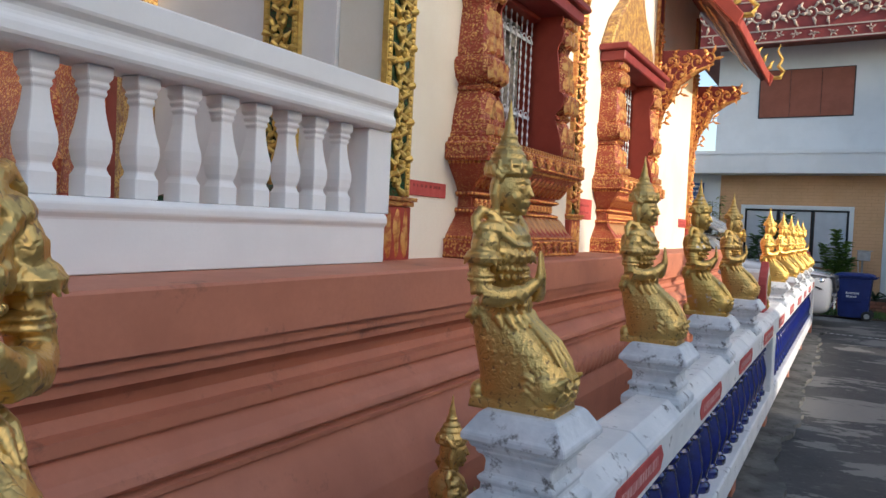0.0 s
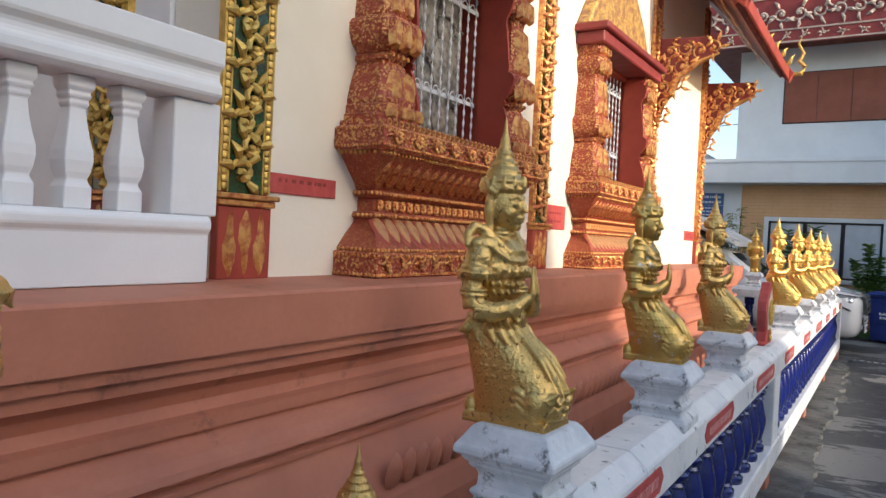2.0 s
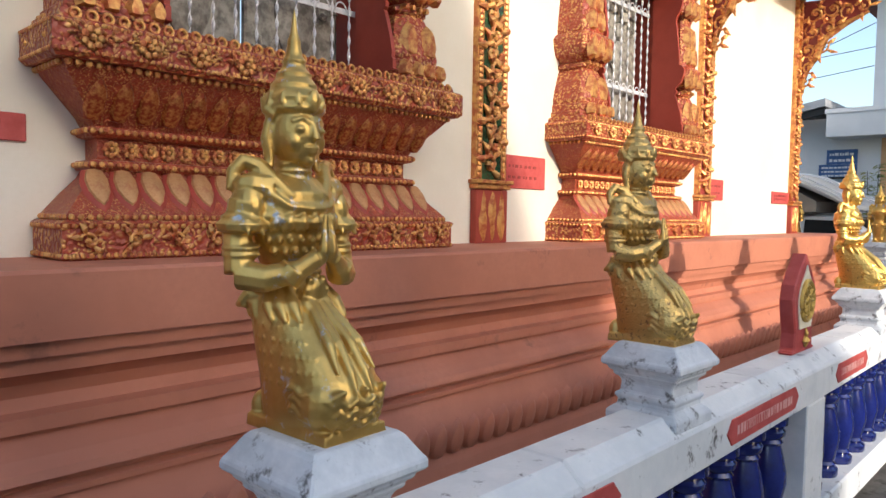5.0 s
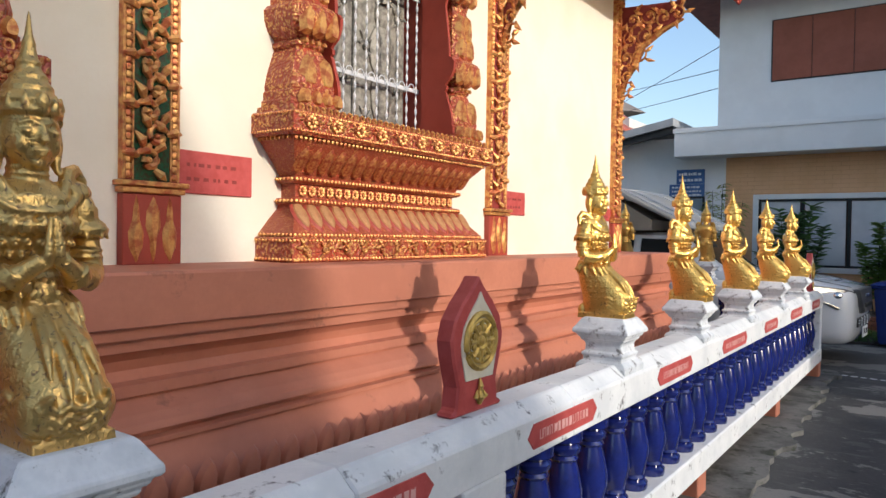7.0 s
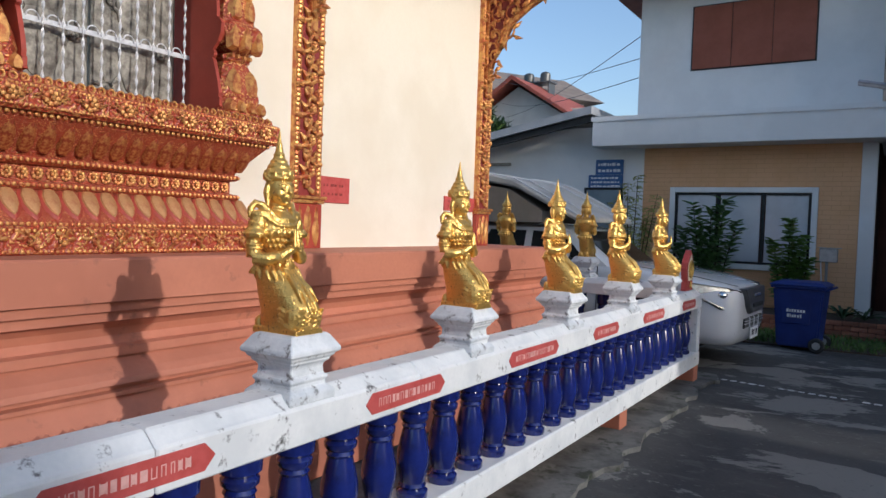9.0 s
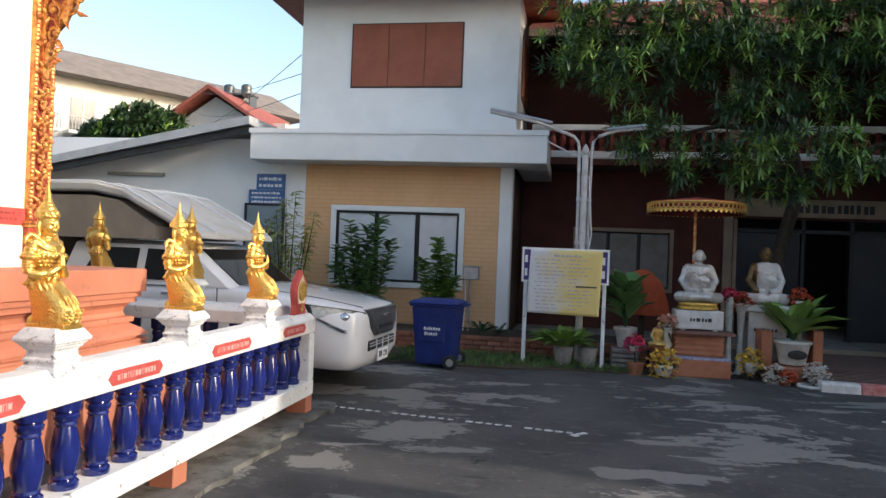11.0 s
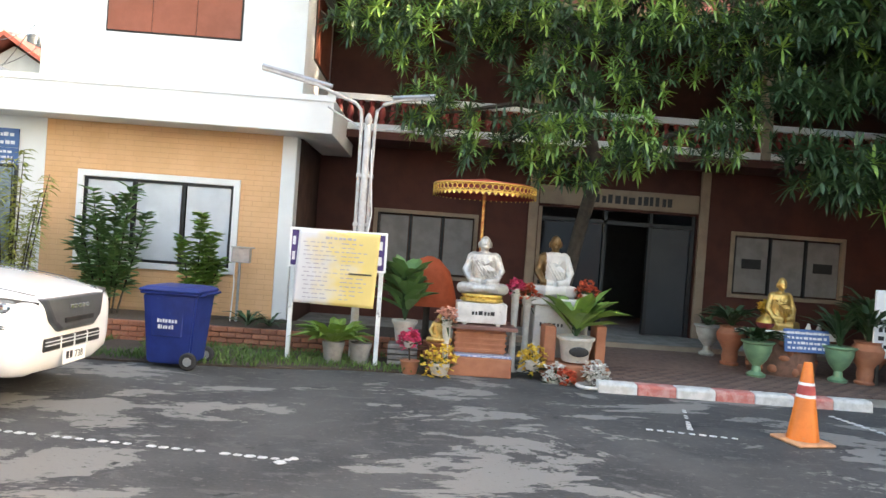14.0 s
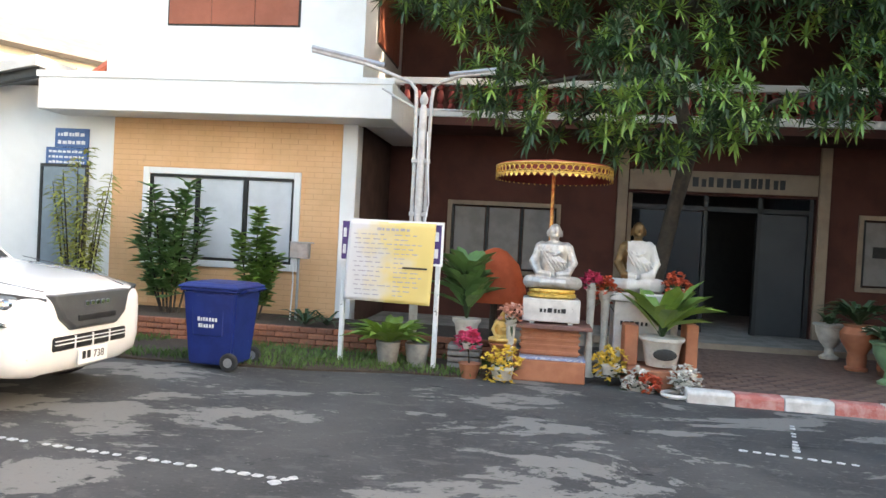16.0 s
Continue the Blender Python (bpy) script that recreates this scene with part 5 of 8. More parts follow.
structure("step_edge", Geo().box(4.6, 14, HY - 1.36, HY - 1.302, 0.06, 0.165), TRIM, "pale yellow painted step edge", "step", bevel=0.01)
# The room's shade is put into the colour: its walls are simply black.
structure("wall_house_inner", Geo().box(DOOR_X[0] - 0.5, DOOR_X[1] + 0.5, 23.0, 23.2, 0.16, 3.1).box(DOOR_X[0] - 0.5, DOOR_X[0] - 0.3, HY + 0.26, 23.0, 0.16, 3.1).box(DOOR_X[1] + 0.3, DOOR_X[1] + 0.5, HY + 0.26, 23.0, 0.16, 3.1), BLACK, "entrance room walls coloured black to stand for indoor shade", "wall")


def pane_window(xa, xb, za, zb, n, nm):
    w = thing(nm, pose(0, HY, 0), "house window with pale panes in a buff frame", "window", "", "structure")
    fr = Geo()
    for a, b, c, d in ((xa - 0.07, xa, za - 0.07, zb + 0.07), (xb, xb + 0.07, za - 0.07, zb + 0.07), (xa, xb, zb, zb + 0.07), (xa, xb, za - 0.07, za)):
        fr.box(a, b, -0.03, 0.05, c, d)
    part("window_frame", fr, TRIM, w, bevel=0.005)
    for k in range(n):
        a, b = xa + k * (xb - xa) / n, xa + (k + 1) * (xb - xa) / n
        part("mullion", Geo().box(a, a + 0.035, -0.01, 0.06, za, zb), BLACK, w)
        part("pane", Geo().box(a + 0.05, b - 0.02, 0.02, 0.03, za + 0.03, zb - 0.03), FROST_SHADED, w)
    return w


# Darker copy of the frosted glass; the house's shade is in its colour.
FROST_SHADED = mat("shaded_frosted_glass", (0.26, 0.24, 0.23), (0.20, 0.185, 0.175), rough=0.5, scale=3, bump=0.05)
pane_window(2.36, 4.04, 0.95, 1.98, 3, "window_6")
rw = pane_window(8.64, 10.56, 1.0, 2.02, 3, "window_7")
for a in (8.80, 10.08):
    part("notice", Geo().box(a, a + 0.34, -0.002, 0.012, 1.45, 1.62), BLACK, rw, "small dark notice")
t = thing("door_2", pose(0, HY, 0), "dark glazed entrance with an open doorway", "door", "", "structure")
for a in (DOOR_X[0], 6.30, 7.10, DOOR_X[1] - 0.1):
    part("post", Geo().box(a, a + 0.06, -0.02, 0.10, 0.165, 2.29), TRIM if a in (DOOR_X[0],) else BLACK, t)
part("header", Geo().box(DOOR_X[0] + 0.061, DOOR_X[1] - 0.101, -0.02, 0.10, 2.05, 2.12), BLACK, t)
GLASS = bpy.data.materials.new("dark_glass")
GLASS.use_nodes = True
gb = GLASS.node_tree.nodes["Principled BSDF"]
gb.inputs["Base Color"].default_value, gb.inputs["Roughness"].default_value = (0.010, 0.011, 0.012, 1), 0.06
gb.inputs["Specular IOR Level"].default_value = 0.3
part("glass_panel", Geo().box(DOOR_X[0] + 0.07, 6.29, 0.03, 0.04, 0.17, 2.04), GLASS, t, "dark glass")
part("sliding_panel", Geo().box(7.17, DOOR_X[1] - 0.11, 0.03, 0.05, 0.17, 2.04), mat("grey_blue_panel", (0.035, 0.037, 0.042), (0.027, 0.029, 0.034), rough=0.4, scale=2, bump=0.05), t, "grey-blue sliding panel")
for xx, z0_, z1_ in ((DOOR_X[0] - 0.18, 0.165, 3.08), (DOOR_X[1] + 0.02, 0.165, 3.08)):
    structure("pillar_house", Geo().box(xx, xx + 0.16, HY - 0.06, HY - 0.003, z0_, z1_), TRIM, "buff pillar beside the entrance", "pillar", bevel=0.006)
t = thing("name_board", pose(0, HY - 0.03, 0), "buff name board with black lettering over the entrance", "sign")
part("board", Geo().box(DOOR_X[0], DOOR_X[1], -0.02, 0.02, 2.34, 2.66), TRIM, t, bevel=0.005)
g, rnd = Geo(), random.Random(12)
bars(g, 6.1, 7.5, 2.42, 0.16, -0.021, rnd, 0.05, (0.06, 0.12))
part("lettering", g, BLACK, t)


def balcony():
    t = thing("balcony", pose(0, HY - 0.75, 0), "balcony with white rails and dark turned balusters", "balcony")
    part("slab", Geo().box(1.5, 22, -0.25, 0.75, 3.10, 3.22), HOUSE, t)
    part("lower_rail", Geo().box(1.5, 22, -0.24, -0.12, 3.225, 3.34), WHITE, t, "white painted lower rail", bevel=0.008)
    part("upper_rail", Geo().box(1.5, 22, -0.25, -0.10, 3.70, 3.80), WHITE, t, "white painted handrail", bevel=0.008)
    me = Geo().lathe([(0.05, 3.342), (0.055, 3.38), (0.03, 3.42), (0.06, 3.50), (0.045, 3.58), (0.028, 3.62), (0.05, 3.66), (0.05, 3.698)], 0, 0, 10).mesh("baluster", smooth=True)
    me.materials.append(RED_DARK)
    for k in range(60):
        part("baluster", me, None, t, at=pose(1.7 + k * 0.17, -0.18, 0))
    for x in (4.9, 8.6, 12.0):
        part("post", Geo().box(x - 0.08, x + 0.08, -0.27, -0.08, 3.226, 5.5), TRIM, t, bevel=0.006)


balcony()
structure("wall_house_upper", Geo().box(1.3, 22, HY + 0.5, HY + 0.7, 3.22, 6.4), HOUSE, "dark upper wall of the house", "wall")
ROOF_PINK = mat("faded_pink_roof_tile", (0.46, 0.20, 0.17), (0.36, 0.14, 0.12), rough=0.6, scale=5, bump=0.4, fine=30)
roof = Geo()
for k in range(26):
    y0_, z0_ = 18.2 + k * 0.28, 5.36 + k * 0.115
    roof.prism_x([(y0_, z0_), (y0_ + 0.32, z0_ + 0.115), (y0_ + 0.32, z0_ + 0.15), (y0_ - 0.01, z0_ + 0.04)], 1.4, 22)
structure("roof_house", roof, ROOF_PINK, "faded pink tiled roof of the house", "roof")
structure("trim_house_eave", Geo().box(1.4, 22, 18.19, 18.24, 5.24, 5.355), TRIM, "buff eave board of the house", "trim")

# ---------------------------------------------------------------- brick paving, kerb
PAVER = mat("paving_brick", (0.17, 0.105, 0.08), (0.11, 0.07, 0.055), rough=0.8, scale=12, bump=0.4, per=0.22, stain=(0.12, 0.10, 0.08), amount=0.3)
bed = structure("pavement_house", Geo().box(5.20, 16, 15.22, HY - 1.362, 0.0, 0.088), CONCRETE, "brick paved apron in front of the house", "pavement")
pv = Geo().box(-0.097, 0.097, -0.047, 0.047, 0, 0.014).mesh("paving_brick", bevel=0.004)
pv.materials.append(PAVER)
cnt = 0
rest = Geo()
for r in range(30):
    y = 15.28 + r * 0.101
    if y > HY - 1.43:
        break
    for c in range(28):
        x = 5.31 + c * 0.201 + (0.1 if r % 2 else 0)
        if r < 11:
            part("paving_brick", pv, None, bed, at=pose(x, y, 0.087 + random.uniform(-0.002, 0.003), 0, 0, random.uniform(-1, 1)))
            cnt += 1
        else:
            rest.box(x - 0.097, x + 0.097, y - 0.047, y + 0.047, 0.0885, 0.100)
tagged(part("paving_bricks", rest, PAVER, bed, "further paving bricks"), kind="stuff")
KERB_W = mat("white_kerb_paint", (0.66, 0.65, 0.62), (0.50, 0.49, 0.46), rough=0.7, scale=9, bump=0.4, stain=(0.25, 0.23, 0.2), amount=0.25)
KERB_R = mat("faded_red_kerb_paint", (0.46, 0.12, 0.10), (0.55, 0.30, 0.26), rough=0.7, scale=9, bump=0.4, stain=(0.5, 0.42, 0.4), amount=0.25)
kb = thing("kerb", pose(5.22, 15.12, 0, 0, 0, -2.5), "red and white painted concrete kerb", "kerb", "", "structure")
for k in range(7):
    part("kerbstone", Geo().prism_x([(-0.09, -0.01), (0.09, -0.01), (0.09, 0.115), (-0.06, 0.115), (-0.085, 0.09)], k * 0.43, k * 0.43 + 0.426), KERB_R if k % 2 else KERB_W, kb, "faded red painted kerbstone" if k % 2 else "white painted kerbstone", bevel=0.008)

# ---------------------------------------------------------------- unseen closing walls, backing and shade blocks (behind and beside the camera)
# Added to stop light leaking in; the last box backs the office window.
structure("wall_office_back", Geo().box(-2.42, 1.28, 21.55, 21.75, 0, 5.79).box(-9.0, -2.43, 21.55, 21.75, 0, 2.3).box(-9.0, -8.8, BY + 0.26, 21.54, 0, 2.3).box(-1.75, 0.5, BY + 0.30, BY + 0.36, 0.8, 2.3), DARK_BROWN, "unseen rear walls and window backing board that stop light leaking through the office", "wall")
# Closes the house against stray light; the last two boxes back its windows.
structure("wall_house_back", Geo().box(1.3, 22, 26.0, 26.2, 0, 7.0).box(1.32, 1.5, 21.8, 25.99, 0, 6.0).box(21.8, 22, HY + 0.26, 25.99, 0, 6.0).box(2.2, 4.2, HY + 0.28, HY + 0.34, 0.8, 2.2).box(8.5, 10.7, HY + 0.28, HY + 0.34, 0.8, 2.2), DARK_BROWN, "unseen rear walls and window backing boards that stop light leaking through the house", "wall")
structure("wall_south", Geo().box(-14, 16, -14.2, -14.0, 0, 4.0), WHITE, "plain wall that closes the yard behind", "wall")
# Added out of view; its height sets where the road's shadow ends.
structure("wall_yard", Geo().box(9.6, 9.85, -14, 9.0, 0, 3.02), WHITE, "unseen plain wall added to shade the road", "wall")
# Added block out of view that keeps sun off court, office and pickup.
structure("house_east", Geo().box(13.9, 22, 9.05, 25.9, 0, 7.4), DARK_BROWN, "unseen plain block added to shade the court and the pickup", "building")
# Invented sun blocker out of view; shades temple wall and plinth below y = 5.
structure("house_yard", Geo().box(9.9, 17, -14, 3.3, 0, 7.0), WHITE, "unseen plain block added to shade the near part of the temple", "building")
# ---------------------------------------------------------------- foliage helpers
LEAF = mat("dark_green_leaf", (0.036, 0.078, 0.026), (0.022, 0.050, 0.018), rough=0.4, scale=3, bump=0.1)
LEAF_MID = mat("green_leaf", (0.12, 0.24, 0.075), (0.085, 0.17, 0.055), rough=0.4, scale=3, bump=0.1)
LEAF_LIGHT = mat("light_green_leaf", (0.20, 0.32, 0.06), (0.11, 0.21, 0.045), rough=0.4, scale=3, bump=0.1)
LEAF_YELLOW = mat("yellow_green_leaf", (0.34, 0.33, 0.06), (0.18, 0.23, 0.05), rough=0.5, scale=4, bump=0.1)
BARK = mat("grey_bark", (0.063, 0.050, 0.038), (0.041, 0.032, 0.025), rough=0.9, scale=12, bump=0.8, fine=50)
SOIL = mat("dark_soil", (0.07, 0.05, 0.035), (0.05, 0.035, 0.025), rough=0.95, scale=20, bump=0.6)
GRASS = mat("short_grass", (0.10, 0.17, 0.035), (0.06, 0.11, 0.025), rough=0.7, scale=9, bump=0.2)
for lm in (LEAF, LEAF_LIGHT, LEAF_YELLOW, GRASS):
    lm.node_tree.nodes["Principled BSDF"].inputs["Subsurface Weight"].default_value = 0.0


def blade(g, base, d, length, width, droop, up=Vector((0, 0, 1))):
    """One pointed leaf, folded along its midrib, that bends down along its length."""
    d = d.normalized()
    side = d.cross(up)
    if side.length < 1e-3:
        side = Vector((1, 0, 0))
    side.normalize()
    o = len(g.v)
    for t, w in ((0.0, 0.12), (0.3, 0.9), (0.65, 0.85), (1.0, 0.0)):
        c = base + d * length * t - Vector((0, 0, droop * length * t * t))
        h = Vector((0, 0, 0.12 * width * w))
        if w == 0:
            g.v.append(tuple(c))
        else:
            g.v += [tuple(c - side * width * w / 2 + h), tuple(c - h), tuple(c + side * width * w / 2 + h)]
    for k in range(2):
        a = o + 3 * k
        g.f += [(a, a + 1, a + 4, a + 3), (a + 1, a + 2, a + 5, a + 4)]
    a = o + 6
    g.f += [(a, a + 1, a + 3), (a + 1, a + 2, a + 3)]


def whorl(g, c, d, n, length, width, rnd, spread=0.9, droop=0.35):
    """A tuft of long leaves round a twig's end."""
    d = d.normalized()
    a = d.orthogonal().normalized()
    b = d.cross(a)
    for k in range(n):
        t = 2 * math.pi * (k + rnd.random() * 0.6) / n
        v = d * rnd.uniform(0.15, 0.7) + (a * math.cos(t) + b * math.sin(t)) * spread
        blade(g, c, v, length * rnd.uniform(0.7, 1.15), width * rnd.uniform(0.8, 1.2), droop * rnd.uniform(0.4, 1.4))


def raw_mesh(name, g, m):
    me = bpy.data.meshes.new(name)
    me.from_pydata(g.v, [], g.f)
    me.materials.append(m)
    return me


def yard_tree(name, base, trunk, clumps, label, seed, light=0.18, leaf=(0.2, 0.05), count=1.0):
    """A tree: tapered trunk and limbs to each clump; each clump is a cloud of leaf tufts."""
    rnd = random.Random(seed)
    t = thing(name, pose(*base), label, "tree")
    wood = Geo()
    top = Vector(trunk[-1][:3])
    wood.tube([p[:3] for p in trunk], [p[3] for p in trunk], 10)
    dark, pale = Geo(), Geo()
    for (cx, cy, cz, rx, ry, rz) in clumps:
        c = Vector((cx, cy, cz))
        s = min((Vector(p[:3]) for p in trunk[1:]), key=lambda p: (p - c).length)
        mid = s.lerp(c, 0.55) + Vector((rnd.uniform(-0.15, 0.15), rnd.uniform(-0.15, 0.15), 0.15))
        wood.tube([s, mid, c], [0.06, 0.04, 0.015], 6)
        n = int(270 * rx * ry * rz ** 0.5 * count) + 12
        for k in range(n):
            v = Vector((rnd.gauss(0, 1), rnd.gauss(0, 1), rnd.gauss(0, 1))).normalized() * rnd.random() ** 0.4
            p = c + Vector((v.x * rx, v.y * ry, v.z * rz))
            if noise.noise(p * 1.6) < -0.18:
                continue
            d = Vector((v.x * 0.7, v.y * 0.5 - 0.7, v.z * 0.5 + 0.2))
            tgt = pale if rnd.random() < light else dark
            whorl(tgt, p, d, rnd.randint(8, 11), leaf[0], leaf[1], rnd, 0.95, 0.10)
            if k % 3 == 0:
                wood.tube([p - d * 0.25, p], [0.008, 0.004], 4)
    part("trunk", wood, BARK, t, "grey trunk and limbs", smooth=True)
    tagged(part("crown", raw_mesh("crown", dark, LEAF), None, t, "crown of long dark leaves"), kind="stuff")
    tagged(part("young_leaves", raw_mesh("young_leaves", pale, LEAF_LIGHT), None, t, "lighter young leaf tufts"), kind="stuff")
    return t


yard_tree("yard_tree", (5.75, 17.5, 0.0),
          [(-0.45, 0.45, 0, 0.12), (-0.4, 0.4, 1.0, 0.105), (-0.25, 0.3, 1.9, 0.10), (-0.15, -0.1, 2.7, 0.10), (-0.4, -0.2, 3.5, 0.08), (-0.3, -0.1, 4.4, 0.05)],
          [(-1.7, -1.5, 2.75, 0.7, 0.5, 0.42), (-2.5, -1.2, 3.15, 0.6, 0.5, 0.4), (-1.2, -1.5, 3.6, 0.55, 0.5, 0.35), (-2.6, -1.2, 4.1, 0.9, 0.6, 0.45), (-3.5, -1.0, 4.45, 0.75, 0.5, 0.4), (-1.3, -1.2, 4.4, 0.95, 0.7, 0.5),
           (-0.2, -1.4, 2.95, 0.75, 0.6, 0.42), (-0.1, -1.2, 3.75, 0.55, 0.5, 0.35), (0.2, -1.0, 4.6, 0.95, 0.7, 0.5), (-0.9, -1.6, 2.55, 0.6, 0.4, 0.3), (1.2, -1.1, 3.3, 0.7, 0.6, 0.5), (1.3, -0.9, 4.3, 0.9, 0.7, 0.55),
           (-2.0, -0.8, 4.95, 1.1, 0.7, 0.45), (0.3, -0.6, 5.3, 1.2, 0.8, 0.5), (-3.3, -0.6, 5.1, 0.9, 0.6, 0.4), (2.1, -0.7, 5.0, 0.9, 0.7, 0.5), (-1.0, -2.1, 3.0, 0.5, 0.4, 0.35), (0.9, -0.5, 6.0, 1.6, 1.0, 0.5), (-2.0, -0.3, 6.0, 1.6, 1.0, 0.5)],
          "broad yard tree with tufts of long glossy leaves", 11, 0.34, (0.19, 0.036), 1.45)
yard_tree("mango_tree", (10.6, 17.2, 0.0),
          [(1.0, 0, 0, 0.2), (0.8, 0, 1.2, 0.17), (0.3, 0.1, 2.4, 0.15), (-0.5, -0.1, 3.4, 0.11), (-0.6, -0.2, 4.6, 0.07)],
          [(-2.4, -1.2, 2.75, 0.7, 0.6, 0.42), (-1.4, -1.2, 2.75, 0.8, 0.6, 0.5), (-0.4, -1.3, 2.6, 0.8, 0.6, 0.6), (-2.6, -1.0, 3.75, 0.55, 0.5, 0.3), (-1.5, -1.1, 4.0, 0.7, 0.6, 0.4), (-0.3, -1.2, 3.8, 0.8, 0.7, 0.5), (-2.3, -0.9, 4.6, 1.0, 0.8, 0.6),
           (-1.0, -1.0, 5.0, 1.2, 0.9, 0.6), (0.6, -1.0, 3.2, 1.0, 0.8, 0.9), (0.8, -1.0, 4.6, 1.2, 0.9, 0.8), (-1.5, -0.8, 6.0, 1.6, 1.1, 0.6), (1.0, -0.6, 6.0, 1.6, 1.1, 0.6), (2.0, -0.8, 3.6, 1.0, 0.9, 0.9), (0.2, -2.2, 4.2, 1.1, 0.9, 0.9), (-1.2, -2.0, 5.2, 1.3, 0.9, 0.8), (1.3, -2.4, 5.2, 1.3, 1.0, 0.9), (-0.2, -2.2, 3.1, 0.7, 0.6, 0.5), (1.4, -2.2, 3.6, 0.9, 0.8, 0.7)],
          "dense mango tree with drooping dark leaves", 23, 0.05, (0.24, 0.05), 1.9)


# ---------------------------------------------------------------- shrubs, grass and the planter
def shrub(name, x, y, z0, stems, label, leaf, m, seed, n=10, droop=0.3):
    rnd = random.Random(seed)
    t = thing(name, pose(x, y, z0), label, "shrub", "shrubs by the office wall")
    st, lf = Geo(), Geo()
    for sx, sy, h in stems:
        pts = [Vector((sx * 0.25, sy * 0.3, 0)), Vector((sx * 0.6, sy * 0.6, h * 0.5)), Vector((sx, sy, h))]
        st.tube(pts, [0.014, 0.011, 0.004], 6)
        for k in range(int(h * 15)):
            f = 0.22 + 0.78 * k / max(1, h * 15 - 1)
            p = pts[0].lerp(pts[1], f * 2) if f < 0.5 else pts[1].lerp(pts[2], f * 2 - 1)
            for q in range(n // 3):
                a = rnd.uniform(0, 6.28)
                d = Vector((math.cos(a), math.sin(a), rnd.uniform(0.0, 0.7)))
                blade(lf, p, d, leaf[0] * rnd.uniform(0.7, 1.2), leaf[1] * rnd.uniform(0.8, 1.2), droop)
    part("stems", st, BARK, t, smooth=True)
    tagged(part("leaves", raw_mesh("leaves", lf, m), None, t), kind="stuff")


shrub("leafy_shrub", -0.95, 16.85, 0.27, [(-0.45, 0, 1.2), (-0.25, -0.1, 1.62), (0.0, 0.05, 1.55), (0.22, -0.05, 1.7), (0.4, 0.1, 1.35), (-0.55, 0.1, 0.9), (0.1, -0.15, 1.0), (-0.15, 0, 1.3)], "broad-leaved shrub before the office window", (0.20, 0.085), LEAF_MID, 31, 18, 0.15)
shrub("bright_shrub", 0.22, 16.75, 0.27, [(-0.22, 0, 1.1), (0.0, 0.05, 1.4), (0.2, -0.05, 1.15), (0.1, 0.1, 0.9), (0.3, 0, 0.8)], "bright green shrub before the office window", (0.15, 0.095), LEAF_LIGHT, 37, 30, 0.15)
shrub("bamboo_shrub", -2.2, 16.75, 0.0, [(-0.3, 0, 1.75), (-0.1, 0.05, 2.25), (0.1, -0.05, 2.35), (0.28, 0.05, 1.8), (0.0, 0, 1.5), (-0.45, 0.05, 1.9), (0.42, 0, 2.05), (0.18, 0.1, 1.6), (-0.2, -0.1, 2.05)], "thin yellow-green bamboo by the annex door", (0.17, 0.032), LEAF_YELLOW, 41, 15, 0.5)


def rosette_plant(name, x, y, z, n, length, width, m, label, seed, droop=0.5):
    rnd = random.Random(seed)
    t = thing(name, pose(x, y, z), label, "plant")
    g = Geo()
    for k in range(n):
        a = 2 * math.pi * k / n + rnd.uniform(-0.2, 0.2)
        d = Vector((math.cos(a), math.sin(a), rnd.uniform(0.6, 1.6)))
        blade(g, Vector((0, 0, 0)), d, length * rnd.uniform(0.7, 1.1), width, droop)
    part("leaves", raw_mesh("leaves", g, m), None, t)
    return t


rosette_plant("spider_lily", 0.98, 16.55, 0.27, 16, 0.55, 0.05, LEAF, "clump of strap-leaved lily in the planter", 3)
rosette_plant("spider_lily", 1.25, 16.6, 0.27, 12, 0.5, 0.045, LEAF, "clump of strap-leaved lily in the planter", 4)
BRICK = mat("planter_brick", (0.34, 0.13, 0.075), (0.26, 0.10, 0.06), rough=0.8, scale=9, bump=0.4, per=0.25, stain=(0.22, 0.19, 0.16), amount=0.3)
bed = structure("planter_soil", Geo().box(-2.4, 3.4, 16.42, BY - 0.04, 0.0, 0.26), SOIL, "soil bed behind a low brick edging", "planter")
bk = Geo().box(-0.098, 0.098, -0.05, 0.05, 0, 0.058).mesh("brick", bevel=0.005)
bk.materials.append(BRICK)
for r in range(4):
    for c in range(28):
        part("brick", bk, None, bed, at=pose(-2.3 + c * 0.206 + (0.1 if r % 2 else 0), 16.365 + random.uniform(-0.004, 0.004), r * 0.068))
gr = Geo()
rnd = random.Random(8)
for k in range(5200):
    x, y = rnd.uniform(-1.5, 3.3), rnd.uniform(15.05, 16.28)
    if x > 1.5 and y < 15.3 + 0.15 * noise.noise((x, 0, 0)):
        continue
    if noise.noise((x * 1.3, y * 1.3, 0)) < -0.25:
        continue
    a = rnd.uniform(0, 6.28)
    blade(gr, Vector((x, y, 0.018)), Vector((math.cos(a) * 0.5, math.sin(a) * 0.5, 1)), rnd.uniform(0.05, 0.13), 0.012, 0.2)
structure("lawn_soil", Geo().prism_z([(-1.5, 15.05), (0.0, 15.0), (1.5, 15.12), (2.4, 15.35), (3.4, 15.4), (3.4, 16.31), (-1.5, 16.31)], 0.0, 0.022), SOIL, "thin soil strip in front of the planter", "ground")
tagged(new("grass", raw_mesh("grass", gr, GRASS)), "short green grass along the planter", "grass", "", "stuff")


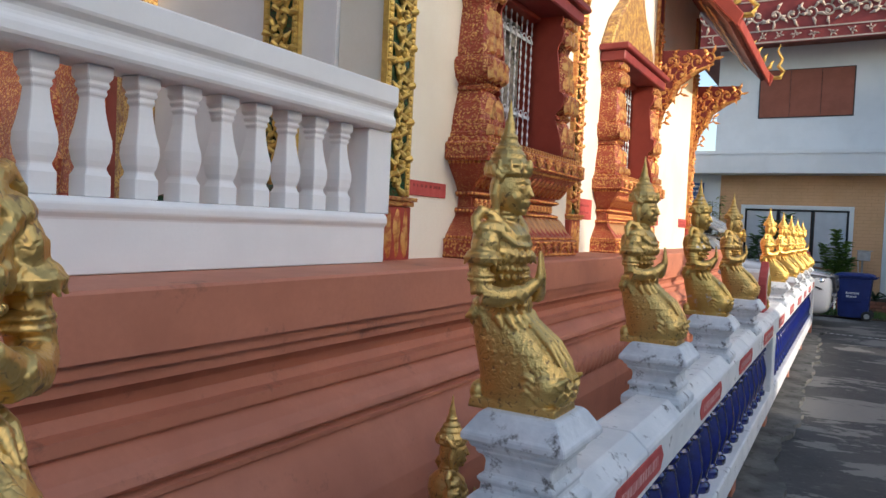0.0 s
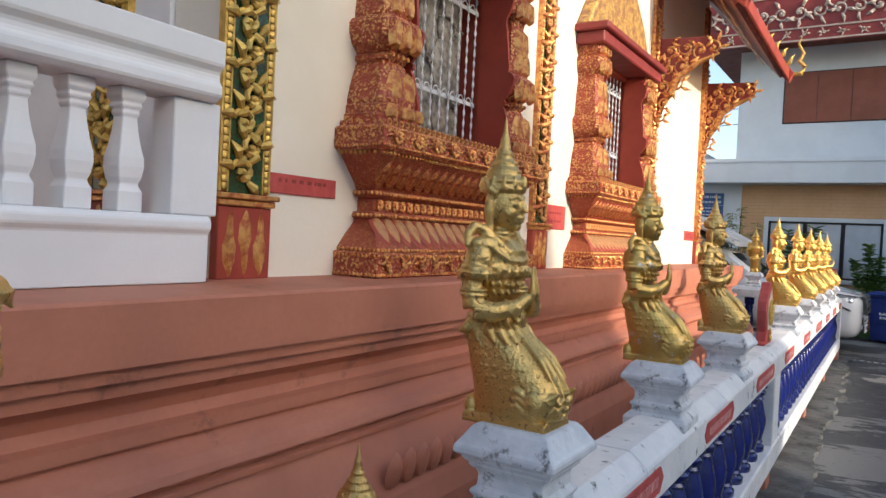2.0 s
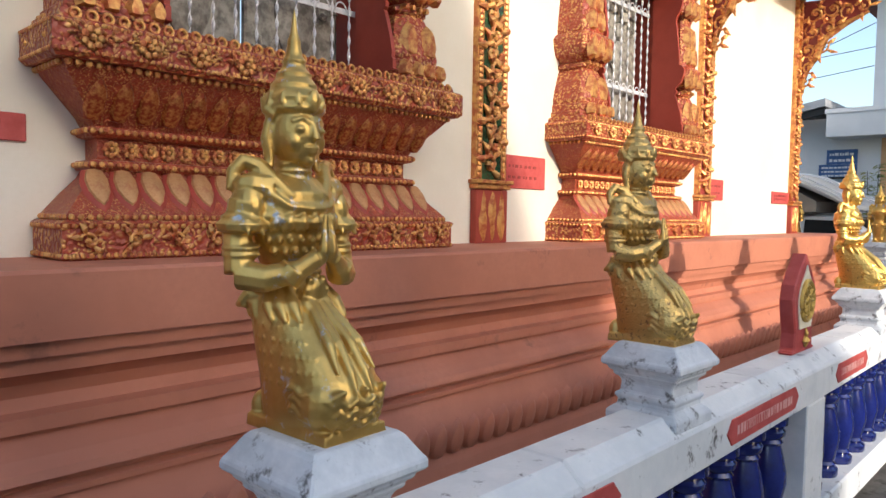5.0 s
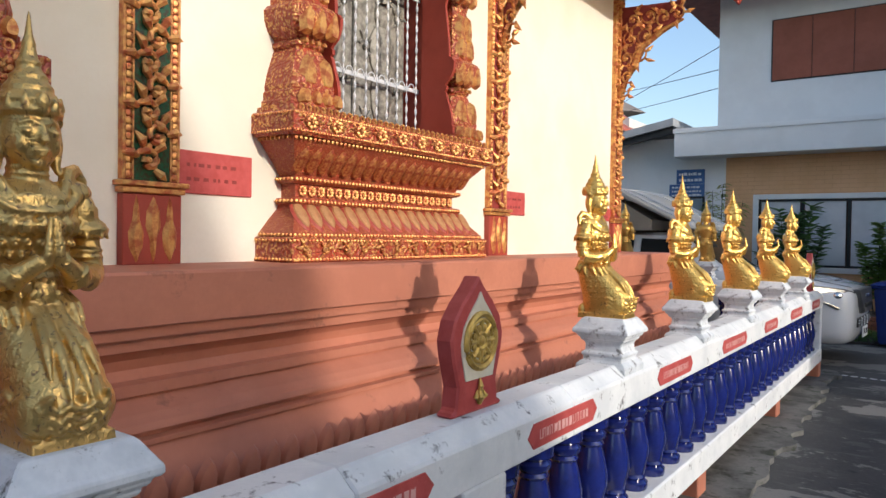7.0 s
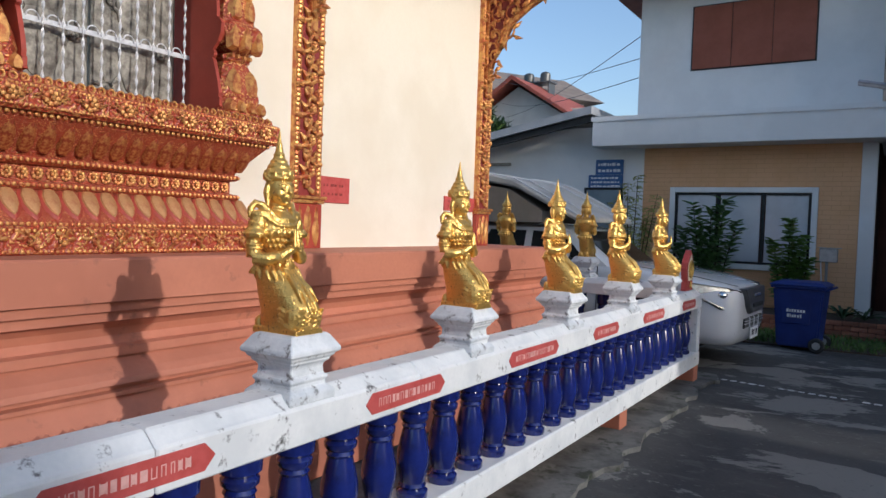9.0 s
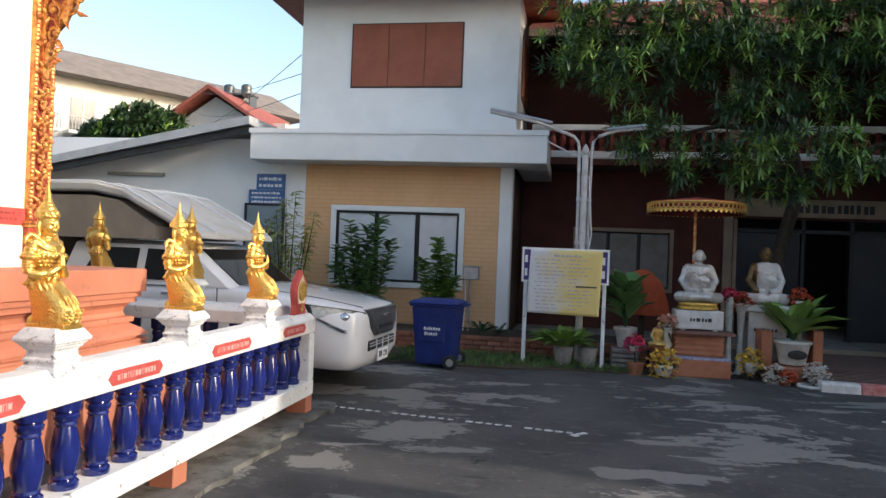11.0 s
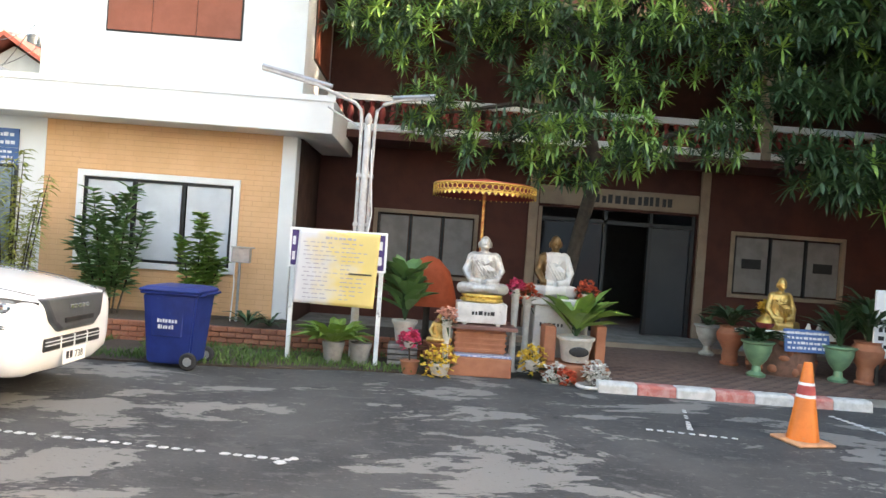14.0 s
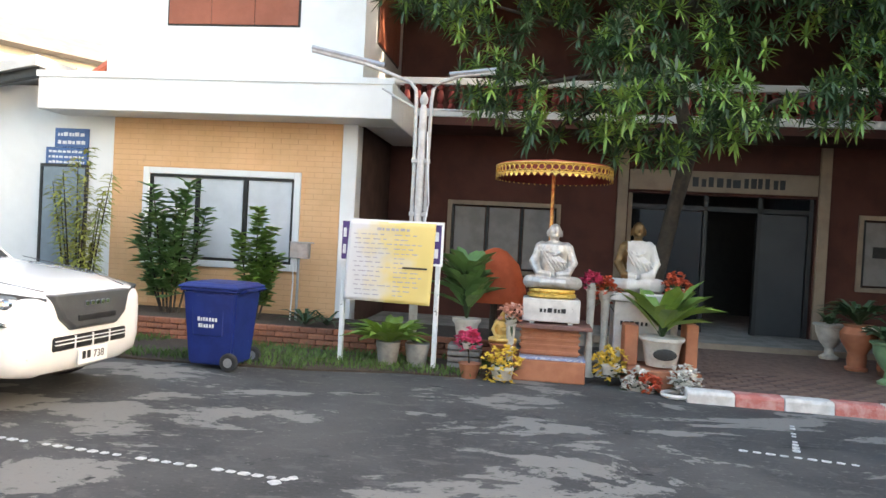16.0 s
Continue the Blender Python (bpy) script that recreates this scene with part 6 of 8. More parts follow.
# ---------------------------------------------------------------- wheelie bin
BIN = mat("blue_bin_plastic", (0.007, 0.024, 0.16), (0.005, 0.018, 0.125), rough=0.42, scale=5, bump=0.12, stain=(0.10, 0.12, 0.2), amount=0.12)
RUBBER = mat("black_rubber", (0.02, 0.02, 0.021), (0.035, 0.034, 0.033), rough=0.8, scale=12, bump=0.3)


def wheelie_bin():
    t = thing("wheelie_bin", pose(0.60, 15.02, 0.0, 0, 0, -4) @ Matrix.Scale(0.93, 4), "blue plastic wheelie bin with white lettering", "bin")
    body = Geo().taper(0, 0, 0.05, 0.84, 0.25, 0.22, 0.31, 0.28)
    part("body", body, BIN, t, bevel=0.02, segs=2)
    part("front_panel", Geo().taper(-0.02, -0.247, 0.36, 0.72, 0.17, 0.01, 0.19, 0.022), BIN, t, bevel=0.008)
    part("rim", Geo().box(-0.335, 0.335, -0.305, 0.305, 0.835, 0.868), BIN, t, bevel=0.01)
    lid = part("lid", Geo().rings([[(sx * a, sy * b, z) for sx, sy in ((-1, -1), (1, -1), (1, 1), (-1, 1))] for z, a, b in ((0.87, 0.35, 0.32), (0.89, 0.35, 0.32), (0.925, 0.28, 0.26), (0.935, 0.2, 0.18))]), BIN, t, "slightly domed lid", bevel=0.012)
    part("handle", Geo().tube([(0.31, -0.22, 0.83), (0.39, -0.22, 0.86), (0.39, 0.22, 0.86), (0.31, 0.22, 0.83)], 0.016, 8), BIN, lid)
    part("axle", Geo().tube([(0.23, -0.27, 0.1), (0.23, 0.27, 0.1)], 0.012, 8), BLACK, t)
    for s in (-1, 1):
        w = part("wheel", Geo().add(*(lambda q: (q.v, q.f))(Geo().lathe([(0.04, -0.025), (0.085, -0.025), (0.1, -0.012), (0.1, 0.012), (0.085, 0.025), (0.04, 0.025)], 0, 0, 20)), m=pose(0.25, s * 0.27, 0.1, 90, 0, 0)), RUBBER, t, "black rubber wheel", smooth=True)
        part("hub", Geo().add(*(lambda q: (q.v, q.f))(Geo().lathe([(0.05, -0.03), (0.05, 0.03)], 0, 0, 14)), m=pose(0.25, s * 0.27, 0.1, 90, 0, 0)), SILVER, w)
    g, r2 = Geo(), random.Random(6)
    bars(g, -0.13, 0.10, 0.52, 0.045, -0.271, r2, 0.012, (0.012, 0.03))
    bars(g, -0.12, 0.08, 0.45, 0.045, -0.265, r2, 0.012, (0.012, 0.03))
    tagged(part("white_lettering", g, SIGN_INK, t), kind="stuff")


SILVER = mat("grey_metal", (0.45, 0.46, 0.47), (0.36, 0.37, 0.38), rough=0.35, metal=0.8, scale=12, bump=0.1)
wheelie_bin()


# ---------------------------------------------------------------- notice board with a hanging banner
def notice_board():
    t = thing("notice_board", pose(1.62, 15.74, 0, 0, 0, -3.5), "white framed notice board covered by a yellow and white banner", "notice board")
    W = 1.11
    for x in (0.04, W - 0.02):
        part("post", Geo().box(x - 0.025, x + 0.025, -0.02, 0.03, 0, 1.58), WHITE_OLD, t, "white painted steel post", bevel=0.005)
    part("board", Geo().box(0, W + 0.02, -0.035, -0.021, 1.13, 1.56), mat("purple_board", (0.06, 0.03, 0.16), (0.05, 0.025, 0.13), rough=0.4, scale=5, bump=0.05), t, "purple backing board")
    fr = Geo().box(-0.015, W + 0.035, -0.045, -0.0355, 1.555, 1.585).box(-0.015, W + 0.035, -0.045, -0.0355, 1.115, 1.14).box(-0.015, 0.012, -0.045, -0.0355, 1.1405, 1.5545).box(W + 0.008, W + 0.035, -0.045, -0.0355, 1.1405, 1.5545)
    part("frame", fr, WHITE, t, "white frame")
    g, r2 = Geo(), random.Random(2)
    for z in (1.2, 1.38):
        g.box(W - 0.075, W - 0.02, -0.0375, -0.0355, z, z + 0.10).box(0.025, 0.06, -0.0375, -0.0355, z, z + 0.1)
    part("side_lettering", g, SIGN_INK, t)
    # the banner, softly creased
    n, k = 24, 20
    cl = Geo()
    vs = []
    for i in range(n + 1):
        for j in range(k + 1):
            u, v = i / n, j / k
            x = 0.10 + u * (0.93 + 0.03 * (1 - v)) - 0.03 * v * (1 - u)
            y = -0.055 - 0.012 * math.sin(u * 9 + v * 3) - 0.02 * v - 0.008 * noise.noise((u * 5, v * 5, 1))
            vs.append((x, y, 1.565 - v * 0.86 - 0.015 * u * v))
    fs = [(i * (k + 1) + j, (i + 1) * (k + 1) + j, (i + 1) * (k + 1) + j + 1, i * (k + 1) + j + 1) for i in range(n) for j in range(k)]
    cl.add(vs, fs)
    banner = part("banner", cl, BANNER, t, "creased yellow and white vinyl banner", smooth=True)
    sol = banner.modifiers.new("thick", "SOLIDIFY")
    sol.thickness = 0.003
    g = Geo()
    for r in range(15):
        z = 1.47 - r * 0.05
        if r == 0:
            bars(g, 0.42, 0.80, z, 0.03, -0.088, r2, 0.02, (0.02, 0.05))
        else:
            bars(g, 0.16 + r2.uniform(0, 0.05), r2.uniform(0.45, 0.6), z, 0.012, -0.094, r2, 0.03, (0.03, 0.09))
            bars(g, 0.62, r2.uniform(0.75, 0.98), z, 0.012, -0.094, r2, 0.03, (0.03, 0.09))
    tagged(part("banner_lettering", g, mat("grey_violet_ink", (0.42, 0.40, 0.44), (0.36, 0.34, 0.38), rough=0.6, scale=20, bump=0), t), kind="stuff")
    part("banner_bar", Geo().box(0.72, 0.99, -0.097, -0.095, 1.07, 1.09), BLACK, t)


BANNER = bpy.data.materials.new("banner_vinyl")
BANNER.use_nodes = True
bn, bl = BANNER.node_tree.nodes, BANNER.node_tree.links
bco = bn.new("ShaderNodeTexCoord").outputs["Object"]
sep = bn.new("ShaderNodeSeparateXYZ")
bl.new(bco, sep.inputs[0])
bz = bn.new("ShaderNodeTexNoise")
bz.inputs["Scale"].default_value = 4.0
bl.new(bco, bz.inputs["Vector"])
ad = bn.new("ShaderNodeMath")
ad.operation = "MULTIPLY_ADD"
ad.inputs[1].default_value = 1.1
bl.new(bz.outputs["Fac"], ad.inputs[0])
bl.new(sep.outputs["X"], ad.inputs[2])
br_ = bn.new("ShaderNodeMapRange")
br_.inputs["From Min"].default_value, br_.inputs["From Max"].default_value = 0.80, 1.25
bl.new(ad.outputs[0], br_.inputs["Value"])
bm_ = bn.new("ShaderNodeMix")
bm_.data_type = "RGBA"
bm_.inputs["A"].default_value, bm_.inputs["B"].default_value = (0.62, 0.61, 0.62, 1), (0.70, 0.55, 0.20, 1)
bl.new(br_.outputs["Result"], bm_.inputs["Factor"])
bl.new(bm_.outputs["Result"], bn["Principled BSDF"].inputs["Base Color"])
bn["Principled BSDF"].inputs["Roughness"].default_value = 0.45
notice_board()


# ---------------------------------------------------------------- forked lamp pole, meter box
def lamp_pole():
    t = thing("forked_pole", pose(2.40, 16.05, 0), "grey steel pole with two forked arms carrying tube lamps", "pole")
    part("post", Geo().lathe([(0.05, 0), (0.045, 2.85), (0.03, 2.9)], 0, 0, 14), POLE, t, smooth=True)
    part("finial", Geo().lathe([(0.02, 2.9), (0.045, 2.93), (0.05, 2.97), (0.035, 3.01), (0.01, 3.05)], 0, 0, 14), POLE, t, smooth=True)
    for s, tip in ((-1, (-1.36, 0.1, 3.52)), (1, (0.80, -0.05, 3.27))):
        part("arm", Geo().tube([(s * 0.075, 0, 1.2), (s * 0.075, 0, 2.2), (s * 0.085, 0, 2.95), (s * 0.10, 0, 3.08), (s * 0.17, 0, 3.16), (tip[0] * 0.5, tip[1] * 0.5, (3.18 + tip[2]) / 2 + 0.01), tip], 0.022, 10), POLE, t, smooth=True)
        part("tube_lamp", Geo().tube([(tip[0] * 0.35, tip[1] * 0.4, (3.16 * 0.6 + tip[2] * 0.4) + 0.045), (tip[0] * 1.0, tip[1], tip[2] + 0.035)], 0.03, 8), SILVER, t, smooth=True)
        part("brace", Geo().tube([(s * 0.08, 0, 2.86), (s * 0.55, 0.3, 3.14 if s < 0 else 2.9)], 0.012, 6), POLE, t)
    for z in (1.65, 2.25):
        part("clamp", Geo().box(-0.105, 0.105, -0.03, 0.03, z, z + 0.05), POLE, t, bevel=0.005)
    part("cable", Geo().tube([(0.06, -0.03, 2.6), (0.12, -0.05, 1.8), (0.05, -0.06, 1.3), (0.07, -0.05, 0.9)], 0.008, 6), WHITE, t)


POLE = mat("pale_grey_steel", (0.50, 0.49, 0.48), (0.40, 0.37, 0.35), rough=0.5, scale=12, bump=0.15, stain=(0.25, 0.14, 0.09), amount=0.15)
lamp_pole()
t = thing("meter_box", pose(0.72, 16.95, 0.26), "small grey meter box on a thin post", "meter box")
part("post", Geo().tube([(0, 0, 0), (0, 0, 0.85)], 0.018, 8), SILVER, t)
part("box", Geo().box(-0.10, 0.14, -0.07, 0.05, 0.80, 1.0), SILVER, t, bevel=0.008)
part("hood", Geo().box(-0.11, 0.18, -0.09, 0.06, 1.002, 1.015), SILVER, t)
part("conduit", Geo().tube([(-0.08, 0, 0), (-0.06, 0, 0.5), (-0.08, 0, 0.8)], 0.01, 6), WHITE, t)


# ---------------------------------------------------------------- traffic cone
def cone():
    t = thing("traffic_cone", pose(6.62, 13.42, 0, 0, 0, 12), "orange traffic cone with a white and red sleeve", "traffic cone")
    part("base", Geo().box(-0.19, 0.19, -0.19, 0.19, 0, 0.03), mat("faded_orange_rubber", (0.66, 0.34, 0.17), (0.5, 0.25, 0.13), rough=0.7, scale=9, bump=0.3), t, bevel=0.012)
    part("body", Geo().lathe([(0.135, 0.031), (0.13, 0.05), (0.035, 0.70), (0.03, 0.705)], 0, 0, 24), mat("orange_plastic", (0.78, 0.20, 0.025), (0.66, 0.16, 0.02), rough=0.45, scale=6, bump=0.1, stain=(0.5, 0.25, 0.12), amount=0.15), t, smooth=True)
    r = lambda z: 0.13 - (z - 0.05) * 0.095 / 0.65 + 0.003
    for a, b, m in ((0.40, 0.425, WHITE), (0.426, 0.505, RED_LABEL), (0.506, 0.53, WHITE)):
        part("sleeve_band", Geo().lathe([(r(a), a), (r(b), b)], 0, 0, 24), m, t, smooth=True)


cone()
# ---------------------------------------------------------------- pickup truck
CAR_WHITE = mat("white_car_paint", (0.78, 0.79, 0.80), (0.74, 0.75, 0.76), rough=0.16, scale=1.5, bump=0.0, coat=0.7)
CAR_GREY = mat("dark_grey_trim", (0.09, 0.095, 0.10), (0.07, 0.075, 0.08), rough=0.3, scale=6, bump=0.05, metal=0.3)
CANVAS = mat("pale_canopy_sheet", (0.56, 0.55, 0.52), (0.46, 0.45, 0.42), rough=0.4, scale=3, bump=0.15)
CANVAS_TAN = mat("tan_canopy_side", (0.36, 0.31, 0.25), (0.30, 0.26, 0.21), rough=0.6, scale=3, bump=0.2)
LAMP = mat("lamp_lens", (0.34, 0.37, 0.40), (0.20, 0.22, 0.24), rough=0.08, scale=25, bump=0.1, coat=1.0, metal=0.4)
AMBER = mat("amber_lens", (0.7, 0.28, 0.05), (0.6, 0.22, 0.04), rough=0.15, scale=10, bump=0.0)
CHROME = mat("chrome", (0.75, 0.76, 0.77), (0.65, 0.66, 0.67), rough=0.12, metal=1.0, scale=9, bump=0.0)


def pickup(m, label, canopy=True):
    """A double-cab pickup; x forward, the front axle over the origin."""
    t = thing("pickup_truck", m, label, "car", "parked pickups")

    def section(x, zb, zt, hw, r=0.10):
        side = [(-hw * 0.94, zb), (-hw, zb + 0.12), (-hw, zt - r * 1.6), (-hw * 0.97, zt - r * 0.6), (-hw * 0.90, zt - r * 0.12), (-hw * 0.5, zt + 0.015)]
        full = side + [(-y, z) for y, z in side[::-1]]
        return [(x, y, z) for y, z in full]

    secs = [(0.86, 0.42, 0.76, 0.52, 0.05), (0.845, 0.34, 0.82, 0.62, 0.06), (0.80, 0.25, 0.87, 0.70, 0.08), (0.70, 0.22, 0.905, 0.76), (0.5, 0.22, 0.945, 0.80), (0.2, 0.24, 0.985, 0.81), (-0.2, 0.26, 1.03, 0.81), (-0.46, 0.26, 1.06, 0.81),
            (-0.7, 0.26, 1.04, 0.81), (-1.6, 0.26, 1.03, 0.81), (-2.5, 0.26, 1.03, 0.81), (-3.4, 0.28, 1.02, 0.81), (-3.72, 0.34, 1.0, 0.79)]
    body = part("body", Geo().rings([section(*s) for s in secs]), CAR_WHITE, t, "glossy white body", smooth=True)
    sm = body.modifiers.new("round", "SUBSURF")
    sm.levels = sm.render_levels = 1
    # cab
    z0, z1, z2 = 1.02, 1.43, 1.475
    ring = lambda z, xf, xr, hw: [(xf, -hw * 0.9, z), (xf - 0.08, -hw, z), (xr, -hw, z), (xr - 0.05, -hw * 0.92, z), (xr - 0.05, hw * 0.92, z), (xr, hw, z), (xf - 0.08, hw, z), (xf, hw * 0.9, z)]
    part("cab", Geo().rings([ring(z0, -0.45, -2.5, 0.755), ring(1.2, -0.70, -2.48, 0.715), ring(z1, -1.02, -2.42, 0.655), ring(z2, -1.16, -2.36, 0.56)]), CAR_WHITE, t, smooth=True)
    yw = lambda z: 0.755 - (z - z0) * 0.245
    part("windscreen", Geo().rings([[(-0.485 + o, -0.62, 1.05), (-0.97 + o, -0.56, 1.405), (-0.97 + o, 0.56, 1.405), (-0.485 + o, 0.62, 1.05)] for o in (0.0, 0.012)]), GLASS, t, "dark windscreen")
    for s in (-1, 1):
        def pane(pts):
            return Geo().rings([[(x, s * (yw(z) + o), z) for x, z in pts] for o in (0.002, 0.012)])
        part("side_window", pane([(-0.80, 1.07), (-1.12, 1.38), (-1.52, 1.39), (-1.52, 1.07)]), GLASS, t, "dark side window")
        part("side_window", pane([(-1.62, 1.07), (-1.62, 1.39), (-2.12, 1.39), (-2.28, 1.07)]), GLASS, t, "dark side window")
        mi = part("mirror", Geo().ball((-0.98, s * 0.90, 1.14), (0.05, 0.085, 0.065), 12, 8), CAR_WHITE, t, smooth=True)
        part("mirror_arm", Geo().tube([(-0.98, s * 0.74, 1.08), (-0.98, s * 0.86, 1.11)], 0.02, 8), BLACK, mi)
        # swept headlight
        hl = [(0.80, 0.48, 0.66), (0.80, 0.46, 0.83), (0.73, 0.68, 0.865), (0.36, 0.80, 0.90), (0.40, 0.80, 0.80), (0.70, 0.755, 0.67)]
        g = Geo()
        g.rings([[(x + 0.03, s * (y + 0.022), z) for x, y, z in hl], [(x - 0.05, s * (y - 0.04), z) for x, y, z in hl]])
        cx, cz = sum(p[0] for p in hl) / 6, sum(p[2] for p in hl) / 6
        bz_ = [(cx + (x - cx) * 1.10, y, cz + (z - cz) * 1.14) for x, y, z in hl]
        part("lamp_bezel", Geo().rings([[(x + 0.024, s * (y + 0.016), z) for x, y, z in bz_], [(x - 0.05, s * (y - 0.04), z) for x, y, z in bz_]]), BLACK, t, "black lamp bezel", smooth=True)
        h = part("headlight", g, LAMP, t, "clear swept headlight", smooth=True)
        part("reflector", Geo().ball((0.70, s * 0.70, 0.80), (0.06, 0.05, 0.045), 12, 8), CHROME, h)
        part("fog_lamp", Geo().ball((0.80, s * 0.60, 0.42), (0.03, 0.05, 0.05), 12, 6), LAMP, t)
        for xx in (-1.18, -2.05):
            part("door_handle", Geo().box(xx - 0.07, xx + 0.07, s * 0.815 - 0.012, s * 0.815 + 0.012, 0.93, 0.955), CHROME, t, bevel=0.004)
        for xx in (-0.62, -1.56, -2.45):
            part("door_gap", Geo().box(xx - 0.004, xx + 0.004, s * 0.811 - 0.004, s * 0.811 + 0.004, 0.34, 1.02), BLACK, t)
        for xx in (0.0, -2.75):
            rim_pts = [(xx + 0.40 * math.cos(a), 0.34 + 0.40 * math.sin(a)) for a in [radians(-16 + 212 * i / 24) for i in range(25)]]
            # No hollow in the body: a black disc draws the wheel well's shade.
            part("wheel_arch", Geo().prism_y(rim_pts, min(s * 0.70, s * 0.816), max(s * 0.70, s * 0.816)), BLACK, t, "black disc standing for the shaded wheel well")
            w = Geo()
            w.add(*(lambda q: (q.v, q.f))(Geo().lathe([(0.20, -0.11), (0.29, -0.11), (0.32, -0.08), (0.325, 0.0), (0.32, 0.08), (0.29, 0.11), (0.20, 0.10)], 0, 0, 32)), m=pose(xx, s * 0.745, 0.325, 90, 0, 0))
            tw = part("wheel", w, RUBBER, t, "black tyre", smooth=True)
            rim = Geo()
            rim.add(*(lambda q: (q.v, q.f))(Geo().lathe([(0.205, 0.06), (0.20, 0.085), (0.17, 0.075), (0.06, 0.06), (0.05, 0.09), (0.0, 0.09)], 0, 0, 24)), m=pose(xx, s * 0.760, 0.325, -90 * s, 0, 0))
            part("rim", rim, SILVER, tw, "grey alloy rim", smooth=True)
    # grille, bumper openings, plate
    part("grille", Geo().rings([[(0.855 + o, -0.44 - b, 0.86), (0.86 + o, 0.44 + b, 0.86), (0.885 + o, 0.36 + b, 0.68), (0.89 + o, 0.25, 0.60 - b), (0.89 + o, -0.25, 0.60 - b), (0.885 + o, -0.36 - b, 0.68)] for o, b in ((-0.10, 0.03), (0.0, 0.01), (0.022, -0.01))]), CAR_GREY, t, "dark grey grille", bevel=0.01)
    part("grille_slot", Geo().box(0.888, 0.915, -0.22, 0.22, 0.655, 0.70), BLACK, t, bevel=0.006)
    bd = Geo()
    for k in range(5):
        y = -0.14 + k * 0.06
        bd.box(0.89, 0.905, y, y + 0.042, 0.765, 0.80)
    part("badge", bd, CHROME, t, "chrome badge", bevel=0.004)
    part("lower_intake", Geo().box(0.80, 0.873, -0.42, 0.42, 0.44, 0.545), BLACK, t, bevel=0.012)
    for z in (0.487, 0.515):
        part("intake_bar", Geo().box(0.865, 0.882, -0.41, 0.41, z, z + 0.008), CAR_WHITE, t)
    for y in (-0.2, 0.0, 0.2):
        part("intake_upright", Geo().box(0.865, 0.881, y - 0.005, y + 0.005, 0.442, 0.543), CAR_WHITE, t)
    pl = part("number_plate", Geo().box(0.873, 0.885, -0.17, 0.17, 0.31, 0.43), WHITE, t, "white number plate", bevel=0.003)
    cu = bpy.data.curves.new("plate_text", "FONT")
    cu.body, cu.size, cu.extrude, cu.align_x = "738", 0.085, 0.001, "CENTER"
    tx = new("plate_text", cu)
    tm = bpy.data.meshes.new_from_object(tx.evaluated_get(bpy.context.evaluated_depsgraph_get()))
    bpy.data.objects.remove(tx)
    part("plate_digits", tm, BLACK, pl, at=pose(0.8865, 0.06, 0.345, 90, 0, 90))
    part("plate_letters", Geo().box(0.885, 0.8865, -0.13, -0.09, 0.35, 0.41).box(0.885, 0.8865, -0.075, -0.035, 0.35, 0.41), BLACK, pl)
    part("wiper", Geo().tube([(-0.49, -0.3, 1.06), (-0.60, 0.1, 1.145)], 0.008, 6), BLACK, t)
    part("bonnet_line", Geo().tube([(0.80, -0.46, 0.885), (0.4, -0.60, 0.965), (-0.4, -0.70, 1.06)], 0.004, 5).tube([(0.80, 0.46, 0.885), (0.4, 0.60, 0.965), (-0.4, 0.70, 1.06)], 0.004, 5), CAR_GREY, t)
    if canopy:
        cp = [(-3.75, 1.0), (-2.50, 1.0), (-2.46, 1.48), (-1.05, 1.49), (-0.60, 1.47), (-0.62, 1.56), (-1.45, 1.98), (-1.8, 2.05), (-3.75, 2.03)]
        part("canopy_side", Geo().rings([[(x - 0.3, y, z) for x, z in cp[:4] + [(-1.05, 1.62), (-1.5, 1.88), (-1.82, 1.93), (-3.75, 1.91)]] for y in (-0.80, 0.80)]), CANVAS_TAN, t, "tan canopy sides")
        part("canopy_top", Geo().rings([[(x - 0.3, y, z) for x, z in [(-0.56, 1.50), (-0.58, 1.57), (-1.45, 2.0), (-1.8, 2.07), (-3.80, 2.05), (-3.80, 1.96), (-1.8, 1.97), (-1.4, 1.90)]] for y in (-0.84, 0.84)]), CANVAS, t, "pale sheet canopy over bed and cab", bevel=0.02)
        for y in (-0.78, -0.4, 0.4, 0.78):
            part("canopy_rib", Geo().tube([(-0.90, y, 1.59), (-1.75, y, 2.012), (-2.1, y, 2.08), (-4.0, y, 2.062)], 0.012, 6), CAR_WHITE, t)
    return t


pickup(pose(-0.56, 13.38, 0, 0, 0, -3), "white double-cab pickup with a pale sheet canopy")
pickup(pose(10.0, 14.95, 0, 0, 0, -118), "white pickup parked beyond the kerb", False)
t = thing("advert_board", pose(-5.05, 15.4, 0), "white advertising board with black lettering", "sign")
part("board", Geo().box(-0.6, 0.6, -0.015, 0.015, 1.0, 1.58), WHITE, t, bevel=0.004)
part("leg", Geo().box(-0.55, -0.51, -0.02, 0.02, 0, 0.998), SILVER, t)
part("leg", Geo().box(0.51, 0.55, -0.02, 0.02, 0, 0.998), SILVER, t)
for k, (body, z) in enumerate((("is your TV", 1.38), ("Built-in Free", 1.22))):
    cu = bpy.data.curves.new("advert_text", "FONT")
    cu.body, cu.size, cu.extrude, cu.align_x = body, 0.17, 0.001, "CENTER"
    tx = new("advert_text", cu)
    tm = bpy.data.meshes.new_from_object(tx.evaluated_get(bpy.context.evaluated_depsgraph_get()))
    bpy.data.objects.remove(tx)
    part("lettering", tm, BLACK, t, at=pose(0, -0.0165, z, 90, 0, 0))


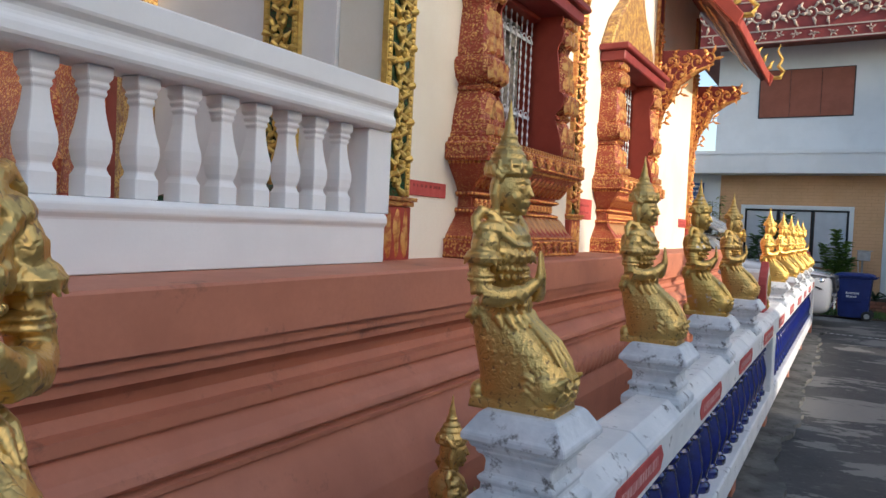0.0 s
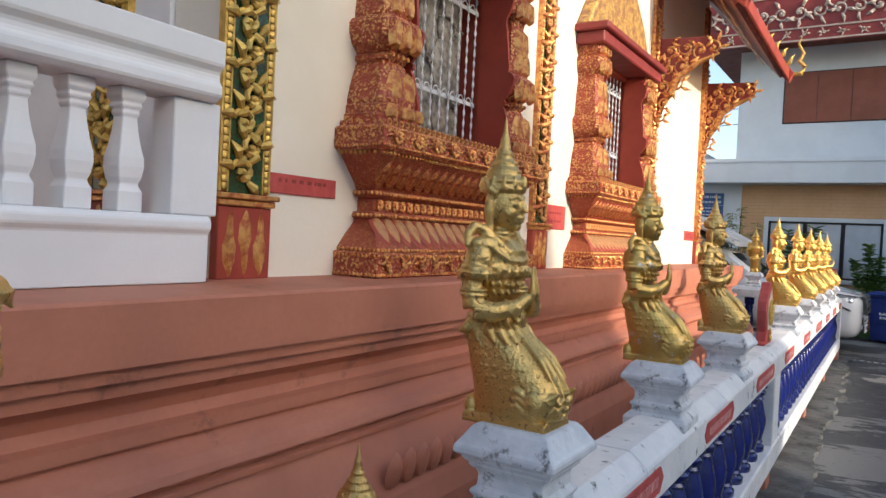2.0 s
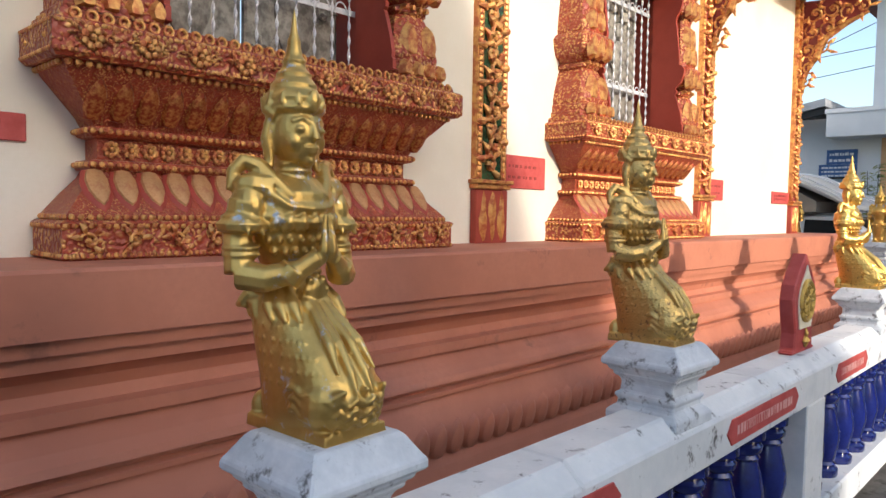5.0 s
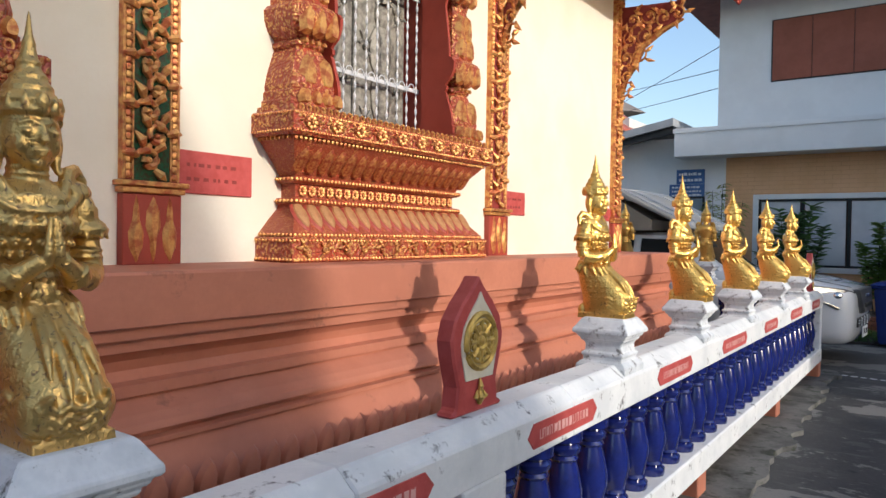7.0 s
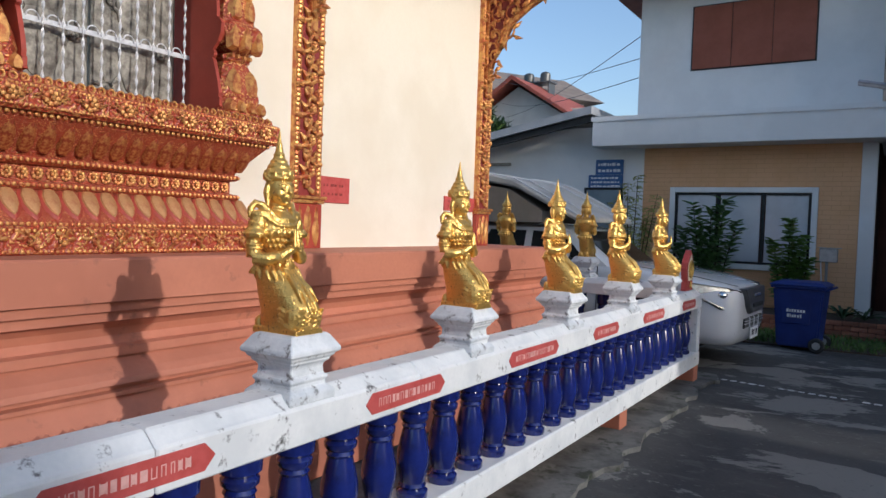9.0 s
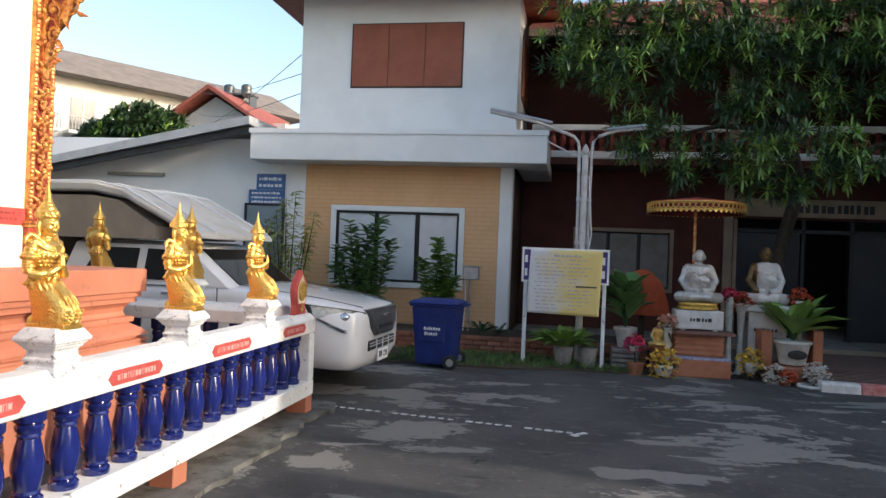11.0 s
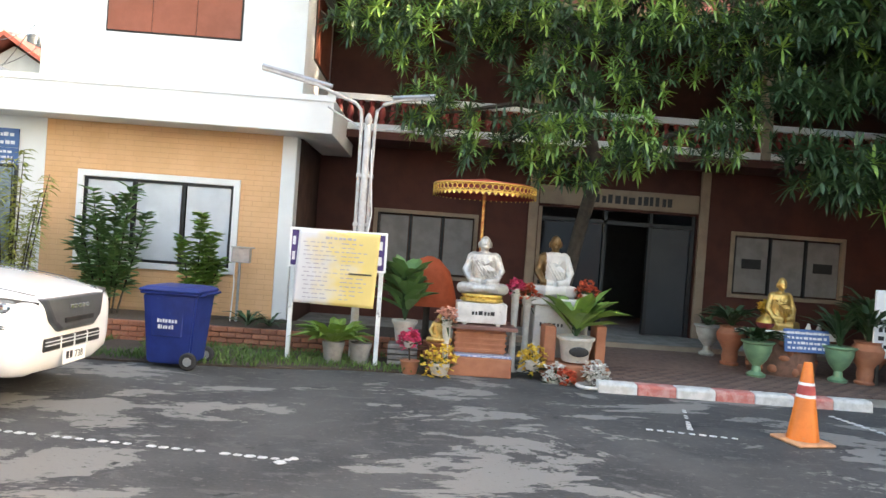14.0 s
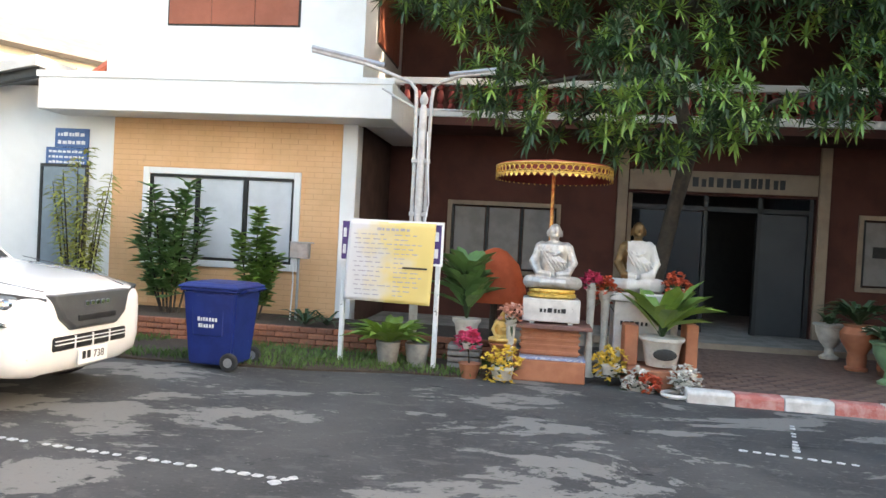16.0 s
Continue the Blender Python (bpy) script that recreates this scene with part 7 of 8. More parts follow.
# ---------------------------------------------------------------- shrine: altar, seated figures, parasol
TERRACOTTA = mat("terracotta_block", (0.42, 0.17, 0.09), (0.34, 0.13, 0.07), rough=0.7, scale=5, bump=0.3, stain=(0.25, 0.12, 0.08), amount=0.25)
TILE_BLUE = mat("blue_patterned_tile", (0.16, 0.22, 0.42), (0.50, 0.53, 0.60), rough=0.25, scale=28, bump=0.1, spread=(0.48, 0.52))
STONE_WHITE = mat("white_marble", (0.66, 0.64, 0.60), (0.52, 0.50, 0.47), rough=0.4, scale=6, bump=0.15, stain=(0.3, 0.27, 0.24), amount=0.2)
SILVER_PAINT = mat("silver_white_paint", (0.60, 0.57, 0.53), (0.34, 0.30, 0.26), rough=0.32, metal=0.4, scale=18, bump=0.5, spread=(0.45, 0.75))
AX, AY = 3.93, 15.50
t = thing("altar", pose(AX, AY, 0), "terracotta altar with a blue tiled step", "altar")
part("step", Geo().box(-0.37, 0.37, -0.02, 0.6, 0, 0.22), TERRACOTTA, t, bevel=0.01)
part("tiles", Geo().box(-0.31, 0.37, 0.0, 0.30, 0.2225, 0.245), TILE_BLUE, t, "blue and white patterned tiles", bevel=0.004)
part("block", Geo().box(-0.30, 0.30, 0.16, 0.75, 0.247, 0.53), TERRACOTTA, t, bevel=0.008)
for k in range(4):
    part("course", Geo().box(-0.315, 0.315, 0.145, 0.159, 0.27 + k * 0.065, 0.30 + k * 0.065), TERRACOTTA, t, bevel=0.004)
part("top_slab", Geo().box(-0.43, 0.43, 0.06, 0.80, 0.532, 0.575), mat("dark_red_slab", (0.20, 0.09, 0.07), (0.15, 0.07, 0.055), rough=0.4, scale=6, bump=0.1), t, bevel=0.008)
t = thing("marble_block", pose(AX, AY + 0.36, 0.577), "white marble block with faint black writing", "plinth")
part("block", Geo().box(-0.30, 0.30, -0.18, 0.2, 0.02, 0.262), STONE_WHITE, t, bevel=0.01)
for sx in (-0.22, 0.18):
    part("foot", Geo().box(sx, sx + 0.05, -0.17, 0.1, 0, 0.0195), STONE_WHITE, t)
g = Geo()
bars(g, -0.12, 0.16, 0.12, 0.05, -0.181, random.Random(4), 0.02, (0.02, 0.05))
part("writing", g, BLACK, t)
t = thing("gold_cushion", pose(AX, AY + 0.36, 0.841), "flat gold cushion under the seated figure", "cushion")
part("pad", Geo().lathe([(0.22, 0), (0.26, 0.015), (0.26, 0.045), (0.23, 0.06), (0.25, 0.075), (0.24, 0.10)], 0, 0, 24, None, 1.0, 0.72), GILT_YELLOW, t, smooth=True)


def seated_geo(raised=False):
    """A seated cross-legged figure facing -y."""
    g = Geo()
    g.ball((0, -0.02, 0.06), (0.25, 0.16, 0.065), 20, 10)
    for s in (-1, 1):
        g.tube([(s * 0.08, 0.02, 0.07), (s * 0.22, -0.06, 0.065), (s * 0.10, -0.15, 0.07), (-s * 0.08, -0.15, 0.075)], [0.07, 0.062, 0.05, 0.035], 10)
        g.tube([(s * 0.125, 0.03, 0.40), (s * 0.185, 0.0, 0.25), (s * 0.13, -0.11, 0.15), (s * 0.02, -0.14, 0.14)], [0.055, 0.048, 0.04, 0.028], 10)
        g.ball((s * 0.11, 0.03, 0.40), (0.06, 0.05, 0.05))
        g.ball((s * 0.066, 0.01, 0.525), (0.012, 0.02, 0.035), 8, 6)
    g.lathe([(0.15, 0.05), (0.14, 0.15), (0.13, 0.25), (0.145, 0.36), (0.13, 0.42), (0.05, 0.455)], 0, 0.03, 20, None, 1.0, 0.68)
    g.tube([(0, 0.02, 0.43), (0, 0.01, 0.49)], [0.042, 0.04], 12)
    g.ball((0, 0.0, 0.54), (0.062, 0.068, 0.078), 16, 12)
    g.ball((0, -0.055, 0.50), (0.03, 0.022, 0.024), 10, 6)
    g.tube([(0, -0.062, 0.555), (0, -0.078, 0.53), (0, -0.066, 0.522)], [0.008, 0.013, 0.008], 8)
    for k in range(6):
        g.tube([(-0.13 + 0.03 * k, -0.085 - 0.01 * math.sin(k), 0.38 - 0.01 * k), (-0.06 + 0.035 * k, -0.10, 0.26), (0.02 + 0.03 * k, -0.09, 0.16)], [0.006, 0.010, 0.006], 6)
    g.tube([(0.07 * math.cos(a), -0.02 - 0.085 * max(0, -math.sin(a)), 0.40 + 0.055 * math.sin(a) - 0.02) for a in [math.pi + i * math.pi / 8 for i in range(9)]], 0.009, 6)
    return g


SEATED = fused("seated_statue", seated_geo(), 0.007, SILVER_PAINT)
s = part("seated_statue", SEATED, None, None, "silver-white seated monk figure on a gold cushion", at=pose(AX, AY + 0.36, 0.935) @ Matrix.Diagonal((1.14, 1.08, 1.14, 1)))
tagged(s, category="statue")
FACE_GOLD = mat("bronze_gold_skin", (0.20, 0.12, 0.05), (0.13, 0.075, 0.03), rough=0.35, metal=0.6, scale=14, bump=0.2)
S2 = fused("seated_statue", seated_geo(), 0.007, STONE_WHITE)
S2.materials.append(FACE_GOLD)
for p in S2.polygons:
    if p.center.z > 0.45 or (p.center.x < -0.10 and p.center.z > 0.12):
        p.material_index = 1
s = part("seated_statue", S2, None, None, "white robed monk figure with a bronze face", at=pose(4.86, 16.25, 0.93) @ Matrix.Diagonal((1.12, 1.08, 1.27, 1)))
tagged(s, category="statue")
t = thing("figure_pedestal", pose(4.86, 16.25, 0), "white marble pedestal with painted writing", "pedestal")
part("block", Geo().box(-0.24, 0.24, -0.2, 0.2, 0, 0.84), STONE_WHITE, t, bevel=0.01)
part("cap", Geo().box(-0.30, 0.30, -0.25, 0.25, 0.842, 0.93), STONE_WHITE, t, bevel=0.012)
g = Geo()
bars(g, -0.17, 0.12, 0.58, 0.05, -0.201, random.Random(14), 0.02, (0.02, 0.05))
part("writing", g, BLACK, t)


def parasol():
    t = thing("ceremonial_parasol", pose(3.89, 16.03, 0), "red parasol with a pierced gold fringe on a tall pole", "parasol")
    part("pole", Geo().lathe([(0.022, 0), (0.02, 2.34)], 0, 0, 10), GILT, t, smooth=True)
    part("canopy", Geo().lathe([(0.62, 2.255), (0.61, 2.27), (0.35, 2.30), (0.1, 2.335), (0.02, 2.35)], 0, 0, 28), mat("orange_red_cloth", (0.40, 0.06, 0.025), (0.32, 0.045, 0.02), rough=0.6, scale=8, bump=0.1), t, smooth=True)
    part("lining", Geo().rings([[(r * math.cos(a), r * math.sin(a), z) for a in [i * math.pi / 18 for i in range(36)]] for r, z in ((0.612, 2.12), (0.616, 2.12), (0.616, 2.252), (0.612, 2.252), (0.612, 2.12))], caps=False), RED_DARK, t, "dark red cloth lining", smooth=True)
    fr = Geo()
    for k in range(56):
        a = 2 * math.pi * k / 56
        m = pose(0.63 * math.cos(a), 0.63 * math.sin(a), 2.20, 0, 0, math.degrees(a))
        fr.tube([(0.0, 0.036 * math.cos(q), 0.034 * math.sin(q)) for q in [i * math.pi / 4 for i in range(9)]], 0.008, 4, m)
        fr.add([(0, -0.034, -0.05), (0, 0.034, -0.05), (0.004, 0, -0.095), (0.006, -0.034, -0.05), (0.006, 0.034, -0.05), (0.008, 0, -0.095)], [(0, 1, 2), (3, 5, 4), (0, 2, 5, 3), (1, 4, 5, 2), (0, 3, 4, 1)], m)
    part("fringe", fr, GOLD_NEW, t, "pierced gold fringe", smooth=False)
    for z in (2.15, 2.245):
        part("hoop", Geo().tube([(0.63 * math.cos(i * math.pi / 20), 0.63 * math.sin(i * math.pi / 20), z) for i in range(41)], 0.012, 6), GOLD_NEW, t, smooth=True)
    for k in range(6):
        a = k * math.pi / 3
        part("rib", Geo().tube([(0.02 * math.cos(a), 0.02 * math.sin(a), 2.32), (0.60 * math.cos(a), 0.60 * math.sin(a), 2.25)], 0.008, 5), GILT, t)


parasol()
t = thing("orange_cloth", pose(3.28, 16.5, 0.0), "orange-red cloth draped over a stand", "cloth")
cl = Geo()
cl.rings([[(0.32 * math.cos(a) * r * (1 + 0.06 * math.sin(5 * a)), 0.2 * math.sin(a) * r, z) for a in [i * math.pi / 10 for i in range(20)]] for r, z in ((1.25, 0.7), (1.1, 0.9), (0.85, 1.15), (0.4, 1.3), (0.1, 1.34))])
part("drape", cl, mat("orange_red_drape", (0.50, 0.09, 0.03), (0.40, 0.07, 0.02), rough=0.7, scale=7, bump=0.2), t, smooth=True)
part("stand", Geo().lathe([(0.05, 0), (0.04, 0.7)], 0, 0, 8), BARK, t)


# ---------------------------------------------------------------- pots and flowers
def pot_plant(name, x, y, z, pot_prof, pot_m, label, leaf_n, length, width, m, seed, droop=0.4, stems=0.0, lift=0.0):
    rnd = random.Random(seed)
    t = thing(name, pose(x, y, z), label, "potted plant", "potted plants round the shrine")
    part("pot", Geo().lathe(pot_prof, 0, 0, 22), pot_m, t, smooth=True)
    top = pot_prof[-1][1]
    r = pot_prof[-1][0]
    part("soil", Geo().lathe([(r * 0.86, top - 0.03), (r * 0.86, top - 0.012)], 0, 0, 14), SOIL, t)
    g, st = Geo(), Geo()
    for k in range(leaf_n):
        a = rnd.uniform(0, 6.28)
        h = stems * rnd.uniform(0.2, 1.0)
        c = Vector((0.05 * math.cos(a), 0.05 * math.sin(a), top + h + lift))
        d = Vector((math.cos(a), math.sin(a), rnd.uniform(0.5, 1.8)))
        if h > 0.03:
            st.tube([(0, 0, top - 0.02), tuple(c)], 0.006, 5)
        blade(g, c, d, length * rnd.uniform(0.7, 1.15), width * rnd.uniform(0.8, 1.2), droop)
    part("leaves", raw_mesh("leaves", g, m), None, t)
    if st.v:
        part("stems", st, LEAF, t)
    return t


POT_WHITE = [(0.09, 0), (0.10, 0.02), (0.13, 0.2), (0.16, 0.24), (0.16, 0.27)]
POT_GREY = [(0.10, 0), (0.12, 0.15), (0.135, 0.22), (0.135, 0.25)]
URN = [(0.12, 0), (0.13, 0.03), (0.10, 0.05), (0.11, 0.12), (0.10, 0.2), (0.12, 0.24), (0.19, 0.36), (0.20, 0.44), (0.15, 0.52), (0.17, 0.55)]
GOBLET = [(0.11, 0), (0.12, 0.03), (0.06, 0.07), (0.05, 0.14), (0.12, 0.22), (0.17, 0.34), (0.18, 0.42), (0.21, 0.44), (0.21, 0.46)]
PAINT_GREEN = mat("green_glazed_pot", (0.20, 0.36, 0.20), (0.15, 0.28, 0.16), rough=0.35, scale=7, bump=0.1)
POTC = mat("worn_white_pot", (0.60, 0.58, 0.52), (0.45, 0.43, 0.38), rough=0.5, scale=8, bump=0.2, stain=(0.2, 0.18, 0.15), amount=0.25)
GREYPOT = mat("grey_cement_pot", (0.26, 0.25, 0.23), (0.18, 0.17, 0.16), rough=0.8, scale=8, bump=0.4)
pot_plant("fern_pot", 2.20, 15.72, 0.02, POT_GREY, GREYPOT, "bright green spreading plant in a grey pot", 70, 0.54, 0.12, LEAF_LIGHT, 51, 0.42)
pot_plant("small_pot", 2.52, 15.72, 0.02, POT_GREY, GREYPOT, "grey cement pot beside the notice board", 4, 0.1, 0.03, LEAF, 52)
pot_plant("broadleaf_pot", 3.02, 15.95, 0.28, POT_WHITE, POTC, "tall dark broad-leaved plant in a white pot", 64, 0.46, 0.18, LEAF_MID, 53, 0.28, 0.55)
t = thing("flower_stand", pose(3.02, 15.95, 0.02), "low grey stand of stacked slabs", "stand")
for k in range(4):
    part("slab", Geo().box(-0.18, 0.18, -0.15, 0.15, k * 0.065, k * 0.065 + 0.05), GREYPOT, t, bevel=0.006)
pot_plant("dracaena_pot", 5.08, 15.72, 0.22, [(0.15, 0), (0.16, 0.03), (0.20, 0.24), (0.23, 0.27), (0.23, 0.30)], POTC, "large yellow-green leaved plant in a painted white pot", 40, 0.66, 0.20, LEAF_LIGHT, 54, 0.28, 0.22)
pot_plant("urn_plant", 7.60, 17.15, 0.10, URN, TERRACOTTA, "strappy plant in a terracotta urn", 50, 0.55, 0.08, LEAF, 55, 0.5, 0.1)
pot_plant("goblet_plant", 7.55, 16.25, 0.10, GOBLET, PAINT_GREEN, "dark plant in a green goblet planter", 36, 0.45, 0.12, LEAF, 56, 0.5)
pot_plant("white_urn_plant", 7.62, 18.0, 0.10, GOBLET, POTC, "small plant in a white goblet planter", 14, 0.3, 0.06, LEAF, 57, 0.4)
pot_plant("goblet_plant", 8.62, 16.25, 0.10, GOBLET, PAINT_GREEN, "tall plant in a green goblet planter", 40, 0.6, 0.06, LEAF, 58, 0.35, 0.3)
pot_plant("urn_plant", 8.95, 16.2, 0.10, URN, TERRACOTTA, "leafy plant in a terracotta urn", 44, 0.55, 0.07, LEAF, 59, 0.4, 0.3)
pot_plant("urn_plant", 9.25, 16.6, 0.0, URN, TERRACOTTA, "leafy plant in a terracotta urn", 60, 0.7, 0.08, LEAF, 60, 0.4, 0.5)
t = thing("dracaena_ledge", pose(5.08, 15.75, 0.0), "terracotta ledge under the painted pot", "ledge")
part("slab", Geo().box(-0.36, 0.36, -0.3, 0.3, 0, 0.20), TERRACOTTA, t, bevel=0.012)
part("block", Geo().box(0.24, 0.36, -0.05, 0.25, 0.202, 0.66), TERRACOTTA, t, bevel=0.008)
part("block", Geo().box(-0.38, -0.24, -0.05, 0.25, 0.202, 0.62), TERRACOTTA, t, bevel=0.008)
part("crest", Geo().add(*(lambda q: (q.v, q.f))(Geo().ball((0, 0, 0), (0.12, 0.008, 0.06), 14, 6)), m=pose(0, -0.24, 0.36)), BLACK, t)


def flowers(name, x, y, z, r, m, label, n, seed, size=0.035):
    """A bunch of small ruffled blooms among leaves."""
    rnd = random.Random(seed)
    t = thing(name, pose(x, y, z), label, "flowers", "shrine flowers")
    bl_, lf = Geo(), Geo()
    for k in range(int(n * 1.8)):
        v = Vector((rnd.gauss(0, 1), rnd.gauss(0, 1), rnd.gauss(0.5, 0.9))).normalized() * r * rnd.random() ** 0.4
        c = Vector((v.x, v.y, r * 0.6 + v.z))
        for q in range(5):
            a = q * 1.257 + rnd.random()
            blade(bl_, c, Vector((math.cos(a), math.sin(a), rnd.uniform(-0.4, 1.6))), size * 1.25, size, 0.1)
        if k % 2 == 0:
            blade(lf, Vector((0, 0, 0)), v + Vector((0, 0, r * 0.5)), r * 1.4, 0.03, 0.2)
    vs = Geo().lathe([(r * 0.4, 0), (r * 0.55, r * 0.5), (r * 0.5, r * 0.62)], 0, 0, 12)
    part("vase", vs, POTC, t, smooth=True)
    tagged(part("blooms", raw_mesh("blooms", bl_, m), None, t), kind="stuff")
    part("leaves", raw_mesh("leaves", lf, LEAF), None, t)


FL_PINK = mat("pink_petals", (0.72, 0.08, 0.19), (0.6, 0.05, 0.13), rough=0.6, scale=20, bump=0)
FL_YELLOW = mat("yellow_petals", (0.78, 0.55, 0.08), (0.65, 0.42, 0.06), rough=0.6, scale=20, bump=0)
FL_RED = mat("red_orange_petals", (0.62, 0.12, 0.05), (0.5, 0.08, 0.04), rough=0.6, scale=20, bump=0)
FL_WHITE = mat("white_petals", (0.74, 0.72, 0.66), (0.6, 0.56, 0.5), rough=0.6, scale=20, bump=0)
FL_PEACH = mat("peach_petals", (0.70, 0.38, 0.28), (0.58, 0.28, 0.2), rough=0.6, scale=20, bump=0)
flowers("pink_flowers", 3.10, 15.42, 0.30, 0.13, FL_PINK, "bright pink artificial flowers in a vase", 46, 1)
t = thing("flower_pot", pose(3.12, 15.42, 0.0), "small terracotta pot holding the pink flowers", "pot")
part("pot", Geo().lathe([(0.08, 0), (0.11, 0.14), (0.12, 0.15)], 0, 0, 16), TERRACOTTA, t, smooth=True)
part("stake", Geo().tube([(0, 0, 0.1), (-0.02, 0, 0.3)], 0.01, 6), BARK, t)
flowers("yellow_flowers", 3.46, 15.36, 0.02, 0.22, FL_YELLOW, "yellow flowers at the altar foot", 50, 2)
flowers("peach_flowers", 3.52, 15.55, 0.58, 0.13, FL_PEACH, "peach flowers beside the seated figure", 36, 3)
flowers("magenta_flowers", 4.36, 16.0, 0.95, 0.12, FL_PINK, "magenta flowers behind the altar", 36, 4)
flowers("red_flowers", 4.52, 16.05, 0.85, 0.16, FL_RED, "red-orange flowers beside the robed figure", 44, 5)
flowers("red_flowers", 5.28, 16.15, 0.90, 0.17, FL_RED, "red-orange flowers beside the robed figure", 46, 6)
flowers("yellow_flowers", 4.55, 15.55, 0.12, 0.18, FL_YELLOW, "yellow flowers beside the ledge", 44, 7)
flowers("white_flowers", 4.80, 15.42, 0.0, 0.15, FL_WHITE, "white flowers on the ground by the ledge", 40, 8)
flowers("red_flowers", 4.92, 15.36, 0.0, 0.12, FL_RED, "small red flowers on the ground", 30, 9)
flowers("white_flowers", 5.25, 15.36, 0.02, 0.17, FL_WHITE, "garland of white flowers at the kerb end", 60, 10)
for x, y, z in ((4.36, 16.0, 0.0), (4.52, 16.05, 0.0), (5.28, 16.15, 0.0), (3.52, 15.55, 0.0)):
    hgt = {4.36: 0.95, 4.52: 0.85, 5.28: 0.90, 3.52: 0.58}[x]
    q = part("vase_stand", Geo().lathe([(0.08, 0), (0.05, 0.05), (0.035, hgt * 0.5), (0.05, hgt - 0.03), (0.07, hgt - 0.002)], 0, 0, 12), POTC, None, "slender pale stand for a flower vase", at=pose(x, y, z), smooth=True)
    tagged(q, category="stand", group="vase stands")
t = thing("white_ring", pose(5.16, 15.22, 0.0), "ring of pale shells round the ledge end", "edging")
part("ring", Geo().tube([(0.14 * math.cos(i * math.pi / 10), 0.14 * math.sin(i * math.pi / 10), 0.03) for i in range(21)], 0.022, 6), STONE_WHITE, t, smooth=True)
GOLDFIG = fused("seated_statue", seated_geo(), 0.008, GOLD)
s = part("seated_statue", GOLDFIG, None, None, "small gold seated figure among yellow flowers", at=pose(3.44, 15.62, 0.35) @ Matrix.Scale(0.55, 4))
tagged(s, category="statue")
q = part("vase_stand", Geo().lathe([(0.14, 0), (0.12, 0.06), (0.10, 0.28), (0.15, 0.35)], 0, 0, 14), TERRACOTTA, None, "terracotta stand under the small gold figure", at=pose(3.44, 15.62, 0.0), smooth=True)
tagged(q, category="stand", group="vase stands")

# ---------------------------------------------------------------- second shrine on the rock table
t = thing("rock_table", pose(8.12, 16.75, 0.098), "round rubble-stone table with a white top", "table")
part("drum", Geo().lathe([(0.42, 0), (0.44, 0.1), (0.42, 0.5)], 0, 0, 24), mat("rubble_stone", (0.26, 0.13, 0.09), (0.16, 0.09, 0.06), rough=0.8, scale=9, bump=0.8), t, smooth=True)
rk = random.Random(77)
for k in range(26):
    a, z = rk.uniform(3.0, 6.4), rk.uniform(0.06, 0.44)
    part("stone", Geo().ball((0, 0, 0), (0.025, rk.uniform(0.04, 0.075), rk.uniform(0.035, 0.06)), 8, 5), TERRACOTTA, t, at=pose(0.425 * math.cos(a), 0.425 * math.sin(a), z, 0, 0, math.degrees(a)), smooth=True)
part("top", Geo().box(-0.55, 0.55, -0.42, 0.42, 0.502, 0.54), STONE_WHITE, t, bevel=0.008)
part("rail", Geo().box(-0.55, 0.55, -0.42, -0.40, 0.541, 0.60), STONE_WHITE, t)
t = thing("blue_notice", pose(8.22, 16.29, 0.44, -12, 0, 0), "blue notice plate with white lettering on the table", "sign")
part("plate", Geo().box(-0.30, 0.30, -0.01, 0.01, 0, 0.30), SIGN_BLUE, t, bevel=0.004)
g = Geo()
for k in range(4):
    bars(g, -0.26, 0.26, 0.235 - k * 0.065, 0.035, -0.011, random.Random(k + 60), 0.02, (0.02, 0.06))
part("lettering", g, SIGN_INK, t)
s = part("seated_statue", GOLDFIG, None, None, "gold seated figure on the rock table", at=pose(8.12, 16.85, 0.64) @ Matrix.Diagonal((0.95, 0.9, 1.2, 1)))
tagged(s, category="statue")
t = thing("gold_bowl", pose(7.80, 16.6, 0.64), "gold offering bowl on a dark foot", "bowl")
part("bowl", Geo().lathe([(0.06, 0), (0.03, 0.03), (0.10, 0.08), (0.12, 0.13)], 0, 0, 16), RED_DARK, t, smooth=True)
part("lid", Geo().lathe([(0.12, 0.131), (0.10, 0.18), (0.04, 0.23), (0.01, 0.25)], 0, 0, 16), GOLD_NEW, t, smooth=True)
flowers("gold_flowers", 8.12, 17.0, 0.75, 0.22, FL_YELLOW, "gilded flowers behind the gold figure", 60, 12, 0.05)
for k, x in enumerate((8.36, 8.5)):
    q = part("candle_jar", Geo().lathe([(0.03, 0), (0.035, 0.10), (0.02, 0.13), (0.02, 0.16)], 0, 0, 10), STONE_WHITE, None, "small white jar on the rock table", at=pose(x, 16.55, 0.638), smooth=True)
    tagged(q, category="jar", group="white jars")
t = thing("announcement_board", pose(9.3, 16.1, 0), "white announcement board with handwritten black lines", "sign")
part("board", Geo().box(-0.36, 0.36, -0.015, 0.015, 0.46, 1.32), WHITE, t, bevel=0.005)
part("leg", Geo().box(-0.3, -0.26, -0.015, 0.015, 0, 0.458), BARK, t)
part("leg", Geo().box(0.26, 0.30, -0.015, 0.015, 0, 0.458), BARK, t)
cu = bpy.data.curves.new("board_text", "FONT")
cu.body, cu.size, cu.extrude, cu.align_x = "ประกาศ", 0.15, 0.001, "CENTER"
tx = new("board_text", cu)
tm = bpy.data.meshes.new_from_object(tx.evaluated_get(bpy.context.evaluated_depsgraph_get()))
bpy.data.objects.remove(tx)
part("heading", tm, BLACK, t, at=pose(0, -0.0165, 1.13, 90, 0, 0))
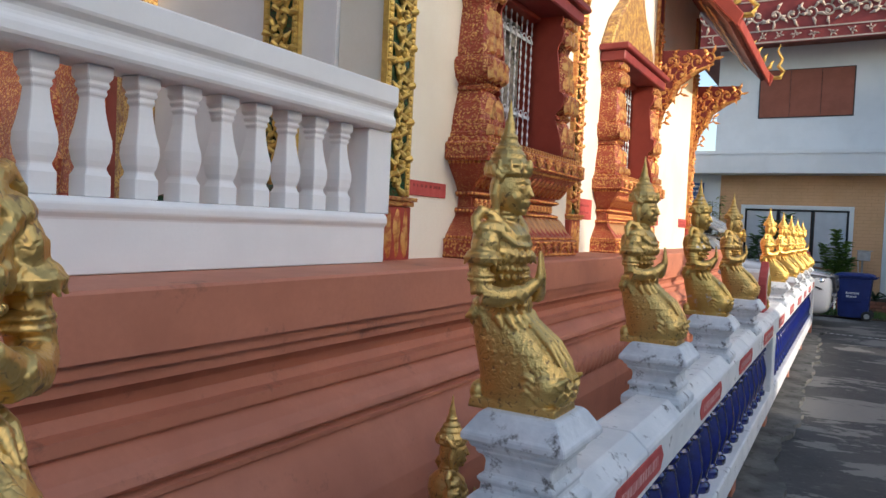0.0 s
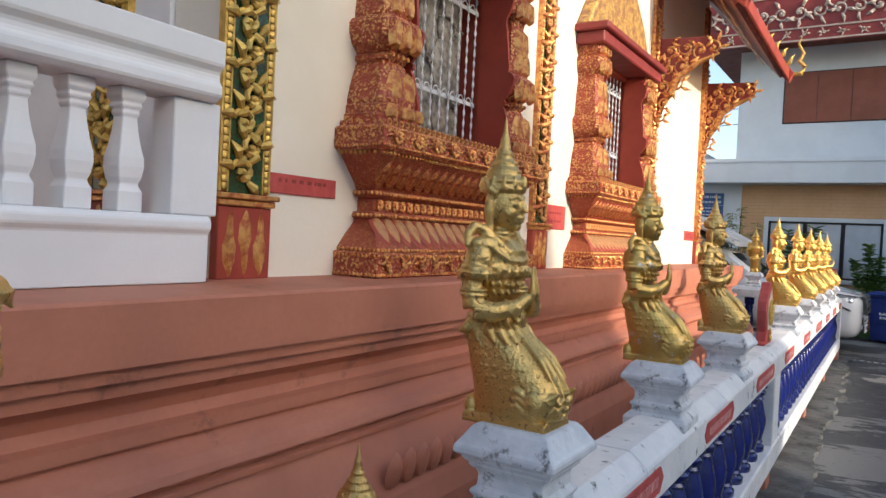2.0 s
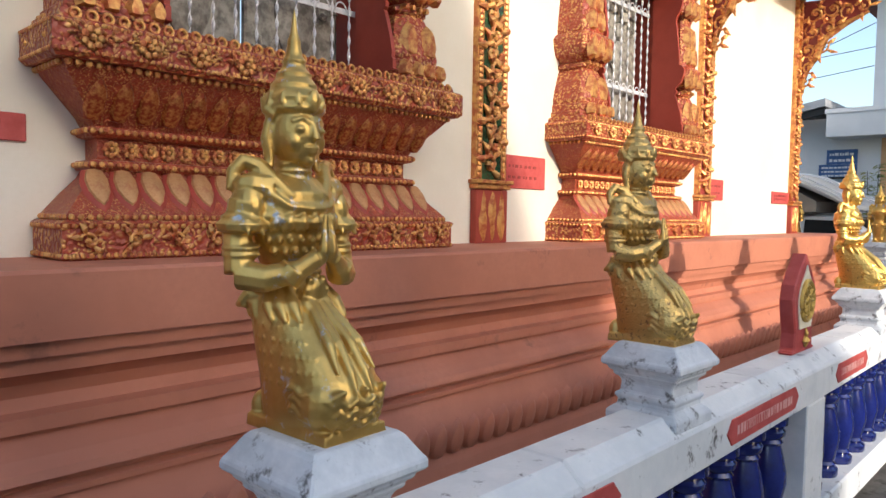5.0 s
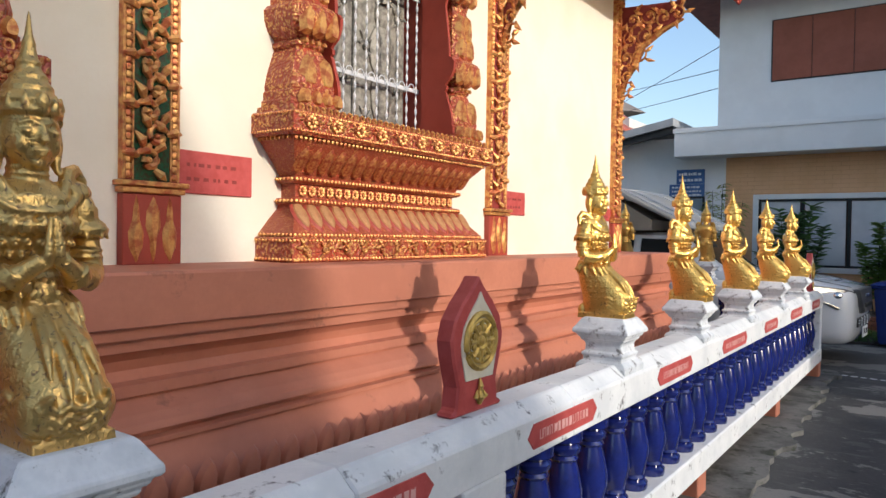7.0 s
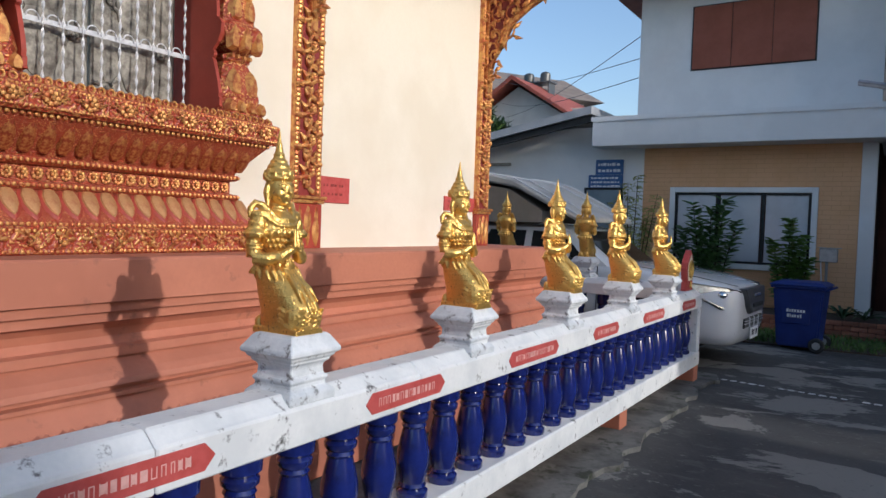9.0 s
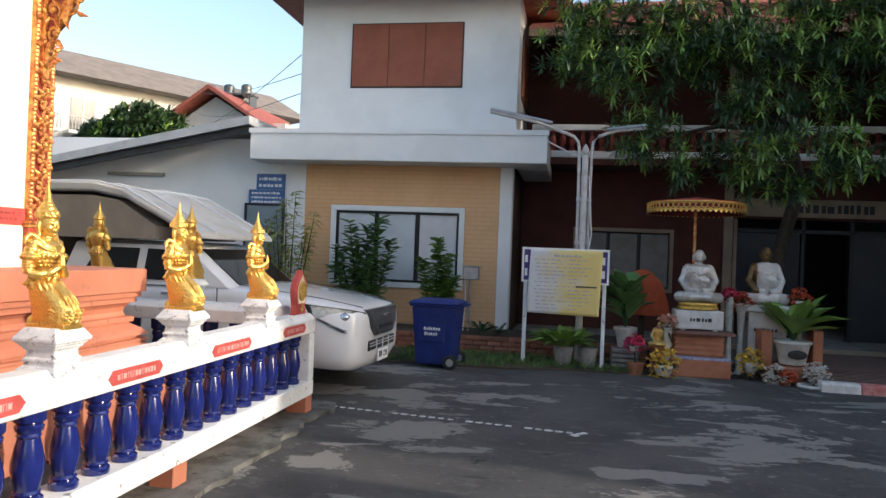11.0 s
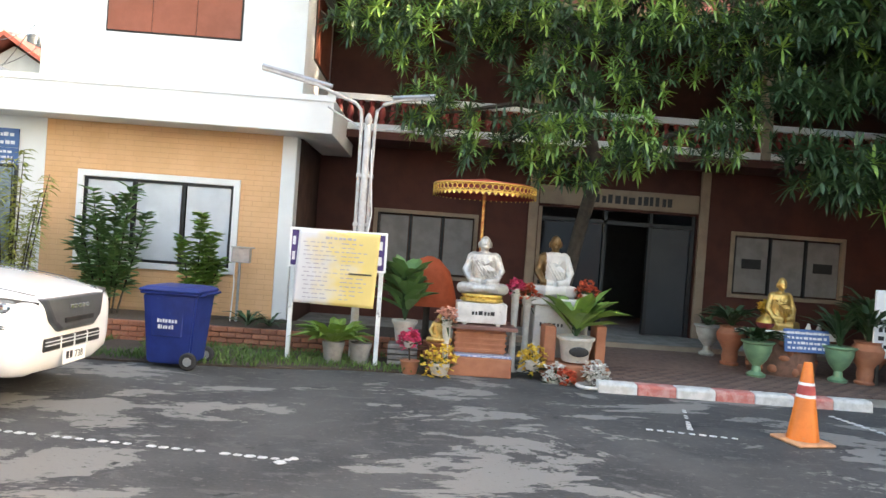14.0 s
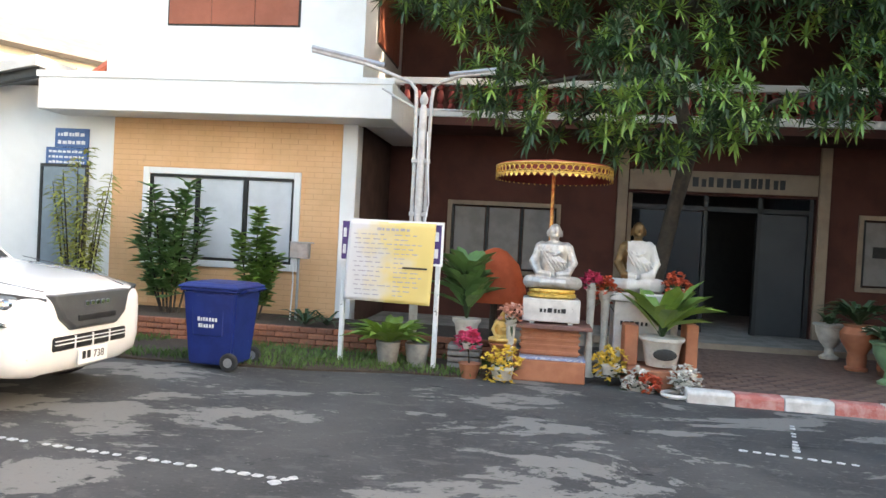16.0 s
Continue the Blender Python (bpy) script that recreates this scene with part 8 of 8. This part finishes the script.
g = Geo()
for k in range(5):
    bars(g, -0.3, 0.3, 1.0 - k * 0.105, 0.06, -0.016, random.Random(k + 90), 0.03, (0.03, 0.08))
tagged(part("handwriting", g, BLACK, t), kind="stuff")

# ---------------------------------------------------------------- petal shapes for sunlight scallops along the plinth, small figures in the gap
# These petals model sunlight falling between the balusters, not a moulding.
SUN_SCALLOP = petal_mesh("plinth_petal", 0.085, 0.15, 0.03, PLINTH)
fringe = thing("lotus_fringe", pose(-0.985, 0, 0.475), "row of terracotta petal shapes standing for sunlit scallops on the plinth foot", "trim", "", "structure")
for k in range(84):
    part("plinth_petal", SUN_SCALLOP, None, fringe, at=pose(-0.02, 3.1 + k * 0.094, 0, 0, 12, 0))
for x, y, r in ((-0.62, 1.80, 40), (-0.62, 2.42, 10)):
    q = part("statue_pedestal", PED, None, None, "low stained pedestal behind the balustrade", at=pose(x, y, 0.03))
    tagged(q, category="pedestal", group="statue pedestals")
    s = part("kneeling_statue", FIGURE, None, None, "small dull gold kneeling figure behind the balustrade", at=pose(x, y, 0.228, 0, 0, r) @ Matrix.Diagonal((0.84, 0.74, 0.85, 1)))
    tagged(s, category="statue", group="kneeling statues")


# ---------------------------------------------------------------- beyond the annex
FAR_WALL = mat("pale_far_wall", (0.60, 0.60, 0.58), (0.50, 0.50, 0.49), rough=0.8, scale=0.6, bump=0.05)
DARKGLASS = mat("dark_far_glass", (0.05, 0.06, 0.07), (0.035, 0.04, 0.05), rough=0.2, scale=1, bump=0)


def apartment():
    t = thing("apartment_building", pose(-29.5, 52, 0, 0, 0, 58), "pale three-storey apartment block with balconies", "building")
    part("wall", Geo().box(-14, 14, 0, 9, 0, 12.3), FAR_WALL, t)
    part("roof", Geo().prism_x([(-1.6, 12.3), (10.4, 12.3), (4.5, 15.2)], -15, 15), mat("grey_brown_roof", (0.22, 0.19, 0.17), (0.17, 0.145, 0.13), rough=0.8, scale=1, bump=0.2), t, "grey-brown hipped roof")
    for f in range(3):
        for k in range(9):
            x = -12.4 + k * 3.1
            z = 1.0 + f * 3.9
            w = part("window", Geo().box(x - 0.8, x + 0.8, -0.08, -0.004, z, z + 2.2), DARKGLASS, t)
            part("frame", Geo().box(x - 0.06, x + 0.06, -0.11, -0.081, z, z + 2.2), FAR_WALL, w)
            bl2 = part("balcony", Geo().box(x - 1.3, x + 1.3, -1.2, -0.12, z - 0.35, z - 0.15), FAR_WALL, t)
            rl = Geo()
            for q in range(14):
                rl.box(x - 1.28 + q * 0.195, x - 1.24 + q * 0.195, -1.2, -1.16, z - 0.149, z + 0.75)
            rl.box(x - 1.3, x + 1.3, -1.21, -1.15, z + 0.751, z + 0.82)
            part("railing", rl, CAR_GREY, bl2)


apartment()
t = thing("gabled_house", pose(-18.6, 45, 0), "house with a red tiled gable roof", "building")
part("wall", Geo().prism_y([(-3.4, 0), (3.0, 0), (3.0, 8.2), (-0.3, 10.2), (-3.4, 8.2)], 0, 9), FAR_WALL, t)
for s, (xa, za) in ((-1, (-4.2, 7.9)), (1, (3.8, 7.9))):
    part("roof", Geo().prism_y([(xa, za), (xa, za + 0.2), (-0.3, 10.75), (-0.3, 10.5)], -1.0, 10), ROOF_TILE, t, "red roof slope")
part("window", Geo().box(-1.6, 1.6, -0.1, -0.004, 6.0, 7.4), DARKGLASS, t)
part("ledge", Geo().box(-3.3, 3.2, -0.5, -0.004, 5.4, 5.6), FAR_WALL, t)
for k, x in enumerate((-21.2, -19.9, -18.7)):
    t = thing("roof_tank", pose(x, 48.5, 9.0), "dark water tank on a rooftop frame", "water tank", "rooftop tanks")
    part("tank", Geo().lathe([(0.3, 2.1), (0.34, 2.15), (0.34, 2.65), (0.25, 2.75), (0.1, 2.8)], 0, 0, 16), CAR_GREY, t, smooth=True)
    part("frame", Geo().box(-0.5, -0.42, -0.5, 0.5, 0, 2.1).box(0.42, 0.5, -0.5, 0.5, 0, 2.1).box(-0.6, 0.6, -0.6, 0.6, 2.0, 2.09), CAR_GREY, t)
structure("block_behind", Geo().box(-24, -15.3, 47.0, 53, 0, 9.0), FAR_WALL, "pale block behind the gabled house", "building")
yard_tree("far_tree", (-20.3, 40, 0), [(0, 0, 0, 0.3), (0, 0, 3, 0.25), (0, 0, 6, 0.15)], [(0, 0, 7.2, 2.6, 1.6, 1.4), (-2.2, 0, 6.4, 1.8, 1.4, 1.2), (1.8, 0, 6.2, 1.8, 1.4, 1.2)], "dark leafy tree behind the annex roof", 71, 0.1, (0.6, 0.2), 0.5)
for k, (z0_, z1_) in enumerate(((11.0, 4.7), (9.6, 4.35), (8.4, 5.2))):
    t = thing("power_cable", pose(0, 0, 0), "thin black overhead cable fixed to the white building", "cable", "overhead cables")
    a, b = Vector((-21.0, 45.5, z0_)), Vector((-2.425, 18.2, z1_))
    part("cable", Geo().tube([tuple(a.lerp(b, i / 20) - Vector((0, 0, 0.5 * math.sin(math.pi * i / 20)))) for i in range(21)], 0.009, 5), BLACK, t)
